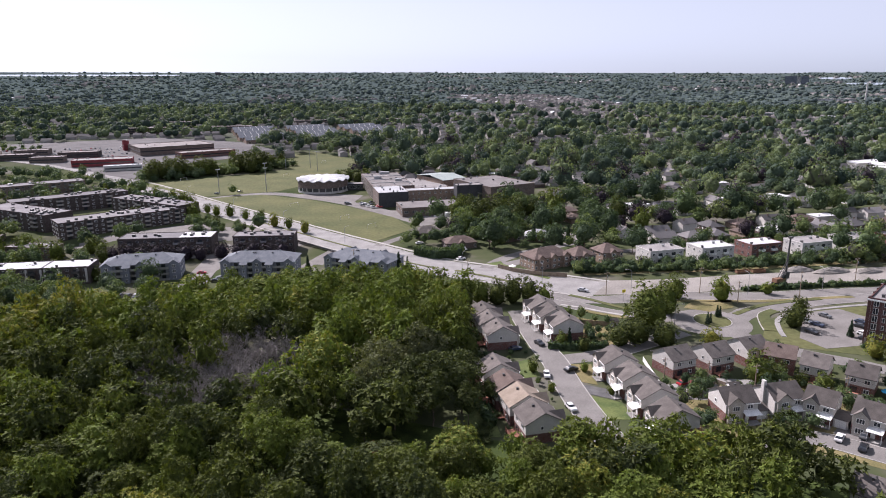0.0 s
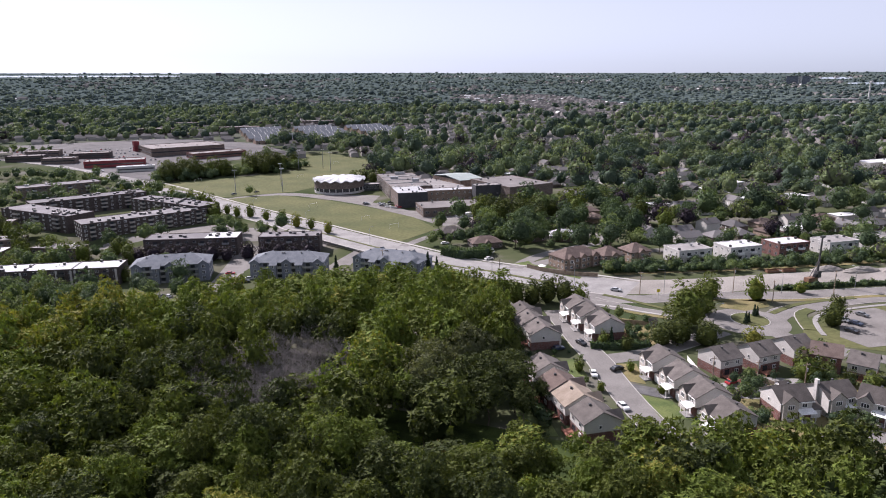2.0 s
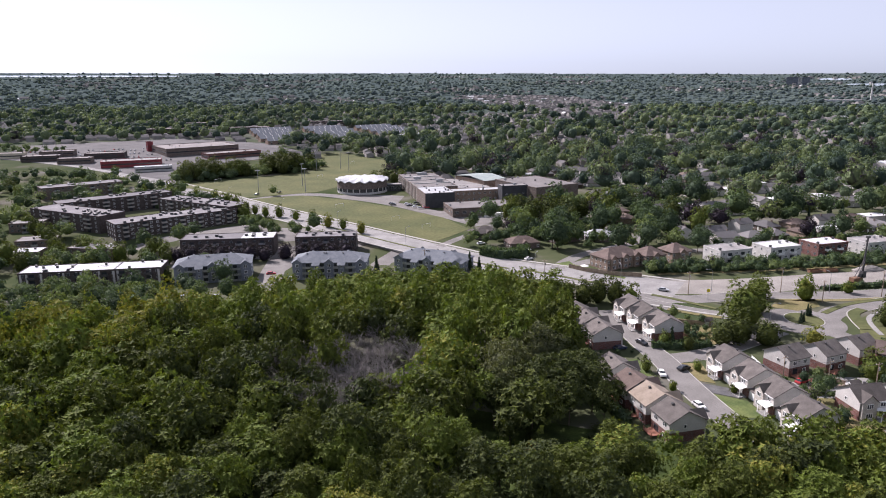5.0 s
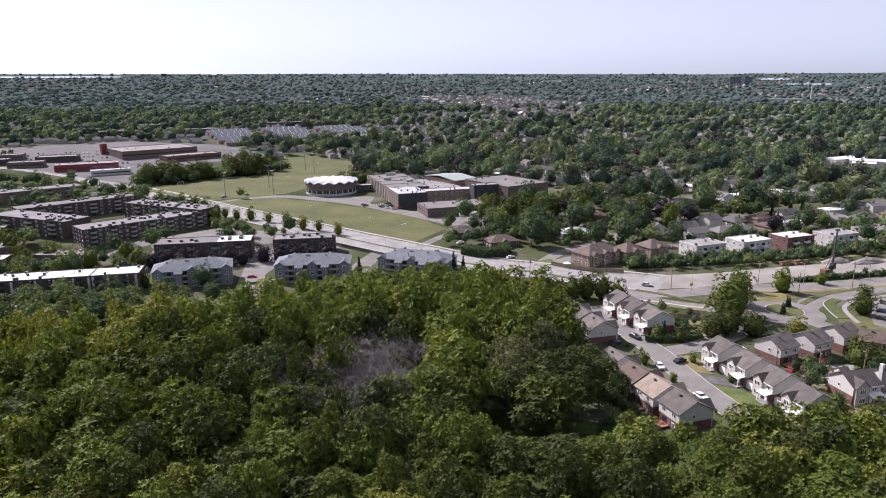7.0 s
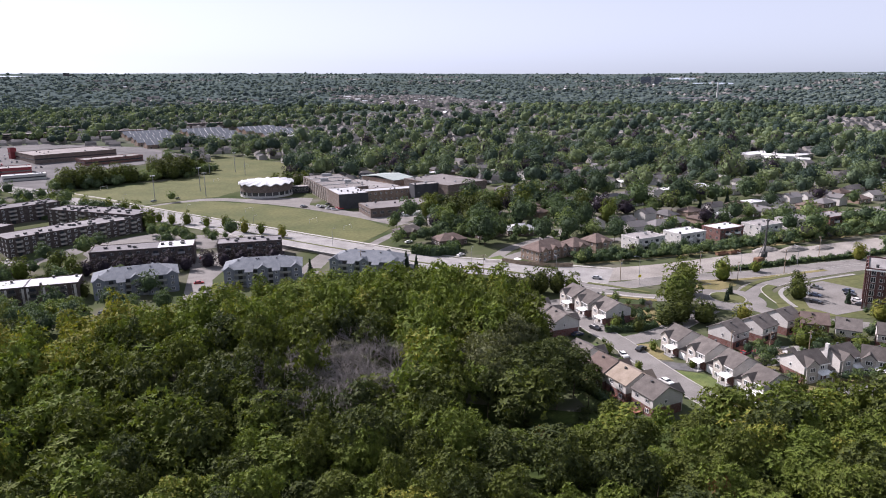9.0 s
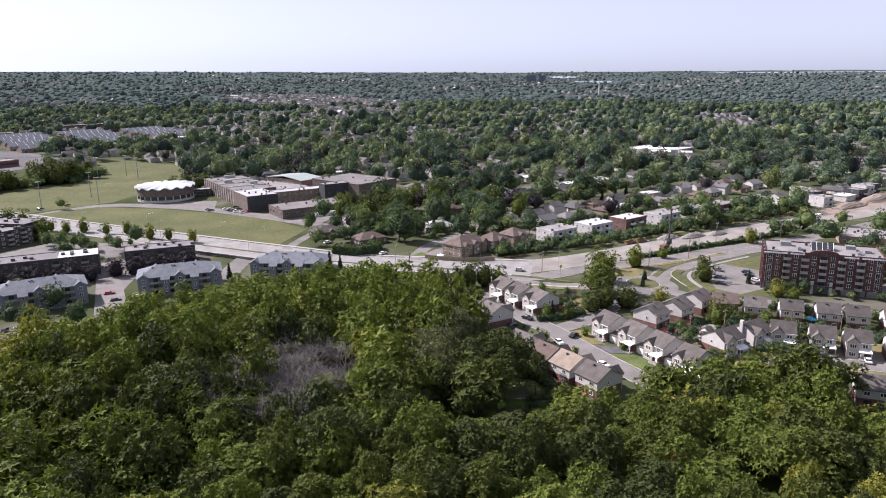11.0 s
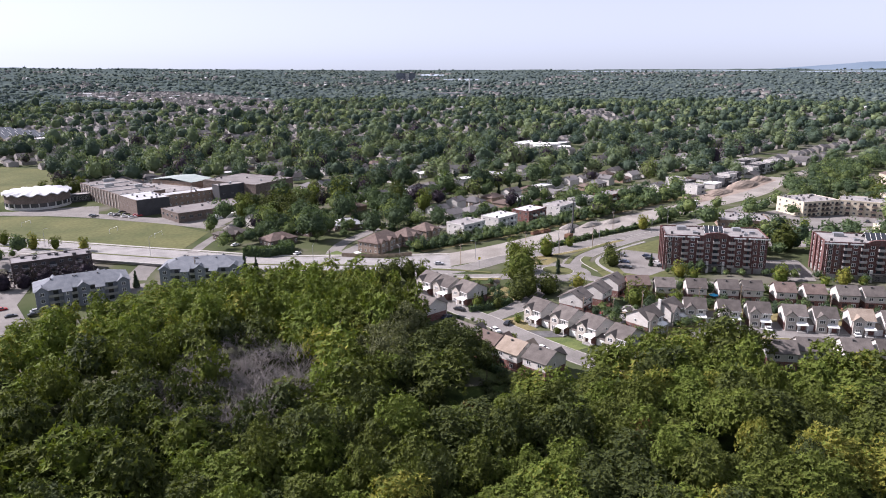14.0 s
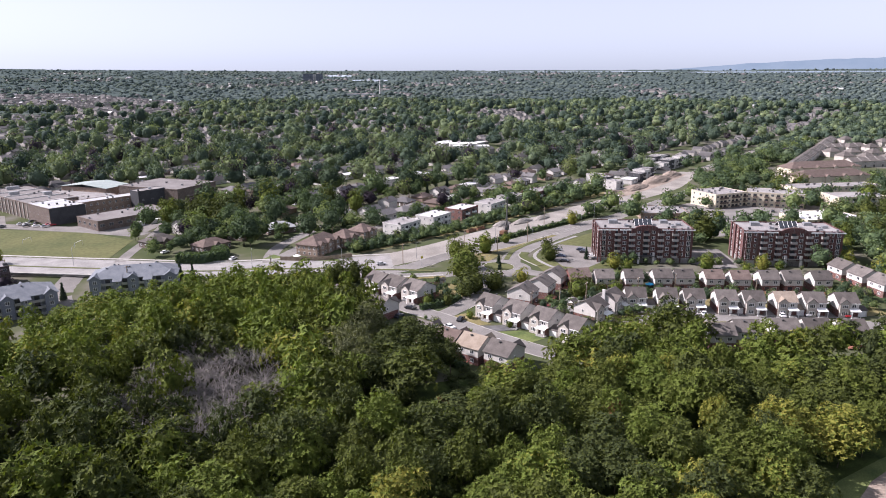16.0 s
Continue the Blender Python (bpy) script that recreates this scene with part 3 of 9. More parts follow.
disc("turning_circle", 94.5, 236, 13.5, 14.5, 0.09, ASPHALT, "grey asphalt turning circle", "road", 0)
disc("kerb_circle", 95.5, 238, 6.7, 7.6, 0.2, KERB, "pale concrete kerb round the island", "kerb")
disc("island_circle", 95.5, 238, 6.3, 7.2, 0.24, GRASS, "grass island in the turning circle", "verge")
BEND = smooth_line([(123, 248.6), (117, 244), (113.8, 236), (111.6, 227)], 2, as_is)
strip("island_bend", BEND, 2.0, -2.0, 0.2, GRASS, "crescent of grass at the bend", "verge")
strip("kerb_bend", BEND, -2.0, -2.35, 0.17, KERB, "pale concrete kerb of the bend", "kerb")
FOOTWAY = smooth_line([(113.3, 213), (113.6, 221.5), (115.6, 229.7), (118.6, 237.3), (123.5, 242.7), (132, 247), (149, 252), (168, 255.5)], 3, as_is)
strip("pavement_bend", FOOTWAY[2:], 0.85, -0.85, 0.19, CONCRETE, "pale concrete footpath curving round the lawn", "pavement")


def mound(name, cx, cy, rx, ry, h, mat, label, seed):
    rng = np.random.default_rng(seed)
    bm = bmesh.new()
    rows = []
    for i in range(9):
        k = i / 8
        ring = []
        for j in range(20):
            a = 2 * math.pi * j / 20
            r = (1 - k) * (1 + 0.05 * rng.normal())
            ring.append(bm.verts.new((rx * r * math.cos(a), ry * r * math.sin(a), h * (1 - (1 - k) ** 1.6) * (1 + 0.04 * rng.normal()) - 0.1 * (i == 0))))
        rows.append(ring)
    for r, s in zip(rows, rows[1:]):
        for j in range(20):
            n = (j + 1) % 20
            bm.faces.new((r[j], r[n], s[n], s[j]))
    me = bpy.data.meshes.new(name)
    bm.to_mesh(me), bm.free()
    me.materials.append(mat)
    ob = new(name, me)
    ob.matrix_basis = pose(*site(cx, cy), 0.05, 0, 0, 12)
    return tagged(ob, label, "earth mound")


mound("earth_mound", 352, 329, 26, 8, 4.5, EARTH, "heap of bare brown earth at the road works", 4)
mound("earth_mound", 312, 318, 20, 6, 3.0, EARTH, "low heap of bare brown earth at the road works", 5)
mound("earth_mound", 384, 338, 18, 7, 4.0, EARTH, "heap of bare brown earth at the road works", 6)


def far_band(name, az0, az1, d0, d1, mat, label, category, up=2.0):
    """A stretch of water lying on the far land, between two bearings and two distances."""
    bm = bmesh.new()
    rows = []
    for k in range(25):
        f = k / 24
        a = radians(az0 + (az1 - az0) * f)
        edge = math.sin(f * math.pi) ** 0.3
        mid = (d0 + d1) / 2
        rows.append([bm.verts.new((d * math.sin(a), d * math.cos(a), lift(d, az0 + (az1 - az0) * f) + up)) for d in (mid + (d0 - mid) * edge, mid + (d1 - mid) * edge)])
    for r, s in zip(rows, rows[1:]):
        bm.faces.new((r[0], s[0], s[1], r[1]))
    bmesh.ops.recalc_face_normals(bm, faces=bm.faces)
    me = bpy.data.meshes.new(name)
    bm.to_mesh(me), bm.free()
    me.materials.append(mat)
    return tagged(new(name, me), label, category, kind="structure")


LAKES = [(-38, -20, 4350, 4600), (27.5, 29.6, 3850, 4150), (29.2, 32.2, 3250, 3480), (39.5, 55, 4480, 4640), (56, 75, 4300, 4520)]
for _a, _b, _c, _d in LAKES:
    far_band("water_far", _a, _b, _c, _d, WATER, "pale strip of a distant river", "water", 1.5)


HILL_Z = 88.0


def far_hills():
    bm = bmesh.new()
    rows = []
    for k in range(81):
        f = k / 80
        az = 50 + 45 * f
        a = radians(az)
        top = HILL_Z + 88 * (1 - math.exp(-(max(az - 54, 0) / 9.0) ** 1.3)) * (0.82 + 0.25 * noise.noise((az * 0.25, 3.1, 0)) + 0.08 * noise.noise((az * 1.1, 7.7, 0)))
        rows.append([bm.verts.new((d * math.sin(a), d * math.cos(a), z)) for d, z in ((4700, lift(4700, az) - 4), (4790, HILL_Z + (top - HILL_Z) * 0.6), (4840, top), (4880, 30))])
    for r, s in zip(rows, rows[1:]):
        for k in range(3):
            bm.faces.new((r[k], r[k + 1], s[k + 1], s[k]))
    bmesh.ops.recalc_face_normals(bm, faces=bm.faces)
    me = bpy.data.meshes.new("backdrop_hills")
    bm.to_mesh(me), bm.free()
    # distance haze put into the hills: pale blue emission over a near-black base
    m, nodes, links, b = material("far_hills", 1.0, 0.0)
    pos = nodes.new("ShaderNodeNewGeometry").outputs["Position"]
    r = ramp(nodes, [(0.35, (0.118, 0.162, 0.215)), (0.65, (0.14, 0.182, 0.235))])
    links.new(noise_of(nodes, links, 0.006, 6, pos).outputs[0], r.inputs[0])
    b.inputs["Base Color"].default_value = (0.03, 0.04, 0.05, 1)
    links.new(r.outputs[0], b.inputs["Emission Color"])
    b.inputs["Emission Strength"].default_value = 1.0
    me.materials.append(m)
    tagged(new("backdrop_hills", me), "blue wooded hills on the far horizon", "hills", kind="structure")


far_hills()

# ---- trees ----
def spray(rng, p, n, length, width, wild=0.75, tufts=0.5):
    """Leaf sprays: one pointed leaf shape at each point, facing roughly along n."""
    k = len(p)
    facing = n / (np.linalg.norm(n, axis=1)[:, None] + 1e-9)
    n = n + rng.normal(0, wild, (k, 3))
    n /= np.linalg.norm(n, axis=1)[:, None] + 1e-9
    t = np.cross(n, rng.normal(0, 1, (k, 3)))
    t /= np.linalg.norm(t, axis=1)[:, None] + 1e-9
    tuft = rng.uniform(0, 1, k) < tufts
    out = facing * 0.6 + rng.normal(0, 0.5, (k, 3)) + (0, 0, 0.35)
    out /= np.linalg.norm(out, axis=1)[:, None] + 1e-9
    t = np.where(tuft[:, None], out, t)
    n = np.where(tuft[:, None], np.cross(t, rng.normal(0, 1, (k, 3))), n)
    n /= np.linalg.norm(n, axis=1)[:, None] + 1e-9
    b = np.cross(n, t)
    ln = (length * rng.uniform(0.6, 1.4, k))[:, None]
    wd = (width * rng.uniform(0.7, 1.3, k))[:, None]
    return np.stack([p - t * ln * 0.35 - b * wd * 0.5, p - t * ln * 0.35 + b * wd * 0.5, p + t * ln * 0.65], 1).reshape(-1, 3)


def stars(rng, p, n, length, width, arms=4):
    """Leaf tufts: a few pointed leaves radiating from each twig tip, the star facing outwards."""
    k = len(p)
    axis = n / (np.linalg.norm(n, axis=1)[:, None] + 1e-9) + rng.normal(0, 0.4, (k, 3)) + (0, 0, 0.3)
    axis /= np.linalg.norm(axis, axis=1)[:, None] + 1e-9
    u = np.cross(axis, rng.normal(0, 1, (k, 3)))
    u /= np.linalg.norm(u, axis=1)[:, None] + 1e-9
    w = np.cross(axis, u)
    rise = rng.uniform(0.1, 0.8, (k, 1))
    out = []
    for j in range(arms):
        a = (2 * math.pi * j / arms + rng.normal(0, 0.25, k))[:, None]
        d = np.cos(a) * u + np.sin(a) * w + axis * rise
        d /= np.linalg.norm(d, axis=1)[:, None]
        side = np.cross(axis, d)
        side /= np.linalg.norm(side, axis=1)[:, None] + 1e-9
        ln = (length * rng.uniform(0.65, 1.35, k))[:, None]
        wd = (width * rng.uniform(0.8, 1.2, k))[:, None]
        base = p + d * ln * 0.08
        out.append(np.stack([base - side * wd * 0.5, base + side * wd * 0.5, p + d * ln - (0, 0, 0.1) * ln], 1))
    return np.stack(out, 1).reshape(-1, 3)


def lobed(rng, count, radius, base, top, lobes, small=0.3, low=1.45):
    """Points and outward directions on a crown made of many round masses of leaves."""
    mid, half = (base + top) / 2, (top - base) / 2
    k = np.arange(lobes) + 0.5
    polar = np.arccos(1 - low * k / lobes)
    turn = k * 2.39996 + rng.uniform(0, 6.28)
    c = np.stack([np.sin(polar) * np.cos(turn), np.sin(polar) * np.sin(turn), np.cos(polar)], 1)
    c *= rng.uniform(0.5, 0.86, lobes)[:, None]
    c += rng.normal(0, 0.06, c.shape)
    r = rng.uniform(0.75, 1.3, lobes) * small
    c = np.vstack([c, [(0, 0, 0.1)]])
    r = np.append(r, 0.62)
    which = rng.choice(lobes + 1, count * 3, p=r ** 2 / (r ** 2).sum())
    d = rng.normal(0, 1, (count * 3, 3))
    d /= np.linalg.norm(d, axis=1)[:, None]
    d[:, 2] = np.where(d[:, 2] < -0.3, -d[:, 2], d[:, 2])
    p = c[which] + d * r[which][:, None] * rng.uniform(0.8, 1.12, (count * 3, 1))
    deep = np.min([np.linalg.norm(p - c[i], axis=1) / r[i] for i in range(lobes + 1)], 0)
    keep = np.flatnonzero(deep > 0.7)[:count]
    p, d = p[keep], d[keep]
    ox, oy = rng.uniform(0.85, 1.15, 2)
    return p * (radius * ox, radius * oy, half) + (0, 0, mid), d, np.array([(0, 0, mid)]), np.array([0.66])


def core_mesh(rng, centres, radii, radius, half, sub):
    bm = bmesh.new()
    for c, r in zip(centres, radii):
        bmesh.ops.create_icosphere(bm, subdivisions=sub, radius=1.0, matrix=Matrix.Translation(c) @ Matrix.Diagonal((r * radius * 0.82, r * radius * 0.82, r * half * 0.82, 1)))
    v = np.array([x.co[:] for x in bm.verts])
    v += rng.normal(0, 0.06 * radius, v.shape) * 0.6
    bm.verts.ensure_lookup_table()
    f = np.array([[x.index for x in q.verts] for q in bm.faces])
    bm.free()
    return v, f


def crown_template(seed, count, radius, base, top, lobes, leaf, core, small=0.3, low=1.45, full=1.0, wild=0.75):
    """A crown as arrays: corners and three-sided faces, leaves first, an inner mass of shade last."""
    rng = np.random.default_rng(seed)
    p, d, c, r = lobed(rng, count, radius, base, top, lobes, small, low)
    v = spray(rng, p, d + (0, 0, 0.3), leaf, leaf * 0.68, wild, 0.5 if wild > 0.7 else 0.2)
    cv, cf = core_mesh(rng, c, r * full, radius, (top - base) / 2, core)
    return np.vstack([v, cv]), np.vstack([np.arange(len(v)).reshape(-1, 3), cf + len(v)])


def maple_template(seed, tufts, radius, base, top, lobes, leaf, small, heart=0.56):
    """A crown of star-shaped tufts on separate boughs, with dark hollows between them."""
    rng = np.random.default_rng(seed)
    p, d, c, r = lobed(rng, tufts, radius, base, top, lobes, small, 1.5)
    v = stars(rng, p, d, leaf, leaf * 0.56)
    cv, cf = core_mesh(rng, c, r * heart / 0.66, radius, (top - base) / 2, 1)
    return np.vstack([v, cv]), np.vstack([np.arange(len(v)).reshape(-1, 3), cf + len(v)])


def spruce_template(seed, count, radius, base, top, leaf):
    rng = np.random.default_rng(seed)
    k = rng.uniform(0, 1, count) ** 1.5
    a = rng.uniform(0, 2 * math.pi, count)
    tier = 0.78 + 0.22 * ((k * 9) % 1.0)
    r = radius * (1 - k) * tier * rng.uniform(0.75, 1.05, count) + 0.1
    d = np.stack([np.cos(a), np.sin(a), np.full(count, 0.45)], 1)
    p = np.stack([r * np.cos(a), r * np.sin(a), base + (top - base) * k], 1)
    v = spray(rng, p, d, leaf, leaf * 0.6, 0.5)
    bm = bmesh.new()
    bmesh.ops.create_cone(bm, segments=7, radius1=radius * 0.72, radius2=0.05, depth=(top - base) * 0.94, matrix=Matrix.Translation((0, 0, (base + top) / 2)))
    bmesh.ops.triangulate(bm, faces=bm.faces)
    bm.verts.index_update()
    cv, cf = np.array([x.co[:] for x in bm.verts]), np.array([[x.index for x in q.verts] for q in bm.faces])
    bm.free()
    return np.vstack([v, cv]), np.vstack([np.arange(len(v)).reshape(-1, 3), cf + len(v)])


def array_mesh(name, verts, tris, tint, mat):
    me = bpy.data.meshes.new(name)
    nt = len(tris)
    me.vertices.add(len(verts))
    me.vertices.foreach_set("co", np.asarray(verts, np.float32).ravel())
    me.loops.add(nt * 3)
    me.loops.foreach_set("vertex_index", np.asarray(tris).ravel().astype(np.int32))
    me.polygons.add(nt)
    me.polygons.foreach_set("loop_start", (np.arange(nt) * 3).astype(np.int32))
    me.update(calc_edges=True)
    at = me.attributes.new("tint", "FLOAT", "POINT")
    at.data.foreach_set("value", np.broadcast_to(np.asarray(tint, np.float32), (len(verts),)).copy())
    me.materials.append(mat)
    return me


def dappled(rng, count, tone, jitter=0.13):
    """A tint for every corner, leaf by leaf."""
    return np.clip(tone + np.repeat(rng.normal(0, jitter, count // 3 + 1), 3)[:count], 0, 1)


def gather(templates, places, seed, jitter=0.1):
    """Many crowns as one mesh. places: rows of x, y, z, size, height factor, tint, template."""
    rng = np.random.default_rng(seed)
    vs, ts, tint, off = [], [], [], 0
    for x, y, z, s, h, c, k in places:
        v, t = templates[int(k)]
        a = rng.uniform(0, 2 * math.pi)
        ca, sa = math.cos(a) * s, math.sin(a) * s
        w = np.empty_like(v)
        w[:, 0] = x + ca * v[:, 0] - sa * v[:, 1]
        w[:, 1] = y + sa * v[:, 0] + ca * v[:, 1]
        w[:, 2] = z + v[:, 2] * s * h
        vs.append(w), ts.append(t + off), tint.append(dappled(rng, len(v), c, jitter))
        off += len(v)
    return np.vstack(vs), np.vstack(ts), np.concatenate(tint)


def trunk_mesh(seed, height, r, spread):
    """A tapered, slightly bent trunk with limbs."""
    rng = np.random.default_rng(seed)
    bm = bmesh.new()
    p = Vector((0, 0, -0.2))
    for k in range(4):
        q = p + Vector((rng.normal(0, 0.15), rng.normal(0, 0.15), height / 4))
        rod(bm, p, q, r * (1 - 0.2 * k), r * (0.8 - 0.2 * k), 5)
        if k:
            for _ in range(2):
                a = rng.uniform(0, 6.28)
                rod(bm, q, q + Vector((math.cos(a) * spread, math.sin(a) * spread, spread * 0.8)), r * 0.45 * (1 - 0.15 * k), r * 0.12, 3)
        p = q
    me = bpy.data.meshes.new("trunk")
    bm.to_mesh(me), bm.free()
    me.materials.append(BARK)
    return me


FOREST_T = [maple_template(100 + i, 720 + 50 * (i % 3), (5.1, 4.4, 5.6)[i % 3], (1.4, 0.8, 2.0)[i % 3], (12.2, 12.8, 11.6)[i % 3], (13, 17, 21, 15)[i % 4], (0.58, 0.5, 0.54)[i % 3], (0.33, 0.29, 0.26, 0.31)[i % 4]) for i in range(10)]
BACK_T = [maple_template(150 + i, 230, 4.9, 1.6, 12.2, 13 + i % 6, 0.9, 0.31) for i in range(6)]
POPLAR_T = [maple_template(170 + i, 250, 3.7, 0.6, 13.0, 12 + i % 4, 0.78, 0.33) for i in range(5)]
WILLOW_T = [crown_template(180 + i, 2600, 5.1, 0.6, 11.4, 15 + i, 0.5, 2, 0.34) for i in range(2)]
MID_T = [crown_template(200 + i, 620, 5.2, 0.8, 11.5, 10 + i % 5, 0.8, 1, 0.32, 1.7, 1.22, 0.62) for i in range(8)]
LOW_T = [crown_template(300 + i, 220, 5.4, 0.8, 11.5, 7 + i % 4, 1.15, 2, 0.37, 1.7, 1.16, 0.4) for i in range(8)]
FAR_T = [crown_template(350 + i, 58, 5.8, 0.6, 11.5, 6 + i % 4, 1.75, 2, 0.4, 1.6, 1.26, 0.35) for i in range(6)]
TINY_T = [crown_template(400 + i, 6, 6.2, 0.3, 10.5, 3, 3.0, 1, 0.5, 1.6, 1.45) for i in range(6)]
SPRUCE_T = [spruce_template(500 + i, 260, 2.3, 0.6, 11.0, 1.2) for i in range(3)]

# the wood in front: outline, and the gap in it
WOOD = [site(*_q) for _q in [(-215, 62), (-215, 186), (-160, 205), (-141, 214), (-119, 236), (-101, 248), (-78, 255), (-60, 268), (-33, 269), (-12, 265), (0, 258), (7, 248), (8, 232), (6, 205), (5, 186), (3, 172),
        (3, 165), (-4, 164)]] + [(-8, 158), (-2, 141), (8, 143.5), (24, 142.5), (45, 142), (62, 141), (77, 138), (79, 128), (70, 117), (60, 109), (72, 106), (88, 104), (104, 97), (112, 90), (150, 69), (150, 60), (62, 64.5), (48, 66), (34, 68.5), (0, 58)]
GAP = [(-35, 158), (-31, 146), (-17, 135), (-5, 137), (6, 146), (13, 156), (13, 168), (8, 162), (-2, 153), (-12, 151), (-22, 155)]
CLEARING = [(-34, 158), (-24, 146), (-10, 142), (-9, 148), (-20, 157), (-30, 161)]
DEAD = [(-76, 190), (-66, 202), (-52, 200), (-40, 188), (-44, 166), (-58, 157), (-72, 157), (-84, 168), (-83, 182)]


def scattered(outline, step, seed, jitter=0.38):
    rng = np.random.default_rng(seed)
    xs, ys = [q[0] for q in outline], [q[1] for q in outline]
    gx, gy = np.meshgrid(np.arange(min(xs), max(xs), step), np.arange(min(ys), max(ys), step * 0.87))
    gx = gx + (np.arange(gx.shape[0]) % 2)[:, None] * step / 2
    x, y = gx.ravel() + rng.normal(0, jitter * step * 0.6, gx.size), gy.ravel() + rng.normal(0, jitter * step * 0.6, gx.size)
    k = inside(outline, x, y)
    return x[k], y[k], rng


def plant(name, crown_me, trunk_me, x, y, s, h, turn, label, category="tree", group=""):
    e = thing(name, Matrix.LocRotScale((x, y, float(ground_z(x, y))), Euler((0, 0, turn)), (s, s, s * h)), label, category, group)
    hang("trunk", trunk_me, None, e)
    hang("crown", crown_me, None, e)
    return e


def build_wood():
    x, y, rng = scattered(WOOD, 7.7, 11)
    grove = np.hypot((x + 9) / 17, (y - 178) / 13) < 1
    ok = ~inside(GAP, x, y) & ~grove & (~inside(DEAD, x, y) | (rng.uniform(0, 1, len(x)) < 0.3))
    x, y = x[ok], y[ok]
    patch = np.array([noise.noise((a * 0.02, b * 0.02, 1.7)) for a, b in zip(x, y)])
    size = np.clip(rng.normal(1.05, 0.25, len(x)), 0.6, 1.65)
    tall = np.clip(rng.normal(1.0, 0.17, len(x)), 0.68, 1.35)
    back = (y > 212) & (x < 10)
    want = np.interp(y, [60, 118, 145, 165, 190, 210, 235, 262, 285], [13.0, 13.6, 14.6, 16.0, 17.2, 17.0, 15.0, 14.0, 13.5])
    want = np.where((x > 20) & (y > 125), want * 0.93, want)
    want = np.where((x > -32) & (x < 22) & (y > 122) & (y < 150), np.minimum(want, 11.5), want)
    want = np.where((y > 228) & (x < -45), 11.0, np.where(y > 228, 12.6, want))
    want = np.where((x > -82) & (x < -40) & (y > 144) & (y < 157), 13.2, want)
    tall = tall * want / (12.6 * size ** 0.8)
    tint = np.clip(0.42 + 0.5 * patch + rng.normal(0, 0.24, len(x)), 0.0, 0.92)
    tint = np.where(back, np.clip(0.74 + 0.12 * rng.normal(0, 1, len(x)), 0, 0.9), tint)
    tint = np.where((x < -125) & (y > 180), np.clip(tint + 0.25, 0, 1), tint)
    tint = np.where((x > 0) & (y < 140), tint + 0.06, tint)
    tint = np.where(np.hypot(x - 37, y - 78) < 8, 1.0, tint)
    kinds = rng.integers(0, len(FOREST_T), len(x))
    order = np.argsort(np.hypot(x + 40, y - 98))
    near, rest = order[:150], order[150:]
    tones = np.array((0.12, 0.34, 0.58, 0.8, 1.0))
    crowns = []
    for k, t in enumerate(FOREST_T):
        for c in tones:
            r2 = np.random.default_rng(900 + k)
            crowns.append(array_mesh("crown", *t, dappled(r2, len(t[0]), c, 0.1), LEAF))
    trunks = [trunk_mesh(30 + i, 6.5, 0.2, 1.6) for i in range(4)]
    words = ("dark green", "deep green", "fresh green", "yellow-green", "bright yellow")
    for i in near:
        c = int(np.argmin(np.abs(tones - tint[i])))
        plant("maple_tree", crowns[int(kinds[i]) * 5 + c], trunks[int(kinds[i]) % 4], x[i], y[i], size[i], tall[i], rng.uniform(0, 6.28), words[c] + " leafy maple tree standing in the wood", "tree", "trees of the wood")
    far = np.hypot(x + 45, y) > 145
    for name, temps, pick in (("woodland", FOREST_T, ~far), ("woodland_back", BACK_T, far & ~back), ("poplar_wood", POPLAR_T, far & back)):
        rows = [(x[i], y[i], float(ground_z(x[i], y[i])), size[i], tall[i], tint[i], kinds[i] % len(temps)) for i in rest if pick[i]]
        v, t, c = gather(temps, rows, 12)
        ob = new(name, array_mesh(name, v, t, c, LEAF))
        tagged(ob, "dense green deciduous wood of maples and poplars", "woodland", kind="stuff")
    # the old willows and dark maples at the wood's corner
    olive = [array_mesh("crown", *t, dappled(np.random.default_rng(7), len(t[0]), 0.5, 0.12), LEAF_WILLOW) for t in WILLOW_T]
    for i, (a, b, s, h) in enumerate(((-8.5, 186, 1.55, 0.98), (-19, 178, 1.45, 1.0), (-21, 166, 1.15, 1.12), (-14, 195, 1.2, 1.1))):
        plant("willow_tree", olive[i % 2], trunks[i % 4], a, b, s, h, i * 1.3, "big round grey-green willow at the wood's corner", "tree", "trees of the wood")
    for i, (a, b, s, h) in enumerate(((-4, 161, 1.25, 0.95), (-13.5, 159, 1.2, 1.0), (3.5, 168, 1.2, 1.0), (-4, 171, 1.35, 1.0), (4, 179, 1.15, 1.0), (-2, 193, 1.2, 0.95), (-12, 170, 1.3, 1.0), (-20, 150, 0.8, 1.0), (5, 161, 0.85, 1.05), (-23, 160, 1.1, 1.0), (11, 172, 0.7, 0.9))):
        plant("maple_tree", crowns[(i * 3 % 10) * 5], trunks[i % 4], a, b, s, h, i * 2.1, "dark green leafy maple tree standing in the wood", "tree", "trees of the wood")
    for i, (a, b, s, h) in enumerate(((44, 72, 0.85, 0.85), (47, 69, 0.7, 0.8), (41, 68.5, 0.7, 0.8), (50, 67, 0.6, 0.8))):
        plant("maple_tree", crowns[(i * 3 % 10) * 5 + 2], trunks[i % 4], a, b, s, h, i * 1.7, "fresh green leafy maple tree beside the path", "tree", "trees of the wood")
    # low growth along the edges and in the gap
    ux, uy, r3 = scattered(WOOD, 6.5, 21)
    open_bit = inside(CLEARING, ux, uy)
    keep = (r3.uniform(0, 1, len(ux)) < 0.25) | inside(GAP, ux, uy)
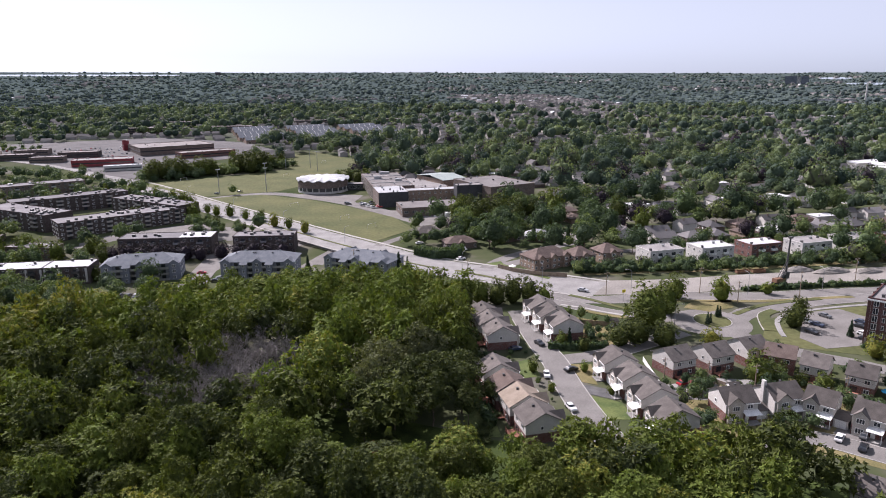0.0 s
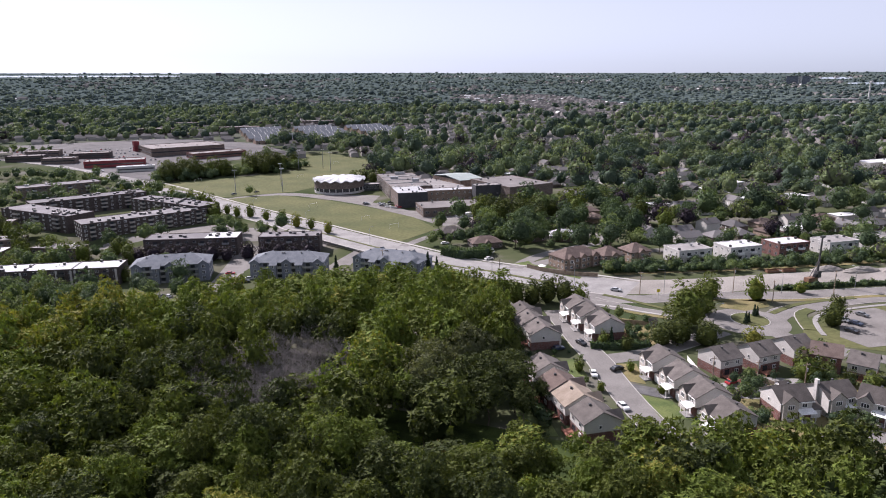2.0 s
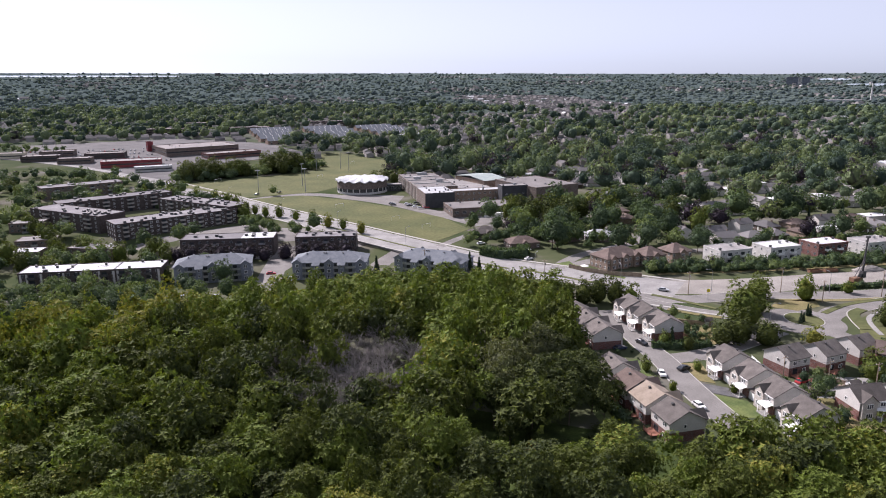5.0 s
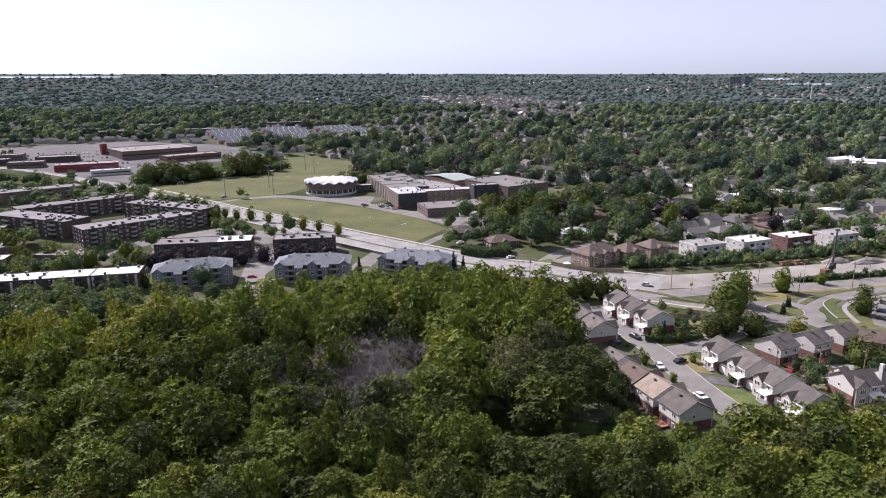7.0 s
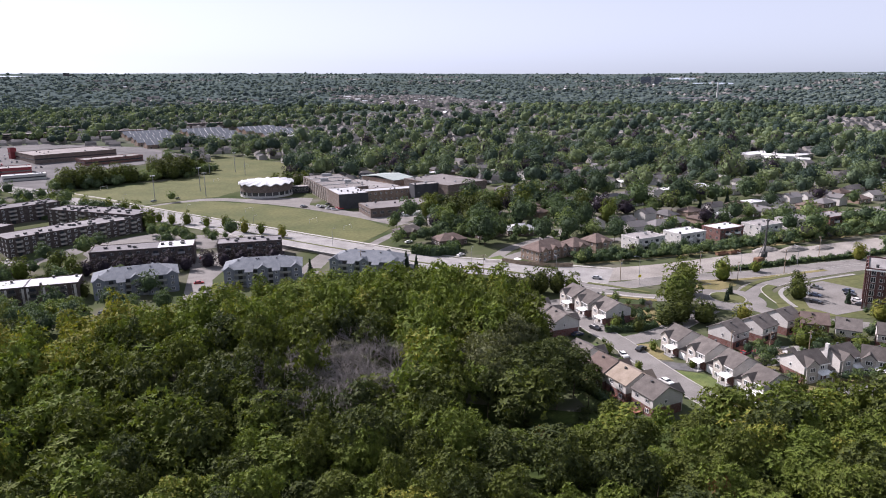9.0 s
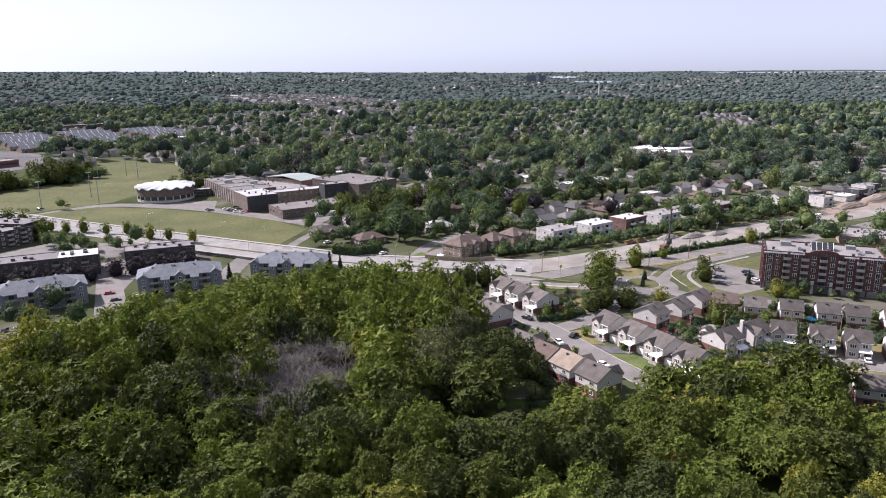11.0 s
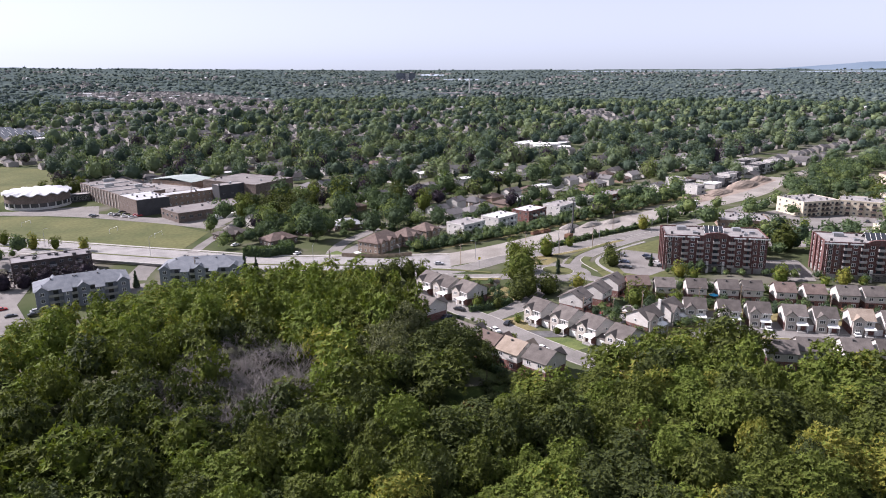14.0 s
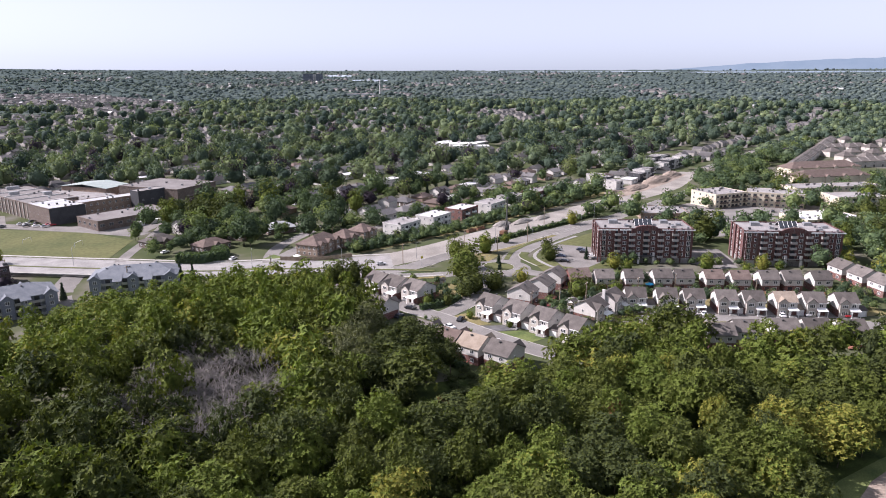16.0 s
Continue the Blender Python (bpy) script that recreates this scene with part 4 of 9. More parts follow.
    # outside the clearing the tint is dark, putting shade into the leaves
    rows = [(a, b, -0.3, r3.uniform(0.3, 0.5) if o else 0.38, 0.45 if o else 0.6, 0.75 if o else 0.3 * r3.uniform(0.0, 0.8), r3.integers(0, 8)) for a, b, o in zip(ux[keep], uy[keep], open_bit[keep])]
    # extra bushes fill the gap, their dark tint standing in for its shadow
    gx, gy, r4 = scattered(GAP, 4.2, 22)
    rows += [(a, b, -0.4, r4.uniform(0.3, 0.5), 0.4, r4.uniform(0.0, 0.15), r4.integers(0, 8)) for a, b in zip(gx, gy) if not inside(CLEARING, a, b)]
    v, t, c = gather(LOW_T, rows, 13)
    tagged(new("undergrowth", array_mesh("undergrowth", v, t, c, LEAF)), "low green bushes and saplings under the trees", "bushes", kind="stuff")


build_wood()


def dead_tree_mesh(seed, height):
    rng = np.random.default_rng(seed)
    bm = bmesh.new()

    def grow(p, d, length, r, depth):
        q = p + d * length
        rod(bm, p, q, r, r * 0.6, 4 if depth > 1 else 3)
        if depth == 0:
            return
        for k in range(6 if depth > 1 else 5):
            a = rng.uniform(0, 6.28)
            side = Vector((math.cos(a), math.sin(a), rng.uniform(0.0, 0.7)))
            nd = (d * 0.6 + side * rng.uniform(0.55, 1.0)).normalized()
            grow(p + d * length * rng.uniform(0.55, 1.0), nd, length * rng.uniform(0.5, 0.72), r * 0.5, depth - 1)

    grow(Vector((0, 0, -0.2)), Vector((rng.normal(0, 0.05), rng.normal(0, 0.05), 1)).normalized(), height * 0.42, 0.2, 3)
    me = bpy.data.meshes.new("dead_tree")
    bm.to_mesh(me), bm.free()
    me.materials.append(DEADWOOD)
    return me


def build_dead():
    meshes = [dead_tree_mesh(60 + i, 15.5) for i in range(5)]
    x, y, rng = scattered(DEAD, 6.3, 31)
    for i, (a, b) in enumerate(zip(x, y)):
        ob = new("dead_tree", meshes[i % 5])
        s = rng.uniform(0.9, 1.2)
        ob.matrix_basis = Matrix.LocRotScale((a, b, 0), Euler((0, 0, rng.uniform(0, 6.28))), (s * 1.1, s * 1.1, s))
        tagged(ob, "bare grey dead tree with fine branches", "tree", "dead trees")
    for a, b, s in ((3.5, 98, 0.9), (6, 101, 0.8), (-24, 100, 0.6), (-20, 103, 0.5), (-166, 208, 0.75), (-162, 203, 0.7), (-168, 200, 0.7), (-158, 210, 0.7), (-161, 196, 0.75), (-163, 213, 0.7), (-133, 212, 0.65), (-139, 213, 0.6)):
        ob = new("dead_tree", meshes[1])
        ob.matrix_basis = Matrix.LocRotScale((a, b, 0), Euler((0, 0, a)), (s, s, s))
        tagged(ob, "small bare grey dead tree among green ones", "tree", "dead trees")
    rust = array_mesh("crown", *MID_T[2], 0.5, LEAF_RUST)
    tr = trunk_mesh(37, 5, 0.15, 1.2)
    for a, b, s, h in ((6.5, 104, 0.6, 1.9), (9.5, 106.5, 0.45, 2.2), (60, 111, 0.45, 1.0), (-16, 137, 0.45, 1.7)):
        plant("maple_tree", rust, tr, a, b, s, h, a, "small tree with rust-brown withered leaves", "tree", "trees of the wood")


build_dead()

# ---- buildings ----
_cache = {}


def window_mesh(w, h, mullions, frame_mat):
    """One framed window: proud frame, panes set back in it."""
    key = (round(w, 2), round(h, 2), mullions, frame_mat.name)
    if key not in _cache:
        bm, t, n = bmesh.new(), 0.1, mullions + 1
        xs = [-w / 2] + [q for k in range(n) for q in (-w / 2 + t + (w - t) / n * k, -w / 2 + (w - t) / n * (k + 1))] + [w / 2]
        zs = [-h / 2, -h / 2 + t, h / 2 - t, h / 2]
        g = [[bm.verts.new((x, -0.09, z)) for z in zs] for x in xs]
        glass = []
        for i in range(len(xs) - 1):
            for j in range(3):
                quad = (g[i][j], g[i + 1][j], g[i + 1][j + 1], g[i][j + 1])
                if j == 1 and i % 2 == 1:
                    back = [bm.verts.new((v.co.x, -0.03, v.co.z)) for v in quad]
                    for k in range(4):
                        bm.faces.new((quad[k], quad[(k + 1) % 4], back[(k + 1) % 4], back[k]))
                    glass.append(bm.faces.new(back))
                else:
                    bm.faces.new(quad)
        rim = [g[i][0] for i in range(len(xs))] + [g[-1][j] for j in (1, 2, 3)] + [g[i][3] for i in range(len(xs) - 2, -1, -1)] + [g[0][2], g[0][1]]
        low = [bm.verts.new((v.co.x, 0.02, v.co.z)) for v in rim]
        for k in range(len(rim)):
            j = (k + 1) % len(rim)
            bm.faces.new((rim[j], rim[k], low[k], low[j]))
        for fc in glass:
            fc.material_index = 1
        me = bpy.data.meshes.new("window")
        bm.to_mesh(me), bm.free()
        me.materials.append(frame_mat), me.materials.append(GLASS)
        _cache[key] = me
    return _cache[key]


def window(parent, x, y, z, w, h, turn=0, mullions=1, frame_mat=None):
    """A framed window on a wall; turn: degrees from facing -y."""
    return hang("window", window_mesh(w, h, mullions, frame_mat or WHITE), None, parent, "", pose(x, y, z, 0, 0, turn))


def tray(w, d, h, t=0.06):
    """A balcony: floor slab and three thin parapet sides in one piece, open to +y."""
    bm = bmesh.new()
    o = [(-w / 2, 0), (-w / 2, -d), (w / 2, -d), (w / 2, 0)]
    i = [(-w / 2 + t, 0), (-w / 2 + t, -d + t), (w / 2 - t, -d + t), (w / 2 - t, 0)]
    rows = [[bm.verts.new((x, y, z)) for x, y in ring] for ring, z in ((o, -0.1), (o, h), (i, h), (i, 0.1))]
    for a, b in zip(rows, rows[1:]):
        for k in range(3):
            bm.faces.new((a[k], a[k + 1], b[k + 1], b[k]))
    bm.faces.new(rows[3]), bm.faces.new(rows[0][::-1])
    bmesh.ops.recalc_face_normals(bm, faces=bm.faces)
    return bm


def door(parent, x, y, z, w, h, turn=0, mat=None):
    key = ("door", w, h, (mat or WHITE).name)
    if key not in _cache:
        bm = boxed(-w / 2, w / 2, -0.07, 0.02, 0, h)
        box(bm, -w / 2 + 0.12, w / 2 - 0.12, -0.1, -0.07, 0.15, h * 0.45), box(bm, -w / 2 + 0.12, w / 2 - 0.12, -0.1, -0.07, h * 0.52, h - 0.15)
        me = bpy.data.meshes.new("door")
        bm.to_mesh(me), bm.free()
        me.materials.append(mat or WHITE)
        _cache[key] = me
    return hang("door", _cache[key], None, parent, "", pose(x, y, z, 0, 0, turn))


def gable_roof(bm, x0, x1, y0, y1, eave, ridge, over=0.4, thick=0.18, along="x"):
    """Two sloping plates that meet at a ridge."""
    if along == "x":
        ym, k = (y0 + y1) / 2, (ridge - eave) / ((y1 - y0) / 2)
        slab(bm, [(x0 - over, y0 - over, eave - over * k), (x1 + over, y0 - over, eave - over * k), (x1 + over, ym, ridge), (x0 - over, ym, ridge)], thick)
        slab(bm, [(x0 - over, ym, ridge), (x1 + over, ym, ridge), (x1 + over, y1 + over, eave - over * k), (x0 - over, y1 + over, eave - over * k)], thick)
    else:
        xm, k = (x0 + x1) / 2, (ridge - eave) / ((x1 - x0) / 2)
        slab(bm, [(x0 - over, y0 - over, eave - over * k), (xm, y0 - over, ridge), (xm, y1, ridge), (x0 - over, y1, eave - over * k)], thick)
        slab(bm, [(xm, y0 - over, ridge), (x1 + over, y0 - over, eave - over * k), (x1 + over, y1, eave - over * k), (xm, y1, ridge)], thick)
    return bm


def hip_roof(bm, x0, x1, y0, y1, eave, ridge, over=0.45, thick=0.2):
    x0, x1, y0, y1 = x0 - over, x1 + over, y0 - over, y1 + over
    d = (y1 - y0) / 2
    ym = (y0 + y1) / 2
    c = [(x0, y0, eave), (x1, y0, eave), (x1, y1, eave), (x0, y1, eave)]
    r0, r1 = (x0 + min(d, (x1 - x0) * 0.45), ym, ridge), (x1 - min(d, (x1 - x0) * 0.45), ym, ridge)
    for f in ((c[0], c[1], r1, r0), (c[2], c[3], r0, r1), (c[1], c[2], r1), (c[3], c[0], r0)):
        poly(bm, f)
    box(bm, x0, x1, y0, y1, eave - thick, eave - 0.002, "t")
    return bm


def gabled_body(bm, x0, x1, y0, y1, z0, eave, ridge):
    """Upper walls with the two gable ends, ridge along x."""
    box(bm, x0, x1, y0, y1, z0, eave, "t")
    ym = (y0 + y1) / 2
    for x, s in ((x0, 1), (x1, -1)):
        pts = [(x, y1, eave), (x, y0, eave), (x, ym, ridge - 0.12)]
        poly(bm, pts if s > 0 else pts[::-1])
    return bm


def roof_vent(parent, x, y, z):
    if "vent" not in _cache:
        bm = boxed(-0.22, 0.22, -0.22, 0.22, -0.3, 0.42)
        box(bm, -0.3, 0.3, -0.3, 0.3, 0.42, 0.55)
        me = bpy.data.meshes.new("roof_vent")
        bm.to_mesh(me), bm.free()
        me.materials.append(DARKMETAL)
        _cache["vent"] = me
    return hang("roof_vent", _cache["vent"], None, parent, "", pose(x, y, z))


def townhouse(label, L=8.2, D=9.4, lower=None, upper=None, roof=None, eave=5.4, ridge=8.0, dormer=True, garage=0, deck=True, chimney=False, name="house"):
    """A two-storey house at the origin: ridge along x, front to -y."""
    lower, upper, roof = lower or BRICK_RED, upper or SIDING, roof or SHINGLE
    e = thing(name, Matrix(), label, "house", "suburban houses")
    x0, x1, y0, y1 = -L / 2, L / 2, -D / 2, D / 2
    part("lower_wall", boxed(x0, x1, y0, y1, -0.3, 2.7), lower, e)
    part("upper_wall", gabled_body(bmesh.new(), x0 - 0.03, x1 + 0.03, y0 - 0.03, y1 + 0.03, 2.7, eave, ridge), upper, e)
    part("roof", gable_roof(bmesh.new(), x0, x1, y0, y1, eave + 0.12, ridge + 0.1), roof, e)
    bm = bmesh.new()
    k = (ridge - eave) / (D / 2)
    box(bm, x0 - 0.42, x1 + 0.42, -D / 2 - 0.52, -D / 2 - 0.4, eave - 0.4 * k - 0.16, eave - 0.4 * k + 0.02)
    part("gutter", bm, WHITE, e, "white eaves gutter")
    if dormer:
        a, b, out = x0 + 0.3, x0 + L * 0.52, 0.7
        bm = boxed(a, b, y0 - out, y0 - 0.035, -0.3, eave, "t")
        poly(bm, [(a, y0 - out, eave), (b, y0 - out, eave), ((a + b) / 2, y0 - out, eave + (b - a) * 0.42)])
        part("front_bay", bm, STUCCO_CREAM if upper is SIDING else upper, e, "front bay with a pointed gable")
        part("bay_roof", gable_roof(bmesh.new(), a, b, y0 - out, y0 + D * 0.36, eave + 0.1, eave + (b - a) * 0.45, 0.3, 0.15, "y"), roof, e)
        window(e, (a + b) / 2, y0 - out, 4.1, 1.9, 1.3, 0, 2)
        window(e, (a + b) / 2, y0 - out, 1.5, 1.9, 1.4, 0, 2)
        wx = x0 + L * 0.76
    else:
        window(e, x0 + L * 0.27, y0 - 0.03, 4.1, 1.8, 1.2, 0, 1)
        window(e, x0 + L * 0.27, y0, 1.4, 1.8, 1.4, 0, 1)
        wx = x0 + L * 0.74
    window(e, wx, y0 - 0.03, 4.1, 1.5, 1.2, 0, 1)
    if dormer:
        part("porch_roof", slab(bmesh.new(), [(x0 + L * 0.5, y0 - 2.3, 2.75), (x1 + 0.1, y0 - 2.3, 2.75), (x1 + 0.1, y0 - 0.04, 3.25), (x0 + L * 0.5, y0 - 0.04, 3.25)], 0.14), WHITE, e, "white sloping porch roof")
        for px in (x0 + L * 0.56, x1 - 0.1):
            part("porch_post", boxed(px - 0.07, px + 0.07, y0 - 2.2, y0 - 2.06, 0.28, 2.64), WHITE, e)
        part("porch_step", boxed(x0 + L * 0.54, x1, y0 - 2.4, y0 - 0.005, -0.2, 0.28), CONCRETE, e)
        door(e, x0 + L * 0.68, y0, 0.3, 1.0, 2.1)
    else:
        door(e, wx, y0, 0.1, 1.0, 2.1)
    for bx in (-L * 0.24, L * 0.24):
        window(e, bx, y1 + 0.03, 4.1, 1.5, 1.2, 180, 1)
    window(e, -L * 0.24, y1, 1.4, 1.4, 1.2, 180, 1)
    door(e, L * 0.2, y1, 0.1, 1.7, 2.1, 180, GLASS)
    for sx, turn in ((x0, -90), (x1, 90)):
        window(e, sx - 0.03 * (1 if sx < 0 else -1), 0.6, 4.1, 0.8, 1.0, turn, 0)
    if deck:
        bm = boxed(-0.5, L * 0.42, y1 + 0.01, y1 + 2.6, 0.45, 0.6)
        for px in (-0.42, L * 0.42 - 0.08):
            for py in (y1 + 0.2, y1 + 2.5):
                box(bm, px - 0.06, px + 0.06, py - 0.06, py + 0.06, -0.1, 1.5)
        for z in (1.0, 1.45):
            box(bm, -0.5, L * 0.42, y1 + 2.5, y1 + 2.58, z, z + 0.07)
        part("deck", bm, TIMBER_RED, e, "stained timber deck with railing")
    if garage:
        g0, g1 = (x1 + 0.035, x1 + 3.4) if garage > 0 else (x0 - 3.4, x0 - 0.035)
        part("garage", boxed(g0, g1, y0 + 0.6, y0 + 6.4, -0.2, 2.5), upper, e)
        part("garage_roof", gable_roof(bmesh.new(), g0, g1, y0 + 0.6, y0 + 6.4, 2.55, 3.3, 0.25, 0.14), roof, e)
        door(e, (g0 + g1) / 2, y0 + 0.6, 0.0, 2.5, 2.1)
    roof_vent(e, L * 0.1, D * 0.12, ridge - 0.55)
    if chimney:
        part("chimney", boxed(x0 - 0.75, x0 - 0.035, -0.6, 0.5, -0.2, ridge + 1.0), STUCCO_WHITE, e, "pale outside chimney")
    return e


def put(template, rows):
    """Copies of a built house at rows of x, y, turn (the first row moves the house itself)."""
    for i, (x, y, a) in enumerate(rows):
        x, y = site(x, y)
        m = pose(x, y, float(ground_z(x, y)), 0, 0, a)
        if i == 0:
            template.matrix_basis = m
        else:
            copy_thing(template, m)


def along(x, y, a, u, v):
    """The place u along and v to the left of direction a from a point."""
    c, s = math.cos(radians(a)), math.sin(radians(a))
    return x + c * u - s * v, y + s * u + c * v


# houses of the close: ridges run along the street
put(townhouse("house with red brick ground floor and pale siding gable", dormer=True, D=9.8), [(14.8, 179.2, 102)])
put(townhouse("house with brown shingle roof, brick below, pale siding above", roof=SHINGLE_BROWN, D=9.8), [(17.2, 168.4, 104)])
put(townhouse("house with tan shingle roof, brick below, pale siding above", roof=SHINGLE_TAN, D=9.8), [(20.0, 160.2, 104)])
put(townhouse("two-storey house with dark grey roof half hidden by trees", D=9.6), [(22.8, 151.0, 104), (17.8, 207.2, 100), (15.6, 216.0, 100), (14.0, 224.6, 100)])
# fronts of these face west, so they are turned about
put(townhouse("two-storey pale house with pointed front bay and white porch roof", deck=True, D=10.4), [(39.6, 214.4, -80), (36.8, 223.4, -80), (34.4, 231.8, -80)])
put(townhouse("pale house with dark pointed bay roof and white porch", L=7.4, D=10.2, garage=1), [(49.6, 184.8, -80), (52.0, 173.8, -80)])
put(townhouse("house with pale siding, pointed bay and white porch roof", L=7.3, D=10.2, garage=1), [(54.0, 163.2, -80), (55.4, 151.8, -80)])
# garden side houses behind
put(townhouse("house with brick ground floor and pale gable in gardens", dormer=False, L=8.2, D=9.4), [(67.0, 187.4, 202), (79.0, 190.0, 202), (91.5, 194.6, 200)])
put(townhouse("two-storey house with brick ground floor, pale gable and grey cross roof", L=8.6, D=8.8, garage=1), [(73.5, 161.0, 8)])
put(townhouse("two-storey pale house with tall outside chimney and cross roof", L=8.6, D=8.8, lower=SIDING, chimney=True, garage=0), [(86.0, 163.0, 12)])
# the two long rows
put(townhouse("two-storey house all in brown-red brick with brown roof", upper=BRICK_RED, roof=SHINGLE_BROWN, dormer=False, D=8.4), [along(97, 194, -30, 4.0, -4.2) + (150,)])
ROW_BACK = [(105, 187), (114, 180), (123, 173), (129.6, 167.6), (138, 160), (145.2, 153), (154, 146), (161, 140.4), (169.4, 133)]
put(townhouse("two-storey house with pale gable and grey shingle roof", dormer=False, L=7.0, D=8.4), [along(x, y, -39, 3.8, -4.3) + (141,) for i, (x, y) in enumerate(ROW_BACK) if i not in (4, 5)])
put(townhouse("two-storey house with pale gable and brown shingle roof", dormer=False, L=7.0, D=8.4, roof=SHINGLE_BROWN), [along(x, y, -39, 3.8, -4.3) + (141,) for i, (x, y) in enumerate(ROW_BACK) if i in (4, 5)])
ROW_FRONT = [(95.5, 165), (103.6, 157.6), (110.4, 151), (118, 143), (124.6, 136.4), (132.6, 129), (140, 122.4), (148.4, 115)]
put(townhouse("two-storey pale house with pointed bay, white porch and garage", L=7.0, D=8.4, upper=SIDING, garage=1), [along(x, y, -42, 3.8, -4.3) + (-42,) for i, (x, y) in enumerate(ROW_FRONT) if i in (0, 3, 7)])
put(townhouse("two-storey pale house with pointed bay and white porch", L=7.0, D=8.4), [along(x, y, -42, 3.8, -4.3) + (-42,) for i, (x, y) in enumerate(ROW_FRONT) if i in (1, 2, 4, 6)])
put(townhouse("two-storey pale house with orange-tan roof, pointed bay and white porch", L=7.0, D=8.4, roof=SHINGLE_TAN, garage=1), [along(x, y, -42, 3.8, -4.3) + (-42,) for i, (x, y) in enumerate(ROW_FRONT) if i == 5])
ROW_NEAR = [(85.5, 126), (94.5, 122.6), (105, 115.5), (113, 109.6), (121, 102)]
put(townhouse("two-storey pale house half hidden behind the wood's edge", dormer=False, L=7.8, D=8.6), [along(x, y, -40, 3.8, -4.3) + (140,) for x, y in ROW_NEAR])
put(townhouse("two-storey house with brick ground floor at the row's end", dormer=False, L=8.4, D=9.0), [unsite(195, 131.5) + (62,), unsite(189.5, 121.5) + (62,), unsite(184, 111.5) + (62,)])

# tan brick houses with brown hip roofs across the boulevard


def hip_house(label, L, D, eave, ridge, wall, roof, gables=2, windows=3):
    e = thing("house", Matrix(), label, "house", "suburban houses")
    part("wall", boxed(0, L, 0, D, -0.3, eave), wall, e)
    part("roof", hip_roof(bmesh.new(), 0, L, 0, D, eave, ridge), roof, e)
    for k in range(gables):
        gx = L * (k + 0.5) / gables
        bm = boxed(gx - 1.7, gx + 1.7, -0.8, -0.005, -0.3, eave, "t")
        poly(bm, [(gx - 1.7, -0.8, eave), (gx + 1.7, -0.8, eave), (gx, -0.8, eave + 1.5)])
        part("front_bay", bm, wall, e)
        part("bay_roof", gable_roof(bmesh.new(), gx - 1.7, gx + 1.7, -0.8, D * 0.3, eave + 0.08, eave + 1.6, 0.3, 0.14, "y"), roof, e)
        for z in (1.5, 4.1):
            if z < eave - 0.7:
                window(e, gx, -0.8, z, 1.6, 1.3, 0, 1)
    for k in range(windows):
        for z in (1.5, 4.1):
            if z < eave - 0.7:
                window(e, L * (k + 0.05 + 0.9 / windows * 0.5) / windows if gables == 0 else 0.9 + (L - 1.8) * k / max(1, windows - 1), 0, z, 1.1, 1.3, 0, 0)
                window(e, 0, D * (k + 0.5) / windows, z, 1.0, 1.2, -90, 0)
    roof_vent(e, L * 0.4, D * 0.6, ridge - 0.6)
    return e


put(hip_house("long tan brick house with brown hipped roof behind a timber fence", 21, 12, 5.6, 9.2, BRICK_TAN, SHINGLE_BROWN, 3, 4), [(39.5, 290.5, 28)])
for _x, _y, _a, _r, _l in ((-9, 379, 20, "dark", SHINGLE), (8, 354, 14, "grey-brown", SHINGLE_BROWN), (33, 366, 24, "brown", SHINGLE_BROWN), (50, 371, -8, "pale grey", PALE_ROOF)):
    _h = hip_house("low brown brick bungalow with " + _r + " hipped roof", 16, 11, 3.2, 6.0, BRICK_BROWN, _l, 1, 3)
    _h.matrix_basis = pose(_x - 8, _y - 5, 0, 0, 0, _a)
put(hip_house("tan brick house with brown hipped roof among shrubs", 11, 11, 5.4, 8.8, BRICK_TAN, SHINGLE_BROWN, 1, 2), [(58, 296, 20), (71.5, 301.5, 20)])

# flat-roofed blocks


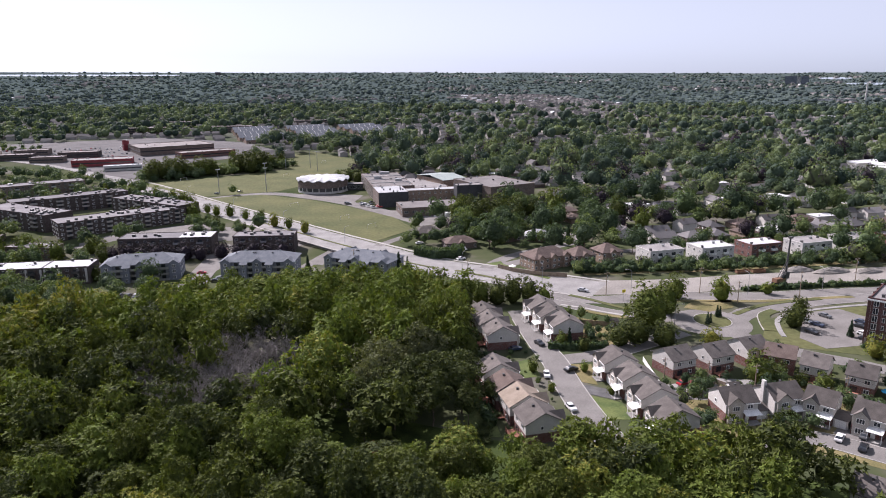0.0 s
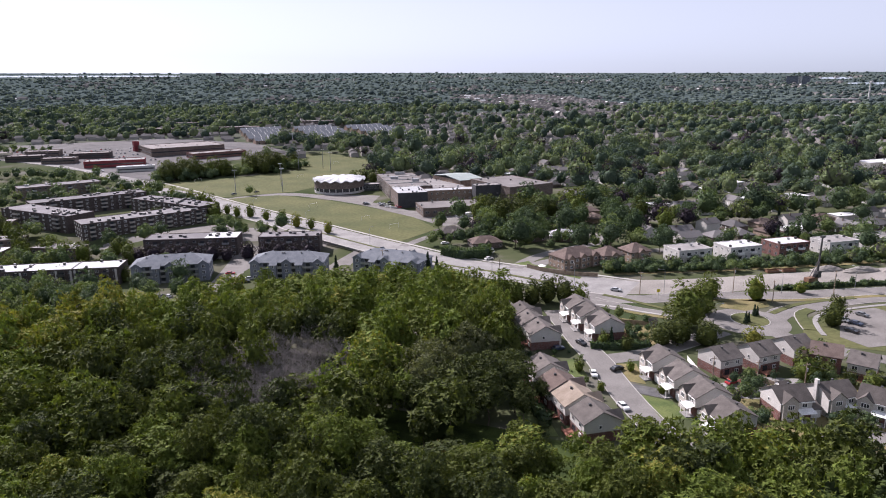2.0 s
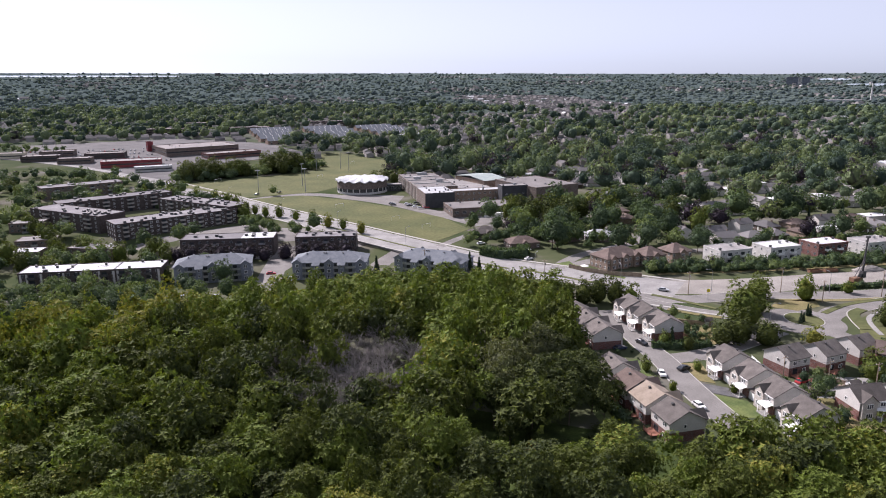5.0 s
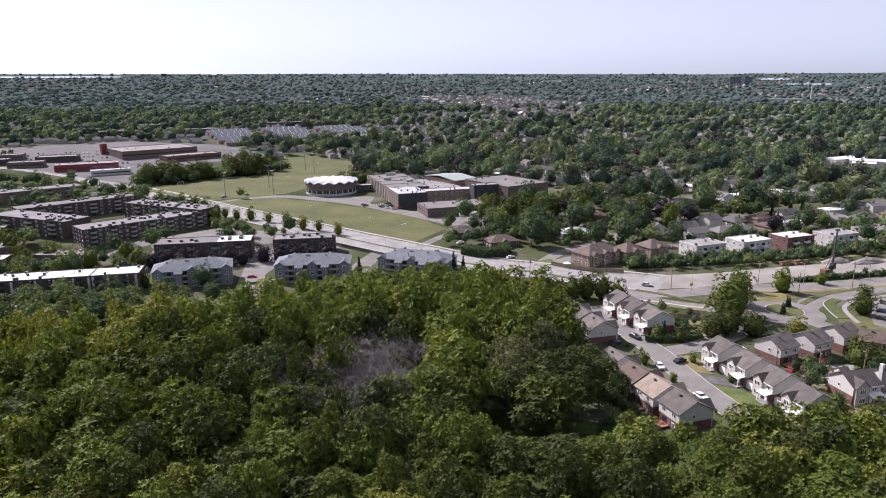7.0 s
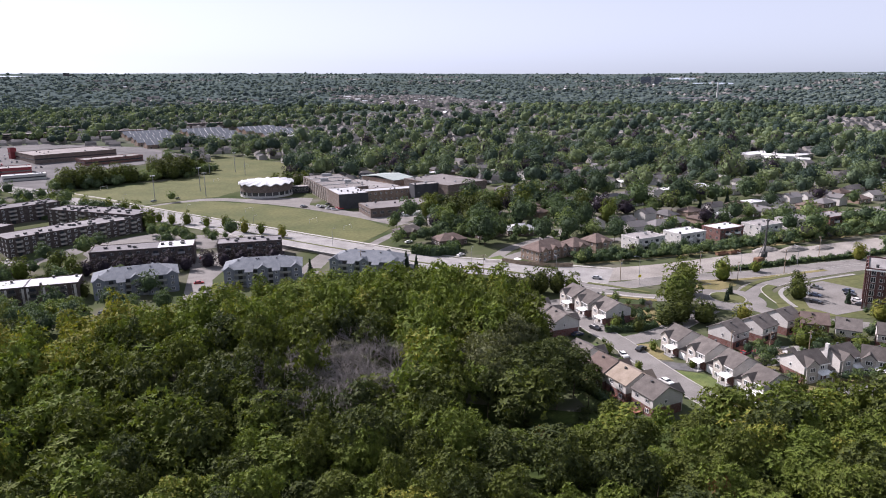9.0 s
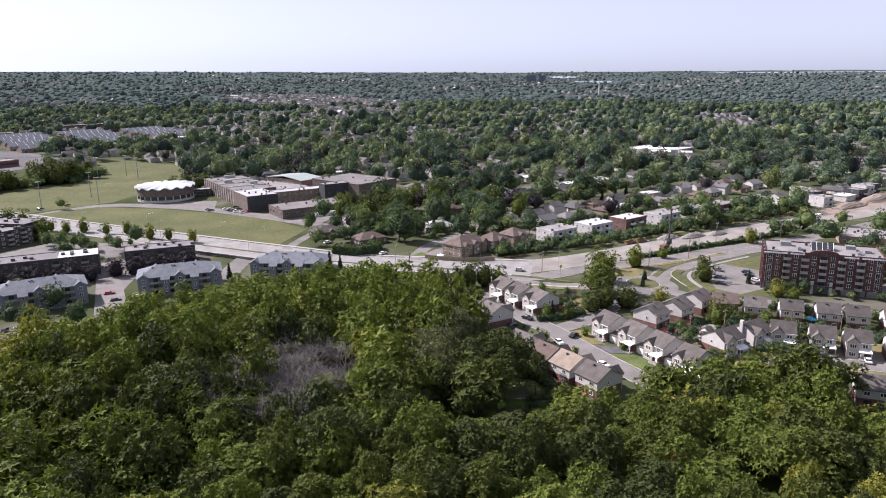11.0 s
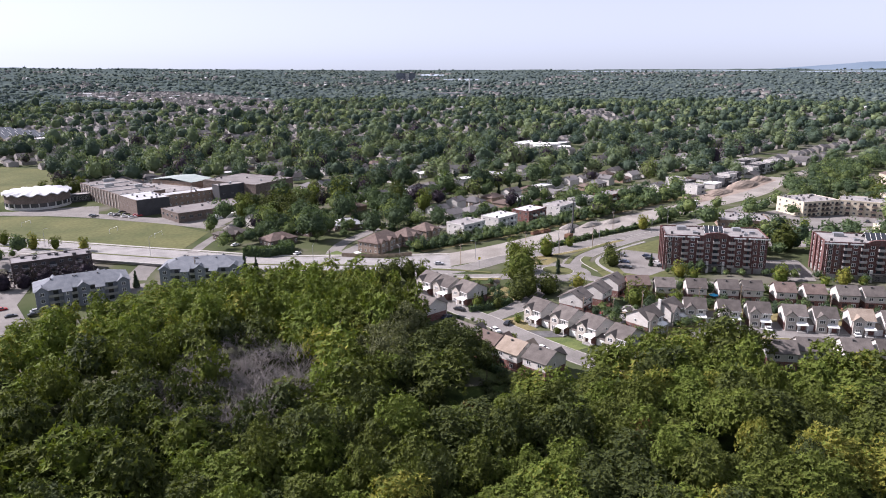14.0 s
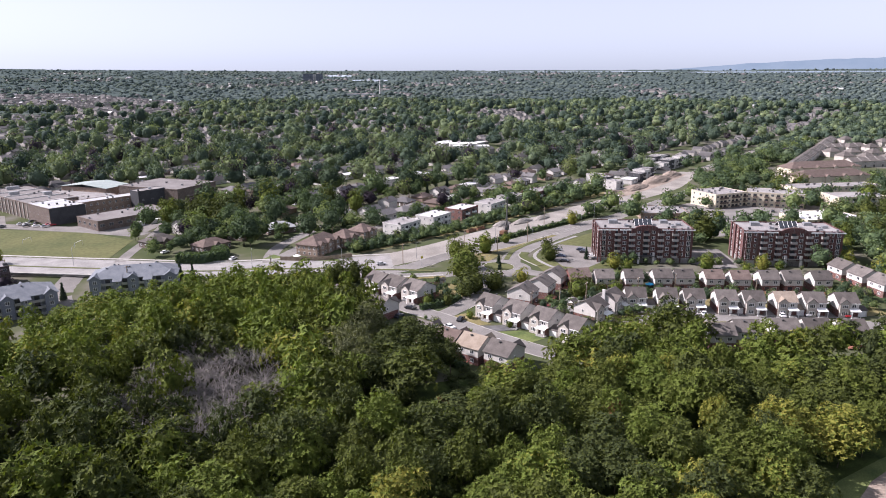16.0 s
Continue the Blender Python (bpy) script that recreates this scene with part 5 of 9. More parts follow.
def flat_block(name, label, category, L, D, H, storeys, wall, roof, bays=6, side_bays=3, balconies=(), parapet=0.35, win=(1.5, 1.25), base=None, vents=4, group="apartment blocks", side_wall=None, base_h=0.9, rail=None, frames=None, sides=(-90,), glass_columns=(), far=False):
    """A flat-roofed building: origin at its front left corner, front along x facing -y."""
    e = thing(name, Matrix(), label, category, group)
    frames = frames or (METAL if wall in (BRICK_DARK, BRICK_RED, BRICK_BROWN, CHARCOAL, STUCCO, REDPAINT) else WHITE)
    part("wall", boxed(0, L, 0, D, -0.3, H, ""), wall, e)
    part("roof", boxed(-0.05, L + 0.05, -0.05, D + 0.05, H + 0.004, H + 0.12), roof, e)
    bm = bmesh.new()
    for a in ((-0.12, L + 0.12, -0.12, 0.16), (-0.12, L + 0.12, D - 0.16, D + 0.12), (-0.12, 0.16, 0.16, D - 0.16), (L - 0.16, L + 0.12, 0.16, D - 0.16)):
        box(bm, *a, H - 0.25, H + parapet)
    part("parapet", bm, side_wall or wall, e)
    if base:
        bm = bmesh.new()
        for a in ((-0.1, L + 0.1, -0.1, -0.004), (-0.1, -0.004, -0.004, D + 0.1), (L + 0.004, L + 0.1, -0.004, D + 0.1)):
            box(bm, *a, -0.2, base_h)
        part("plinth", bm, base, e)
    step = H / storeys
    for s in range(storeys):
        z = step * s + step * 0.55
        if far:
            part("window_band", boxed(0.8, L - 0.8, -0.06, -0.01, z - 0.6, z + 0.6), GLASS, e, "row of windows")
            part("window_band", boxed(-0.06, -0.01, 0.8, D - 0.8, z - 0.6, z + 0.6), GLASS, e, "row of windows")
            continue
        for k in range(bays):
            x = L * (k + 0.5) / bays
            if k in balconies:
                door(e, x, 0, step * s + 0.12, min(2.2, L / bays * 0.6), 2.0, 0, GLASS)
                key = ("balcony", round(L / bays, 2), (rail or METAL).name)
                if key not in _cache:
                    bm = tray(L / bays * 0.82, 1.5, 1.0)
                    me = bpy.data.meshes.new("balcony")
                    bm.to_mesh(me), bm.free()
                    me.materials.append(rail or METAL)
                    _cache[key] = me
                if s or storeys < 4:
                    hang("balcony", _cache[key], None, e, "", pose(x, 0, step * s + 0.1))
            elif k in glass_columns:
                window(e, x, 0, z, L / bays * 0.7, step * 0.8, 0, 2, frames)
            else:
                window(e, x, 0, z, win[0], win[1], 0, 1, frames)
        for turn, sx in ((-90, 0), (90, L)):
            if turn in sides:
                for k in range(side_bays):
                    window(e, sx, D * (k + 0.5) / side_bays, z, win[0] * 0.8, win[1], turn, 1, frames)
    rng = np.random.default_rng(int(L * 10 + D))
    for k in range(vents):
        x, y = rng.uniform(1, L - 1), rng.uniform(1, D - 1)
        w = 0.75 if roof is DARK_GRAVEL else 0.45
        bm = boxed(-w, w, -w, w, 0, 0.9)
        box(bm, -w - 0.1, w + 0.1, -w - 0.1, w + 0.1, 0.9, 1.05)
        part("roof_vent", bm, DARKMETAL if k % 3 or wall is BRICK_DARK else METAL, e, "", pose(x, y, H + 0.12))
    return e


def stand(ob, x, y, turn):
    """Sets a building down on the land, x and y in the fitted plan."""
    ob.matrix_basis = pose(x, y, float(ground_z(x, y)), 0, 0, turn)
    return ob


def at_place(ob, x, y, turn):
    return stand(ob, *site(x, y), turn)


stand(flat_block("apartment_building", "long dark brown brick apartment block with flat gravel roof", "apartment building", 48, 14.5, 9.6, 3, BRICK_DARK, DARK_GRAVEL, 12, 4, (1, 4, 7, 10), vents=10), -172, 353, 5)
part("roof", boxed(31, 47.7, 0.2, 14.3, 9.724, 9.8), WHITE_ROOF, [o for o in scene.objects if o.name.startswith("apartment_building")][0], "fresh white roof membrane")
stand(flat_block("apartment_building", "dark brown brick apartment block behind dark trees", "apartment building", 32, 12, 9.6, 3, BRICK_DARK, DARK_GRAVEL, 9, 3, (1, 4, 7), vents=8), -113, 357.5, 3)
stand(flat_block("apartment_building", "very long dark brick apartment wing with rows of balconies", "apartment building", 72, 18, 10.2, 4, BRICK_DARK, DARK_GRAVEL, 20, 4, (1, 4, 7, 10, 13, 16, 18), vents=30, rail=KERB, frames=WHITE), -219, 383, 40)
stand(flat_block("apartment_building", "dark brick apartment wing round a tree-filled court", "apartment building", 68, 16, 10.2, 4, BRICK_DARK, DARK_GRAVEL, 13, 4, (2, 5, 8, 11), vents=26, rail=KERB, frames=WHITE), -226, 463, -31)
stand(flat_block("apartment_building", "dark brick apartment wing along the back of the court", "apartment building", 73, 16, 10.2, 4, BRICK_DARK, DARK_GRAVEL, 14, 4, (2, 5, 8, 11), vents=22, rail=KERB, frames=WHITE), -284, 446, 40)
stand(flat_block("apartment_building", "short dark brick apartment wing with gravel roof", "apartment building", 65, 18, 10.2, 4, BRICK_DARK, DARK_GRAVEL, 10, 4, (2, 5, 8), vents=24, rail=KERB, frames=WHITE), -293.5, 430.5, -28)
stand(flat_block("apartment_building", "long dark brick apartment block by the boulevard", "apartment building", 58, 17, 9, 3, BRICK_BROWN, DARK_GRAVEL, 14, 3, (2, 5, 8, 11), vents=10), -337, 521, 38)
_f = stand(flat_block("apartment_building", "low flats with pale flat roof and white panel strips", "apartment building", 61, 13.5, 8, 3, BRICK_DARK, WHITE_ROOF, 16, 2, (1, 4, 6, 9, 11, 14), vents=12, rail=DARKMETAL), -223.5, 296.5, 8)
for _x in (1.0, 3.6, 9.6, 17.2, 19.0, 24.6, 26.4, 34.0, 40.2, 42.0, 48.0, 56.0, 59.6):
    part("panel", boxed(_x - 0.45, _x + 0.45, -0.09, -0.012, 1.0, 7.6), STUCCO_WHITE, _f, "white vertical facade panel")
for _x in (20.3, 40.6):
    part("roof_joint", boxed(_x - 0.25, _x + 0.25, 0.17, 13.3, 8.124, 8.4), DARK_GRAVEL, _f, "dark joint across the roof")
for _x, _y, _a, _l, _d, _r in ((-270, 372, 12, 20, 13, GRAVEL_ROOF), (-257, 346, 6, 14, 11, WHITE_ROOF), (-292, 404, 10, 18, 12, GRAVEL_ROOF)):
    stand(flat_block("apartment_house", "small flat-roofed house among garden trees", "house", _l, _d, 5.6, 2, BRICK_BROWN, _r, 5, 3, (2,), vents=2, group="flat-roofed houses"), _x, _y, _a)
stand(flat_block("apartment_building", "low brown flats with grey roof among trees", "apartment building", 26, 11, 6.4, 2, BRICK_BROWN, GRAVEL_ROOF, 6, 2, (2,), vents=3), -231, 352, -9)

FLATS = [(95, 315, STUCCO_WHITE, "grey-white"), (121, 320, STUCCO_WHITE, "white"), (147, 326, BRICK_RED, "red brick"), (172.5, 328.5, STUCCO_WHITE, "white"), (198.5, 336, STUCCO_WHITE, "white"), (225, 340.5, BRICK_RED, "red brick")]
for i, (x, y, w, word) in enumerate(FLATS):
    stand(flat_block("apartment_house", word + " two-storey flat-roofed house with bright roof" if i != 0 else "grey-white two-storey flat-roofed house above the road works", "house", 18, 12.5, 6.4, 2, w, WHITE_ROOF if i in (1, 2) else GRAVEL_ROOF, 5, 3, (1, 3), vents=3, group="flat-roofed houses", rail=WHITE), x, y, 17)

# brick towers


def tower(label):
    e = flat_block("apartment_tower", label, "apartment building", 42, 20, 15.6, 6, BRICK_TOWER, GRAVEL_ROOF, 13, 5, (2, 4, 6, 8, 10), 0.6, (1.5, 1.5), CONCRETE, 10, "brick towers", base_h=2.4, rail=KERB, glass_columns=(0, 12))
    for x0, x1 in ((0.6, 5.5), (8.2, 9.4), (14.2, 15.6), (26.4, 27.8), (32.6, 33.8), (36.5, 41.4)):
        part("pier", boxed(x0, x0 + 0.5, -0.5, -0.004, -0.2, 16.4), BRICK_TOWER, e)
        part("pier", boxed(x1 - 0.5, x1, -0.5, -0.004, -0.2, 16.4), BRICK_TOWER, e)
    for y0 in (0.2, 6.8, 12.4, 18.2):
        part("pier", boxed(-0.6, -0.12, y0, y0 + 1.6, -0.2, 16.4), BRICK_TOWER, e)
    bm = bmesh.new()
    n, cx, w = 14, 21, 5.2
    pts = [(cx - w, -0.6, 15.2)] + [(cx + w * math.cos(math.pi * (1 - k / n)), -0.6, 16.2 + 1.5 * math.sin(math.pi * k / n)) for k in range(n + 1)] + [(cx + w, -0.6, 15.2)]
    front = [bm.verts.new(p) for p in pts[::-1]]
    back = [bm.verts.new((p[0], 0.6, p[2])) for p in pts[::-1]]
    bm.faces.new(front[::-1]), bm.faces.new(back)
    for k in range(len(front)):
        j = (k + 1) % len(front)
        bm.faces.new((front[k], front[j], back[j], back[k]))
    part("arched_gable", bm, BRICK_TOWER, e, "arched brick gable over the entrance")
    bm = bmesh.new()
    for x0, x1 in ((-0.7, 8), (9, 14), (28, 33), (34, 42.7)):
        box(bm, x0, x1, -0.75, -0.55, 15.3, 15.8)
    part("cornice", bm, WHITE, e, "pale cornice strip")
    bm = bmesh.new()
    for s in (-1, 1):
        slab(bm, [(17, 10 + s * 3.4, 16.0), (25, 10 + s * 3.4, 16.0), (25, 10, 18.6), (17, 10, 18.6)][::s], 0.1)
    part("skylight", bm, GLASS, e, "glazed pitched skylight")
    bm = bmesh.new()
    for k in range(5):
        for s in (-1, 1):
            rod(bm, (17 + 2 * k, 10 + s * 3.45, 16.0), (17 + 2 * k, 10, 18.7), 0.07, 0.07, 4)
    part("skylight_bars", bm, WHITE, e)
    for x, y, w, d, h in ((6, 12, 4, 3, 1.6), (12, 5, 2, 2, 1.0), (30, 13, 3.5, 3, 1.4), (36, 8, 2.4, 2, 1.1), (33, 4, 1.5, 1.5, 0.9)):
        part("roof_unit", boxed(x, x + w, y, y + d, 15.724, 15.72 + h), METAL, e, "grey rooftop air unit")
    part("chimney", boxed(17.2, 18.2, -2.2, -1.2, -0.2, 5.2), STUCCO_WHITE, e, "pale gate pillar")
    part("chimney", boxed(23.8, 24.8, -2.2, -1.2, -0.2, 5.2), STUCCO_WHITE, e, "pale gate pillar")
    part("canopy", boxed(17.0, 25.0, -2.6, -0.6, 3.4, 3.7), DARKMETAL, e, "dark entrance canopy")
    return e


_k = thing("garage_ramp", pose(181.5, 190, 0, 0, 0, -48), "low flat garage roof with pale concrete edges", "garage")
part("roof", boxed(0, 6.5, -16, 0, 0, 1.4), BROWN_ROOF, _k)
for _a in ((-0.5, 0, -16, 0), (6.5, 7.0, -16, 0), (-0.5, 7.0, 0, 0.5)):
    part("edge_wall", boxed(*_a, 0, 1.75), KERB, _k)
_t = tower("six-storey red brick apartment tower with balconies and skylight")
stand(_t, 136, 214, -42)
copy_thing(_t, pose(181.5, 169, 0, 0, 0, -44))

# grey apartments with hipped roofs


def grey_apartments(label):
    L, D, eave, ridge = 34, 15.5, 8.1, 11.6
    e = thing("apartment_building", Matrix(), label, "apartment building", "grey apartment houses")
    part("wall", boxed(0, L, 0, D, -0.3, eave), SIDING_GREY, e)
    part("roof", hip_roof(bmesh.new(), 0, L, 0, D, eave, ridge, 0.6), SHINGLE_BLUE, e)
    for x0, x1, out in ((0.2, 4.6, 0.9), (14.9, 19.1, 0.7), (29.4, 33.8, 0.9)):
        xm = (x0 + x1) / 2
        bm = boxed(x0, x1, -out, -0.004, -0.3, eave, "t")
        poly(bm, [(x0, -out, eave), (x1, -out, eave), (xm, -out, eave + 1.5)])
        part("bay", bm, SIDING_GREY, e)
        part("bay_roof", gable_roof(bmesh.new(), x0, x1, -out, 4.5, eave + 0.1, eave + 1.7, 0.35, 0.16, "y"), SHINGLE_BLUE, e)
        for s in range(3):
            window(e, xm, -out, 1.5 + 2.65 * s, 1.5, 1.4, 0, 1)
    # stair piers under long roof tails
    k = (ridge - eave) / (D / 2 + 0.6)
    for x0, x1 in ((9.7, 12.5), (21.5, 24.3)):
        part("pier", boxed(x0, x1, -2.3, -0.004, -0.3, eave - 1.7 * k - 0.1), SIDING_GREY, e)
        part("pier_roof", slab(bmesh.new(), [(x0 - 0.45, -2.8, eave - 2.2 * k + 0.1), (x1 + 0.45, -2.8, eave - 2.2 * k + 0.1), (x1 + 0.45, 2.5, eave + 3.1 * k + 0.1), (x0 - 0.45, 2.5, eave + 3.1 * k + 0.1)], 0.16), SHINGLE_BLUE, e)
        for s in range(3):
            window(e, (x0 + x1) / 2, -2.3, 1.4 + 2.5 * s, 0.9, 1.2, 0, 0)
    for x0, x1 in ((4.7, 9.6), (12.6, 14.8), (19.2, 21.4), (24.4, 29.3)):
        for s in range(3):
            part("balcony", tray(x1 - x0, 1.5, 0.95), METAL, e, "grey metal balcony", pose((x0 + x1) / 2, -0.004, 2.65 * s + 0.2))
            door(e, (x0 + x1) / 2, 0, 2.65 * s + 0.3, 1.8, 2.0, 0, GLASS)
    for turn, sx in ((-90, 0), (90, L)):
        for s in range(3):
            for y in (3, 7.2, 11.5):
                window(e, sx, y, 1.5 + 2.65 * s, 1.3, 1.3, turn, 1)
    for sx in (7, 24):
        bm = boxed(sx - 2, sx + 2, D + 0.004, D + 1.0, -0.3, eave, "t")
        poly(bm, [(sx + 2, D + 1.0, eave), (sx - 2, D + 1.0, eave), (sx, D + 1.0, eave + 1.9)])
        part("bay", bm, SIDING_GREY, e)
        bm = bmesh.new()
        for s in (-1, 1):
            slab(bm, [(sx + s * 2.3, D - 5, eave - 0.1), (sx, D - 5, eave + 2.0), (sx, D + 1.3, eave + 2.0), (sx + s * 2.3, D + 1.3, eave - 0.1)][::-s], 0.15)
        part("bay_roof", bm, SHINGLE_BLUE, e)
    for x, y in ((6, 6), (10.5, 8), (14, 6.2), (15, 6.2), (19, 8), (23, 6), (26, 8)):
        roof_vent(e, x, y, ridge - abs(y - D / 2) * 0.45 - 0.1)
    return e


_g = grey_apartments("three-storey blue-grey apartment house with hipped shingle roof")
stand(_g, -157.5, 304.5, 12)
for _x, _y, _a in ((-105, 311, 0), (-58, 319.5, -24)):
    copy_thing(_g, pose(_x, _y, float(ground_z(_x, _y)), 0, 0, _a))

# school


def school_gym():
    e = thing("school_gym", Matrix(), "round brown brick gymnasium with a white scalloped roof", "gymnasium", "school")
    R, n = 19.8, 48
    def ring(bm, r, z):
        return [bm.verts.new((r * math.cos(2 * math.pi * k / n), r * math.sin(2 * math.pi * k / n), z)) for k in range(n)]
    def drum(r, z0, z1):
        bm = bmesh.new()
        a, b = ring(bm, r, z0), ring(bm, r, z1)
        for k in range(n):
            j = (k + 1) % n
            bm.faces.new((a[k], a[j], b[j], b[k]))
        bm.faces.new(b)
        return bm
    part("plinth", drum(R + 0.1, -0.3, 1.6), STUCCO_WHITE, e, "pale base wall")
    part("window_band", drum(R - 0.3, 1.6, 4.2), GLASS, e, "dark band of glazing")
    part("wall", drum(R, 4.2, 9.6), BRICK_BROWN, e)
    for k in range(24):
        a = 2 * math.pi * k / 24
        part("pillar", boxed(-0.25, 0.25, -0.3, 0.3, 1.604, 4.2), STUCCO_WHITE, e, "", pose((R - 0.05) * math.cos(a), (R - 0.05) * math.sin(a), 0, 0, 0, math.degrees(a)))
    bm = bmesh.new()
    rows = []
    m = 128
    for r in (0.02, 4, 8, 12, 15.5, 18.5, R + 1.2):
        f = (r / R) ** 2
        rows.append([bm.verts.new((r * math.cos(2 * math.pi * k / m), r * math.sin(2 * math.pi * k / m), 12.0 - 1.7 * f + 0.62 * f * math.cos(16 * 2 * math.pi * k / m))) for k in range(m)])
    rows.append([bm.verts.new((v.co.x, v.co.y, v.co.z - 0.55)) for v in rows[-1]])
    for a, b in zip(rows, rows[1:]):
        for k in range(m):
            j = (k + 1) % m
            bm.faces.new((a[k], b[k], b[j], a[j]))
    part("roof", bm, WHITE_ROOF, e, "white folded roof with a scalloped edge")
    return e


stand(school_gym(), -98.5, 553, 0)
SX, SY, SA = -46.5, 471.5, 13.4


def school_block(label, u, v, L, D, H, wall, roof, bays, storeys, turn=SA, base=(SX, SY, SA), **kw):
    x, y = along(*base, u, v)
    return stand(flat_block("school_wing", label, "school building", L, D, H, storeys, wall, roof, bays, max(1, int(D / 6)), (), group="school", **kw), x, y, turn)


school_block("charcoal-fronted school wing with a pale flat roof", 0, 0, 21, 30, 10.2, BRICK_BROWN, PALE_ROOF, 1, 1, vents=8, win=(0.5, 0.5))
_x, _y = along(SX, SY, SA, 0.2, -0.14)
part("cladding", boxed(0, 20.6, 0, 0.12, 0.2, 10.4), CHARCOAL, bpy.data.objects["school_wing"], "charcoal panel front", pose(0.2, -0.14, 0))
_w = school_block("long brown brick classroom wing with rows of windows", 1, 30.1, 30, 78, 9.8, BRICK_BROWN, BROWN_ROOF, 4, 3, vents=10)
for _k in range(14):
    part("pilaster", boxed(-0.42, -0.13, 2.6 + 5.6 * _k, 3.3 + 5.6 * _k, -0.2, 9.6), STUCCO_CREAM, _w, "pale vertical wall rib")
for _y in (0.6, 20, 38, 57):
    part("roof_edge", boxed(0.2, 29.8, _y, _y + 0.7, 9.924, 10.5), STUCCO_WHITE, _w, "white upstand across the roof")
for _x, _y, _l in ((6, 44, 6), (14, 70, 8), (20, 26, 5)):
    part("roof_unit", boxed(_x, _x + _l, _y, _y + 2.6, 9.924, 11.9), METAL, _w, "grey rooftop air unit")
school_block("long two-storey school corridor wing with white roof edge", 21.05, 14, 72, 11, 8.6, BRICK_TAN, PALE_ROOF, 18, 2, vents=6, win=(1.2, 1.4))
school_block("low school workshop with flat grey roof", 10, -37, 47, 25, 5.6, BRICK_BROWN, BROWN_ROOF, 9, 1, vents=5, win=(2.6, 1.6))
school_block("inner school wing with pale roof", 31.1, 25.1, 26, 60, 7.6, BRICK_BROWN, GRAVEL_ROOF, 4, 2, vents=10)
stand(flat_block("school_hall", "large windowless brown brick sports hall", "school building", 38, 51, 12.0, 1, BRICK_BROWN, BROWN_ROOF, 1, 1, (), group="school", vents=7, win=(0.6, 0.5), sides=()), 31, 481, 30)
_h = at_place(flat_block("school_hall", "school hall with a pale green sheet roof", "school building", 21, 40, 10.4, 1, BRICK_TAN, SHEET_ROOF, 1, 1, (), group="school", vents=1, win=(0.6, 0.5), sides=()), 0, 483, 32)
part("sheet_roof", gable_roof(bmesh.new(), -0.4, 21.4, -0.4, 40.4, 10.85, 12.9), SHEET_ROOF, _h, "low-pitched pale green sheet roof")
at_place(flat_block("school_hall", "dark clad raised school block", "school building", 19, 10, 12.6, 1, CHARCOAL, GRAVEL_ROOF, 3, 1, (), group="school", vents=4, win=(1.6, 0.8), sides=()), 9, 448, 14)
for u, v, w in ((30, -40, 5), (37, -40, 12)):
    x, y = along(SX, SY, SA, u, v)
    c = thing("container", pose(x, y, 0.05, 0, 0, SA), "white storage container beside the workshop", "container")
    part("body", boxed(0, w, -2.4, 0, 0, 2.5), WHITE, c)
    part("door", boxed(w + 0.004, w + 0.06, -2.2, -0.2, 0.1, 2.4), METAL, c)
at_place(flat_block("school_link", "glazed link between gymnasium and classrooms", "school building", 14, 9, 5.0, 1, CHARCOAL, GRAVEL_ROOF, 5, 1, (), group="school", vents=1, win=(2.2, 2.6)), -71, 500, 8)

# cream apartments and other blocks past the towers
stand(flat_block("apartment_building", "three-storey cream apartment block with flat grey roof", "apartment building", 26, 22, 9, 3, STUCCO, GRAVEL_ROOF, 8, 4, (1, 2, 4, 5, 7), vents=14, rail=BRICK_BROWN), 292.7, 249.2, -15)
stand(flat_block("apartment_building", "three-storey cream apartment block with balconies", "apartment building", 34, 20, 9, 3, STUCCO, GRAVEL_ROOF, 10, 4, (1, 3, 5, 7, 9), vents=14, rail=BRICK_BROWN), 317.7, 242.6, -62)
stand(flat_block("apartment_building", "low grey-roofed apartment block behind the tower", "apartment building", 27, 24, 4.6, 1, BRICK_TAN, GRAVEL_ROOF, 8, 5, (2, 5), vents=16, rail=WHITE), 227, 256, -41)
stand(flat_block("apartment_building", "low building with a bright white flat roof", "apartment building", 36, 22, 5.2, 2, STUCCO, WHITE, 10, 3, (2, 5), vents=14), 276, 184, -23)
at_place(flat_block("apartment_building", "cream apartment block half hidden by trees", "apartment building", 30, 18, 8.6, 3, STUCCO, GRAVEL_ROOF, 8, 3, (2, 5), vents=6), 352, 222, -30)
at_place(flat_block("apartment_building", "cream apartment block with pale flat roof", "apartment building", 32, 20, 8.6, 3, STUCCO, GRAVEL_ROOF, 8, 3, (2, 5), vents=8), 338, 190, -36)
at_place(flat_block("apartment_building", "cream apartment block with pale flat roof", "apartment building", 32, 16, 8.6, 3, STUCCO, GRAVEL_ROOF, 8, 3, (2, 5), vents=8), 380, 208, -30)
stand(hip_house("long cream apartment house with brown gabled roof", 58, 17, 10.4, 14.6, STUCCO, SHINGLE_BROWN, 4, 8), 397, 245, -26)
stand(hip_house("long cream apartment house with brown gabled roof behind another", 64, 17, 10.4, 14.6, STUCCO, SHINGLE_BROWN, 4, 8), 438, 272, -26)


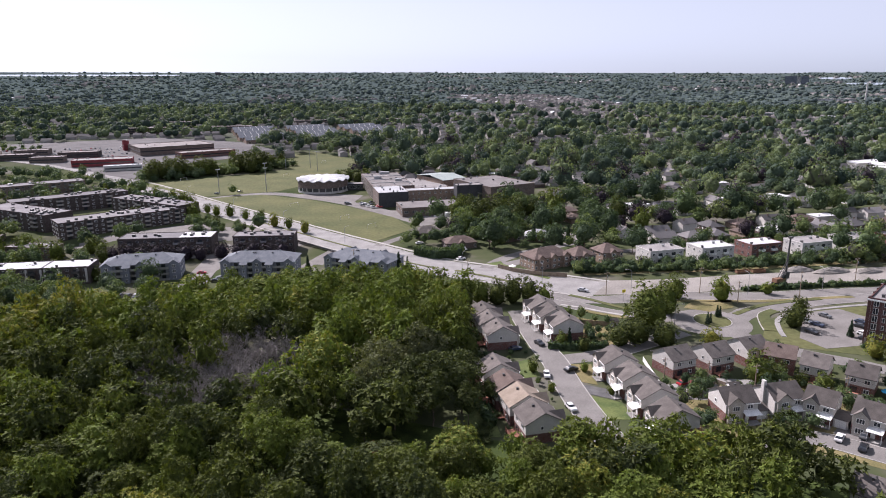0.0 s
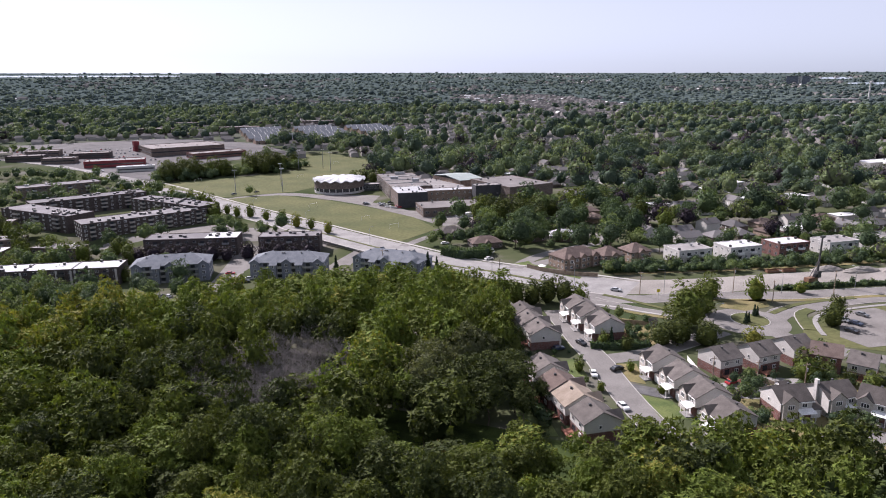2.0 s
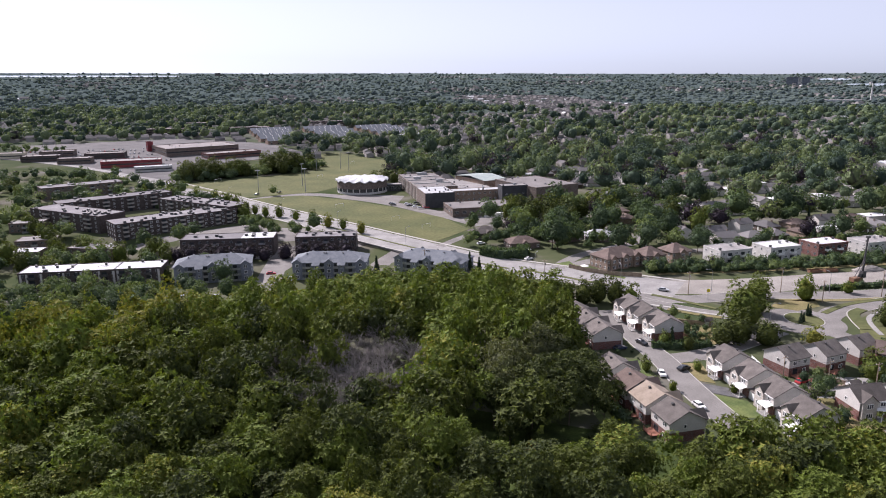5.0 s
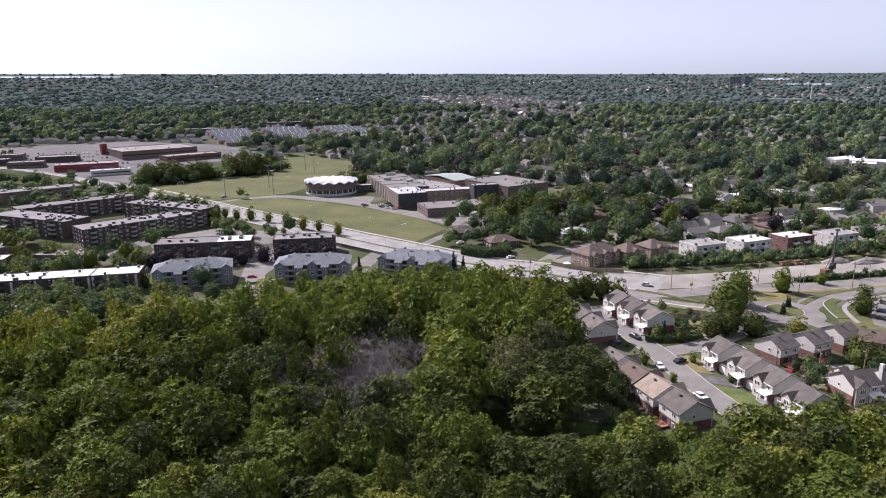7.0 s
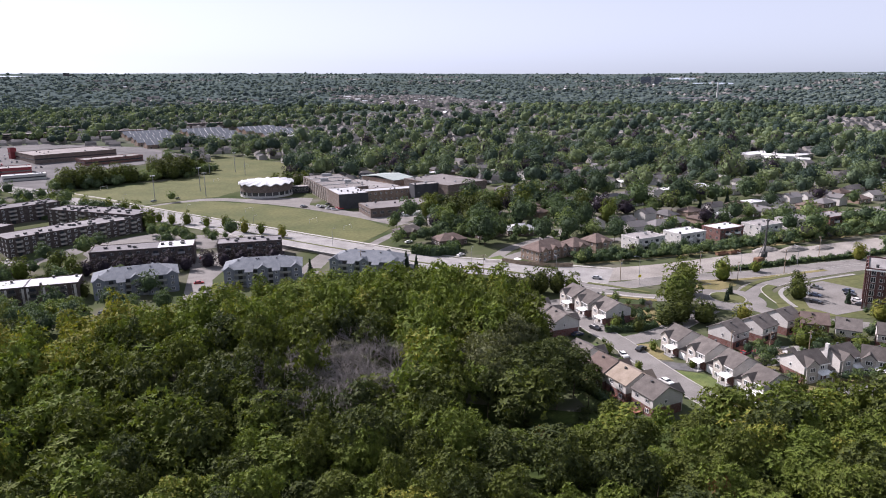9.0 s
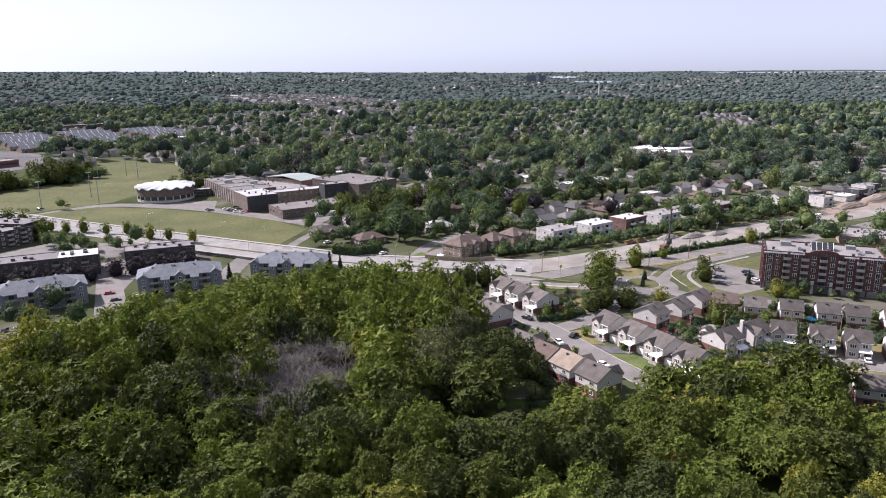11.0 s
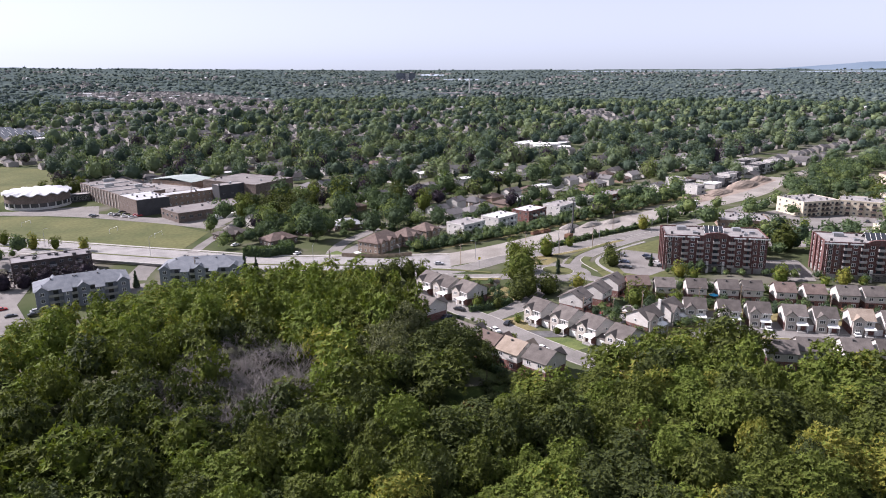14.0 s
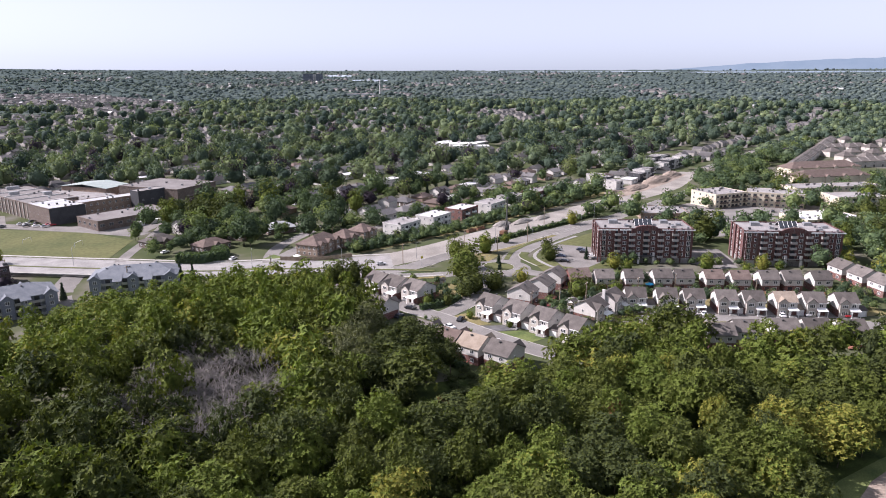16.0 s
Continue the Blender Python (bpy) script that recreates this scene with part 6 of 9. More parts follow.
def terrace(label, L, D, eave, ridge, wall, roof, units, name="terrace_houses", parties=WHITE):
    e = thing(name, Matrix(), label, "terrace", "terraces")
    part("wall", gabled_body(bmesh.new(), 0, L, 0, D, -0.3, eave, ridge), wall, e)
    part("roof", gable_roof(bmesh.new(), 0, L, 0, D, eave + 0.12, ridge + 0.1), roof, e)
    for k in range(units):
        x = L * (k + 0.5) / units
        window(e, x, 0, eave * 0.72, 1.6, 1.2, 0, 1)
        door(e, x, 0, 0.0, 1.6, 2.0, 0, GLASS)
        if k and parties:
            part("party_wall", slab(bmesh.new(), [(L * k / units - 0.15, -0.3, eave + 0.35), (L * k / units + 0.15, -0.3, eave + 0.35), (L * k / units + 0.15, D / 2, ridge + 0.45), (L * k / units - 0.15, D / 2, ridge + 0.45)], 0.3), parties, e)
    return e


_r = terrace("row of pale terraced houses stepping away along a street", 58, 12, 5.6, 8.6, STUCCO_CREAM, SHINGLE, 6, parties=KERB)
for _k, (_x, _y, _a) in enumerate([(448 + 57 * k, 277 + 18.3 * k, 17.8) for k in range(6)] + [(560, 276, -24), (668, 352, -24)]):
    _m = pose(_x, _y, float(ground_z(_x, _y)) - 0.1, 0, 0, _a)
    if _k:
        copy_thing(_r, _m)
    else:
        _r.matrix_basis = _m

# small houses with pointed roofs behind the terraces
_h = hip_house("pale house with a grey pointed hip roof", 13, 12, 5.6, 9.6, STUCCO_CREAM, SHINGLE, 0, 1)
for _k, (_x, _y) in enumerate(((632, 326), (641, 310), (650, 294), (658, 278), (695, 334), (707, 318), (716, 300), (776, 372), (788, 352), (776, 332), (762, 314), (600, 300), (608, 284), (616, 268))):
    _m = pose(_x, _y, float(ground_z(_x, _y)), 0, 0, -26)
    if _k:
        copy_thing(_h, _m)
    else:
        _h.matrix_basis = _m

# shopping centre
MALL = dict(group="shopping centre", parapet=0.6, far=True)
at_place(flat_block("shop_building", "long low shop building with a dark red fascia", "shop", 56, 24, 6.2, 1, REDPAINT, GRAVEL_ROOF, 9, 3, (), win=(3.2, 1.6), vents=10, **MALL), -322, 601, 20)
at_place(flat_block("shop_building", "large store with grey walls and wide flat roof", "shop", 82, 60, 8.6, 1, BRICK_BROWN, STORE_ROOF, 8, 6, (), win=(3.0, 1.6), vents=8, **MALL), -290, 668, 36)
at_place(flat_block("shop_building", "tall red entrance block of the store", "shop", 7, 6, 11.0, 1, REDPAINT, GRAVEL_ROOF, 1, 1, (), win=(4, 4), vents=1, **MALL), -324, 706, -52)
at_place(flat_block("shop_building", "low pale shop pavilion by the boulevard", "shop", 34, 12, 4.8, 1, STUCCO_WHITE, WHITE_ROOF, 7, 2, (), win=(2.6, 1.6), vents=4, **MALL), -286, 584, 24)
at_place(flat_block("shop_building", "long low brown shop wing", "shop", 60, 22, 6.0, 1, BRICK_RED, STORE_ROOF, 10, 3, (), win=(2.6, 1.6), vents=6, **MALL), -246, 655, 38)
for x, y, L, D, w in ((-470, 722, 36, 18, BRICK_DARK), (-426, 710, 32, 16, BRICK_BROWN), (-418, 750, 40, 20, BRICK_DARK), (-474, 764, 34, 18, BRICK_BROWN), (-512, 742, 30, 16, STUCCO)):
    stand(flat_block("shop_building", "low flat-roofed shop building beside the parking lot", "shop", L, D, 5.4, 1, w, STORE_ROOF, 6, 3, (), win=(2.6, 1.6), vents=4, **MALL), x, y, 16)
for x, y, L, a in ((-390, 850, 64, 12), (-300, 880, 70, 10), (-210, 1020, 80, 14), (-120, 1050, 70, 14), (-460, 900, 60, 14), (-380, 960, 60, 14)):
    at_place(flat_block("apartment_building", "long brown flat-roofed apartment block beyond the shops", "apartment building", L, 15, 8.5, 3, BRICK_BROWN, STORE_ROOF, 14, 3, (2, 6, 10), vents=4, far=True), x, y, a)
_r = terrace("row of terraced houses with grey shingle roofs", 62, 14, 4.6, 8.6, BRICK_TAN, SHINGLE_BLUE, 7)
put(_r, [along(-216, 768, 31, u, v) + (31 + t,) for u, v, t in ((0, 0, 0), (70, 0, 0), (0, 26, 0), (68, 26, 0), (6, 54, 0), (76, 54, 0), (10, 84, 0), (80, 84, 0), (16, 114, 0), (86, 114, 0), (140, 10, 0), (146, 44, 0), (150, 76, 0), (156, 106, 0))])
at_place(flat_block("shop_building", "low building with bright white roof beside the terraces", "shop", 44, 18, 5, 1, STUCCO_WHITE, WHITE_ROOF, 8, 2, (), vents=3, win=(2, 1.4)), -76, 836, 31)
at_place(flat_block("shop_building", "low school with bright white roofs among trees", "school building", 46, 20, 5.6, 1, STUCCO_WHITE, WHITE_ROOF, 9, 3, (), vents=5, win=(2, 1.4)), 352, 594, 20)
at_place(flat_block("shop_building", "low white-roofed annex among trees", "school building", 26, 14, 4.6, 1, STUCCO_WHITE, WHITE_ROOF, 5, 2, (), vents=2, win=(2, 1.4)), 398, 586, 20)
MODERN = [(304, 336), (308, 348), (312, 360), (349, 348), (360, 352), (371, 356), (418, 374), (429, 376), (440, 379), (451, 382), (462, 384), (473, 387), (432, 398), (444, 401), (456, 404), (468, 407)]
for k, (x, y) in enumerate(MODERN):
    stand(flat_block("apartment_house", "stepped modern townhouse with charcoal walls and flat roof" if k % 2 else "stepped modern townhouse with white walls and flat roof", "house", 9.2, 11, 7.8 if k % 3 else 6.4, 2, CHARCOAL if k % 2 else STUCCO_WHITE, GRAVEL_ROOF, 2, 1, (1,), vents=1, rail=STUCCO_WHITE, group="modern townhouses"), x, y, 6)

# ---- suburb: houses and trees between the streets ----
def footprints(margin):
    out = []
    for ob in list(scene.objects):
        if ob.parent is None and ob.type == "EMPTY" and ob.get("category", "") not in ("tree", "car"):
            xs, ys = [], []
            for c in ob.children:
                if c.type == "MESH" and c.name.split(".")[0] in ("wall", "lower_wall", "roof", "garage", "plinth"):
                    for k in c.bound_box:
                        xs.append(k[0]), ys.append(k[1])
            if xs:
                m, a = ob.matrix_basis, margin
                out.append([tuple((m @ Vector((x, y, 0)))[:2]) for x, y in ((min(xs) - a, min(ys) - a), (max(xs) + a, min(ys) - a), (max(xs) + a, max(ys) + a), (min(xs) - a, max(ys) + a))])
    return out


CLEAR_LINES = [(BOULEVARD, 15.5), ([q for q in CORRIDOR if q[0] < 432], 13.5), ([q for q in CORRIDOR if q[0] > 424], 6), (SERVICE, 6), (MERGE, 6), (LOWER, 8), (EAST, 5.5), (CLOSE, 6), (SIDE, 5), (ROWSTREET, 5), (SCHOOLWAY, 4), (SCHOOLROAD, 7), (GREYSTREET, 7), (HILLSTREET, 4.6), (LANE, 5.5)]
CLEAR_AREAS = [FIELD_NEAR, FIELD_FAR, LOT_TOWER, LOT_SCHOOL, MALL_LOT,
               [(405, 540), (450, 545), (455, 575), (410, 572)], [(262, 298), (400, 330), (400, 348), (275, 324)],
               [(104, 212), (126, 238), (210, 250), (205, 225), (160, 200), (128, 198)], [(60, 200), (120, 200), (190, 125), (150, 95), (60, 150)],
               [(-230, 770), (-40, 872), (-85, 1000), (-290, 910)], [(-112, 268), (-98, 268), (-98, 330), (-112, 352), (-155, 345), (-120, 326)],
               [(-62, 384), (6, 398), (36, 426), (72, 448), (74, 500), (20, 545), (-70, 545), (-75, 480)],
               [(8, 240), (34, 244), (60, 200), (60, 145), (8, 145)], [(40, 240), (70, 232), (74, 216), (50, 205)]]
CLEAR_AREAS = [[site(*_q) for _q in _a] for _a in CLEAR_AREAS] + [[(296, 328), (326, 330), (332, 374), (300, 372)], [(342, 340), (390, 350), (390, 374), (346, 368)], [(408, 362), (500, 380), (500, 424), (420, 418)]]
GRID_A = 15.0


def suburb_line(x, y):
    """The main line of the far district: beyond the works strip and the school, and left of it beyond the shops."""
    edge = np.interp(x, [-1000, -480, -340, -115, -24, 42, 80, 100, 230, 265, 342, 420, 745, 1150], [900, 900, 830, 720, 376, 328, 330, 342, 364, 345, 342, 365, 450, 545])
    return y > edge


def blocked(x, y, foot, extra=0.0):
    bad = np.zeros(len(x), bool)
    for line, w in CLEAR_LINES:
        bad |= near_line(line, x, y) < w + extra
    for area in CLEAR_AREAS:
        bad |= inside(area, x, y)
    for f in foot:
        bad |= inside(f, x, y)
    return bad


def in_view(x, y):
    az = np.degrees(np.arctan2(x + 40, y))
    return (az > -48) & (az < 80)


def bungalow(label, L, D, eave, ridge, wall, roof, kind):
    e = thing("house", Matrix(), label, "house", "suburban houses")
    if kind == "hip":
        part("wall", boxed(-L / 2, L / 2, -D / 2, D / 2, -0.3, eave), wall, e)
        part("roof", hip_roof(bmesh.new(), -L / 2, L / 2, -D / 2, D / 2, eave, ridge), roof, e)
    elif kind == "flat":
        part("wall", boxed(-L / 2, L / 2, -D / 2, D / 2, -0.3, eave), wall, e)
        part("roof", boxed(-L / 2 - 0.3, L / 2 + 0.3, -D / 2 - 0.3, D / 2 + 0.3, eave + 0.004, eave + 0.3), roof, e)
    else:
        part("wall", gabled_body(bmesh.new(), -L / 2, L / 2, -D / 2, D / 2, -0.3, eave, ridge), wall, e)
        part("roof", gable_roof(bmesh.new(), -L / 2, L / 2, -D / 2, D / 2, eave + 0.12, ridge + 0.1, 0.5), roof, e)
    for k in (-0.3, 0.3):
        window(e, L * k, -D / 2, eave * 0.55, 1.8, 1.3, 0, 1)
    door(e, 0, -D / 2, 0, 1.0, 2.1)
    part("chimney", boxed(L * 0.2, L * 0.2 + 0.7, D * 0.12, D * 0.12 + 0.7, eave, max(ridge, eave) + 0.7), BRICK_BROWN, e)
    return e


def white_hall():
    """Low public hall with a white flat roof in three steps, deep among the gardens."""
    x, y = 398, 622
    e = thing("community_hall", pose(x, y, float(ground_z(x, y)), 0, 0, -36), "low white-roofed hall with pale walls among garden trees", "hall")
    for x0, x1, y0, y1, h in ((-17, 13, -2, 18, 7.0), (-14, 5, -15, -2.004, 6.0), (13.004, 27, -6, 9, 4.6)):
        part("wall", boxed(x0, x1, y0, y1, -0.4, h), STUCCO_WHITE, e)
        part("roof", boxed(x0 - 0.3, x1 + 0.3, y0 + 0.003, y1 - 0.003, h + 0.004, h + 0.5), WHITE, e, "bright white flat roof")
    for k in range(6):
        window(e, -12.5 + k * 3.2, -15, 2.6, 2.2, 1.6, 0, 1)
    part("roof_unit", boxed(-8, -5, 8, 10.5, 7.5, 8.9), STUCCO_WHITE, e)
    return e


white_hall()


def build_suburb():
    rng = np.random.default_rng(77)
    # house plots: rows along streets of the district's own direction
    ca, sa = math.cos(radians(GRID_A)), math.sin(radians(GRID_A))
    hx, hy, ha = [], [], []
    v = 250.0
    row = 0
    while v < 1500:
        for side in (0, 1):
            vv = v + side * 22
            u = -950.0
            while u < 1500:
                x, y = ca * u - sa * vv, sa * u + ca * vv
                hx.append(x + rng.normal(0, 1.5)), hy.append(y + rng.normal(0, 1.5)), ha.append(GRID_A + (0 if side == 0 else 180) + rng.choice((0, 0, 0, 90)) + rng.normal(0, 3))
                u += rng.uniform(15.5, 21)
        v += 66 + rng.uniform(-4, 4)
        row += 1
    hx, hy, ha = map(np.array, (hx, hy, ha))
    ok = suburb_line(hx, hy) & in_view(hx, hy) & (np.hypot(hx, hy) < 1480) & ~blocked(hx, hy, footprints(9.0), 7.0)
    hx, hy, ha = hx[ok], hy[ok], ha[ok]
    order = np.argsort(np.hypot(hx, hy))
    hx, hy, ha = hx[order], hy[order], ha[order]
    n_near = 62
    kinds = [("low bungalow with weathered grey shingle roof under garden trees", 13, 8.5, 2.9, 5.2, STUCCO_WHITE, SHINGLE_SUBURB, "gable"),
             ("split-level house with pale siding and grey roof among trees", 12, 9, 4.2, 6.6, SIDING, SHINGLE_SUBURB, "gable"),
             ("low brick bungalow with hipped roof among trees", 13, 10, 2.9, 5.6, BRICK_BROWN, SHINGLE_SUBURB, "hip"),
             ("two-storey house with white walls among trees", 10, 8.5, 5.4, 7.6, SIDING, SHINGLE_SUBURB, "gable"),
             ("brown-roofed bungalow with tan brick walls", 13, 9.5, 3.0, 5.4, BRICK_TAN, SHINGLE_BROWN, "hip"),
             ("flat-roofed pale house among trees", 14, 9, 3.6, 3.6, STUCCO_WHITE, WHITE_ROOF, "flat")]
    temps = [bungalow(*k) for k in kinds]
    used = [False] * len(temps)
    pick = rng.choice(len(temps), len(hx), p=(0.3, 0.2, 0.22, 0.1, 0.12, 0.06))
    for i in range(min(n_near, len(hx))):
        k = int(pick[i])
        m = pose(hx[i], hy[i], float(ground_z(hx[i], hy[i])), 0, 0, ha[i])
        if used[k]:
            copy_thing(temps[k], m)
        else:
            temps[k].matrix_basis, used[k] = m, True
    # the next houses, plainer
    n_next = min(n_near + 110, len(hx))
    plain = {}
    for i in range(n_near, n_next):
        k = int(pick[i])
        m = pose(hx[i], hy[i], float(ground_z(hx[i], hy[i])), 0, 0, ha[i])
        if k in plain:
            copy_thing(plain[k], m)
            continue
        label, L, D, eave, ridge, wall, roof, form = kinds[k]
        inset = {"gable": 0.0, "hip": D * 0.4, "flat": 0.0}[form]
        top = ridge + 0.2 if form != "flat" else eave + 0.35
        bm = bmesh.new()
        bmesh.ops.create_cube(bm, size=1.0, matrix=Matrix.Translation((0, 0, eave / 2 - 0.2)) @ Matrix.Diagonal((L, D, eave + 0.4, 1)))
        me = bpy.data.meshes.new("house")
        bm.to_mesh(me)
        bm.free()
        me.materials.append(wall)
        plain[k] = tagged(new("house", me), label.replace("among", "further off among"), "house", "houses of the suburb")
        plain[k].matrix_basis = m
        e, a, b = eave - 0.1, L / 2 + 0.4, D / 2 + 0.4
        if form == "flat":
            pts = [(-a, -b, e), (a, -b, e), (a, b, e), (-a, b, e), (-a, -b, top), (a, -b, top), (a, b, top), (-a, b, top)]
            fs = [(3, 2, 1, 0), (4, 5, 6, 7), (0, 1, 5, 4), (1, 2, 6, 5), (2, 3, 7, 6), (3, 0, 4, 7)]
        else:
            pts = [(-a, -b, e), (a, -b, e), (a, b, e), (-a, b, e), (-a + inset, 0, top), (a - inset, 0, top)]
            fs = [(3, 2, 1, 0), (0, 1, 5, 4), (2, 3, 4, 5), (1, 2, 5), (3, 0, 4)]
        me = bpy.data.meshes.new("roof")
        me.from_pydata(pts, [], fs)
        me.materials.append(roof)
        ob = new("roof", me)
        ob.parent = plain[k]
    # the houses further off, as one mass
    bm = bmesh.new()
    rows = []
    for i in range(n_next, len(hx)):
        k = kinds[int(pick[i])]
        L, D, eave, ridge = k[1], k[2], k[3] + 0.3, max(k[4], k[3] + 1.2) + 0.4
        rows.append((hx[i], hy[i], ha[i], L, D, eave, ridge))
    verts, faces, mats = [], [], []
    for x, y, a, L, D, eave, ridge in rows:
        c, s = math.cos(radians(a)), math.sin(radians(a))
        o, g = len(verts), float(ground_z(x, y))
        for p, q, z in ((-L / 2, -D / 2, -0.3), (L / 2, -D / 2, -0.3), (L / 2, D / 2, -0.3), (-L / 2, D / 2, -0.3), (-L / 2, -D / 2, eave), (L / 2, -D / 2, eave), (L / 2, D / 2, eave), (-L / 2, D / 2, eave), (-L / 2 * 0.98, 0, ridge), (L / 2 * 0.98, 0, ridge)):
            verts.append((x + c * p - s * q, y + s * p + c * q, z + g))
        for f, m in (((0, 1, 5, 4), 0), ((2, 3, 7, 6), 0), ((1, 2, 6, 9, 5), 0), ((3, 0, 4, 8, 7), 0), ((4, 5, 9, 8), 1), ((6, 7, 8, 9), 1)):
            faces.append([o + j for j in f]), mats.append(m)
    bm.free()
    me = bpy.data.meshes.new("distant_houses")
    me.from_pydata(verts, [], faces)
    me.materials.append(WALL_SUBURB), me.materials.append(SHINGLE_SUBURB)
    me.polygons.foreach_set("material_index", np.array(mats, np.int32))
    tagged(new("distant_houses", me), "far houses with grey roofs among the trees of the suburb", "houses", kind="stuff")
    # plain street strips between plot rows
    return hx, hy


HOUSE_X, HOUSE_Y = build_suburb()


HALL_LAWN = [(429, 596), (368, 646), (322, 588), (383, 538)]
LEAFY_EAST = [(350, 470), (570, 740), (860, 660), (640, 480), (480, 470)]
# paved yard in front of the east wing, free of trees
SCHOOL_EDGE = [site(28, 424), site(72, 424), site(92, 474), site(34, 480)]


ESTATE = [(10, 2300), (120, 1720), (255, 1310), (400, 1400), (440, 1800), (300, 2260)]


def build_suburb_trees():
    rng = np.random.default_rng(78)
    foot = footprints(4.5)
    rows = {"mid": [], "low": [], "spruce": [], "far": []}
    # nearer part, denser
    for r0, r1, count, key in ((230, 520, 6500, "mid"), (520, 900, 11000, "low"), (900, 1700, 17000, "far")):
        r = np.sqrt(rng.uniform(r0 * r0, r1 * r1, count))
        a = np.radians(rng.uniform(-50, 80, count))
        x, y = r * np.sin(a) - 40, r * np.cos(a)
        dens = np.array([noise.noise((p * 0.012, q * 0.012, 5.5)) for p, q in zip(x, y)])
        if key != "mid":
            dens = dens * 0.6 + 1.1 * np.array([noise.noise((p * 0.0035, q * 0.0055, 12.5)) for p, q in zip(x, y)])
        ok = suburb_line(x, y) & ~blocked(x, y, foot) & (dens + rng.uniform(-0.6, 0.75, count) < {"mid": 0.06, "low": 0.02, "far": 0.3}[key] + np.where(inside(LEAFY_EAST, x, y), 0.38, 0.0))
        x, y = x[ok], y[ok]
        ok = ~(inside(SCHOOL_EDGE, x, y) | inside(HALL_LAWN, x, y)) & ~(inside(ESTATE, x, y) & (rng.uniform(0, 1, len(x)) < 0.75))
        x, y = x[ok], y[ok]
        d = np.full(len(x), 1e9)
        for i in range(0, len(HOUSE_X)):
            if r0 - 60 < math.hypot(HOUSE_X[i] + 40, HOUSE_Y[i]) < r1 + 60:
                d = np.minimum(d, np.hypot(x - HOUSE_X[i], y - HOUSE_Y[i]))
        ok = d > (9.2 if key == "mid" else 9.6)
        x, y = x[ok], y[ok]
        # keep trees from standing inside one another
        cell, keep = {}, []
        for i in range(len(x)):
            k = (int(x[i] // (10 if key == "mid" else 13)), int(y[i] // (10 if key == "mid" else 13)))
            if k not in cell:
                cell[k] = 1
                keep.append(i)
        for i in keep:
            s = float(np.clip(rng.normal(1.15 if key == "mid" else 1.25, 0.33), 0.55, 2.0))
            t = float(np.clip(rng.normal(0.4, 0.36), 0.0, 0.87))
            if rng.uniform() < 0.055 and key != "far":
                t = 0.97
            if rng.uniform() < 0.09 and key == "mid":
                rows["spruce"].append((x[i], y[i], float(ground_z(x[i], y[i])), rng.uniform(0.7, 1.2), 1.0, rng.uniform(0, 1), rng.integers(0, 3)))
            else:
                rows[key].append((x[i], y[i], float(ground_z(x[i], y[i])), s, float(np.clip(rng.normal(1.0, 0.15), 0.7, 1.4)), t, rng.integers(0, {"mid": 8, "low": 8, "far": 6}[key])))
    order = sorted(range(len(rows["mid"])), key=lambda i: math.hypot(rows["mid"][i][0] - 40, rows["mid"][i][1] - 200))
    near, rest = order[:48], order[48:]
    crowns = [array_mesh("crown", *t, c, LEAF_TOWN) for t in MID_T for c in (0.15, 0.42, 0.7, 0.97)]
    trunks = [trunk_mesh(50 + i, 5.0, 0.2, 1.4) for i in range(3)]
    tones = np.array((0.15, 0.42, 0.7, 0.97))
    words = ("dark green", "mid green", "light green", "dark purple-leaved")
    for i in near:
        x, y, _, s, h, t, k = rows["mid"][i]
        c = int(np.argmin(np.abs(tones - t)))
        plant("garden_tree", crowns[int(k) * 4 + c], trunks[int(k) % 3], x, y, s, h, rng.uniform(0, 6.28), words[c] + " round-crowned garden tree", "tree", "garden trees")
    v, t, c = gather(MID_T, [rows["mid"][i] for i in rest], 14, 0.06)
    tagged(new("garden_trees", array_mesh("garden_trees", v, t, c, LEAF_TOWN)), "green garden trees between the houses", "trees", kind="stuff")
    v, t, c = gather(LOW_T, rows["low"], 15, 0.06)
    tagged(new("suburb_trees", array_mesh("suburb_trees", v, t, c, LEAF_MID_HAZE)), "dense green trees of the far suburb", "trees", kind="stuff")
    v, t, c = gather(FAR_T, rows["far"], 18, 0.06)
    tagged(new("distant_trees", array_mesh("distant_trees", v, t, c, LEAF_MID_HAZE)), "distant dense green trees of the suburb", "trees", kind="stuff")
    v, t, c = gather(SPRUCE_T, rows["spruce"], 16)
    tagged(new("spruces", array_mesh("spruces", v, t, c, NEEDLE)), "dark green spruces among the gardens", "trees", kind="stuff")
    # land beyond, up to the horizon: rows of crowns, one behind the other
    xs, ys = [], []
    r = 1640.0
    while r < 4740:
        n = int(r * radians(117) / (13.0 + (r - 1640) * 0.0035))
        a = np.radians(np.linspace(-40, 77, n)) + rng.normal(0, 4.0 / r, n)
        d = r + rng.normal(0, 12, n)
        xs.append(d * np.sin(a) - 40), ys.append(d * np.cos(a))
        r += 34 + (r - 1640) * 0.022
    x, y = np.concatenate(xs), np.concatenate(ys)
    town = np.array([noise.noise((p * 0.0022, q * 0.0034, 8.8)) for p, q in zip(x, y)])
    ok = rng.uniform(0, 1, len(x)) < np.where(inside(ESTATE, x, y), 0.2, np.where(town < 0.2, 0.93, 0.55))
    for a0, a1, d0, d1 in LAKES:
        az = np.degrees(np.arctan2(x, y))
        ok &= ~((az > a0 - 0.4) & (az < a1 + 0.4) & (np.hypot(x, y) > d0 - 60) & (np.hypot(x, y) < d1 + 30))
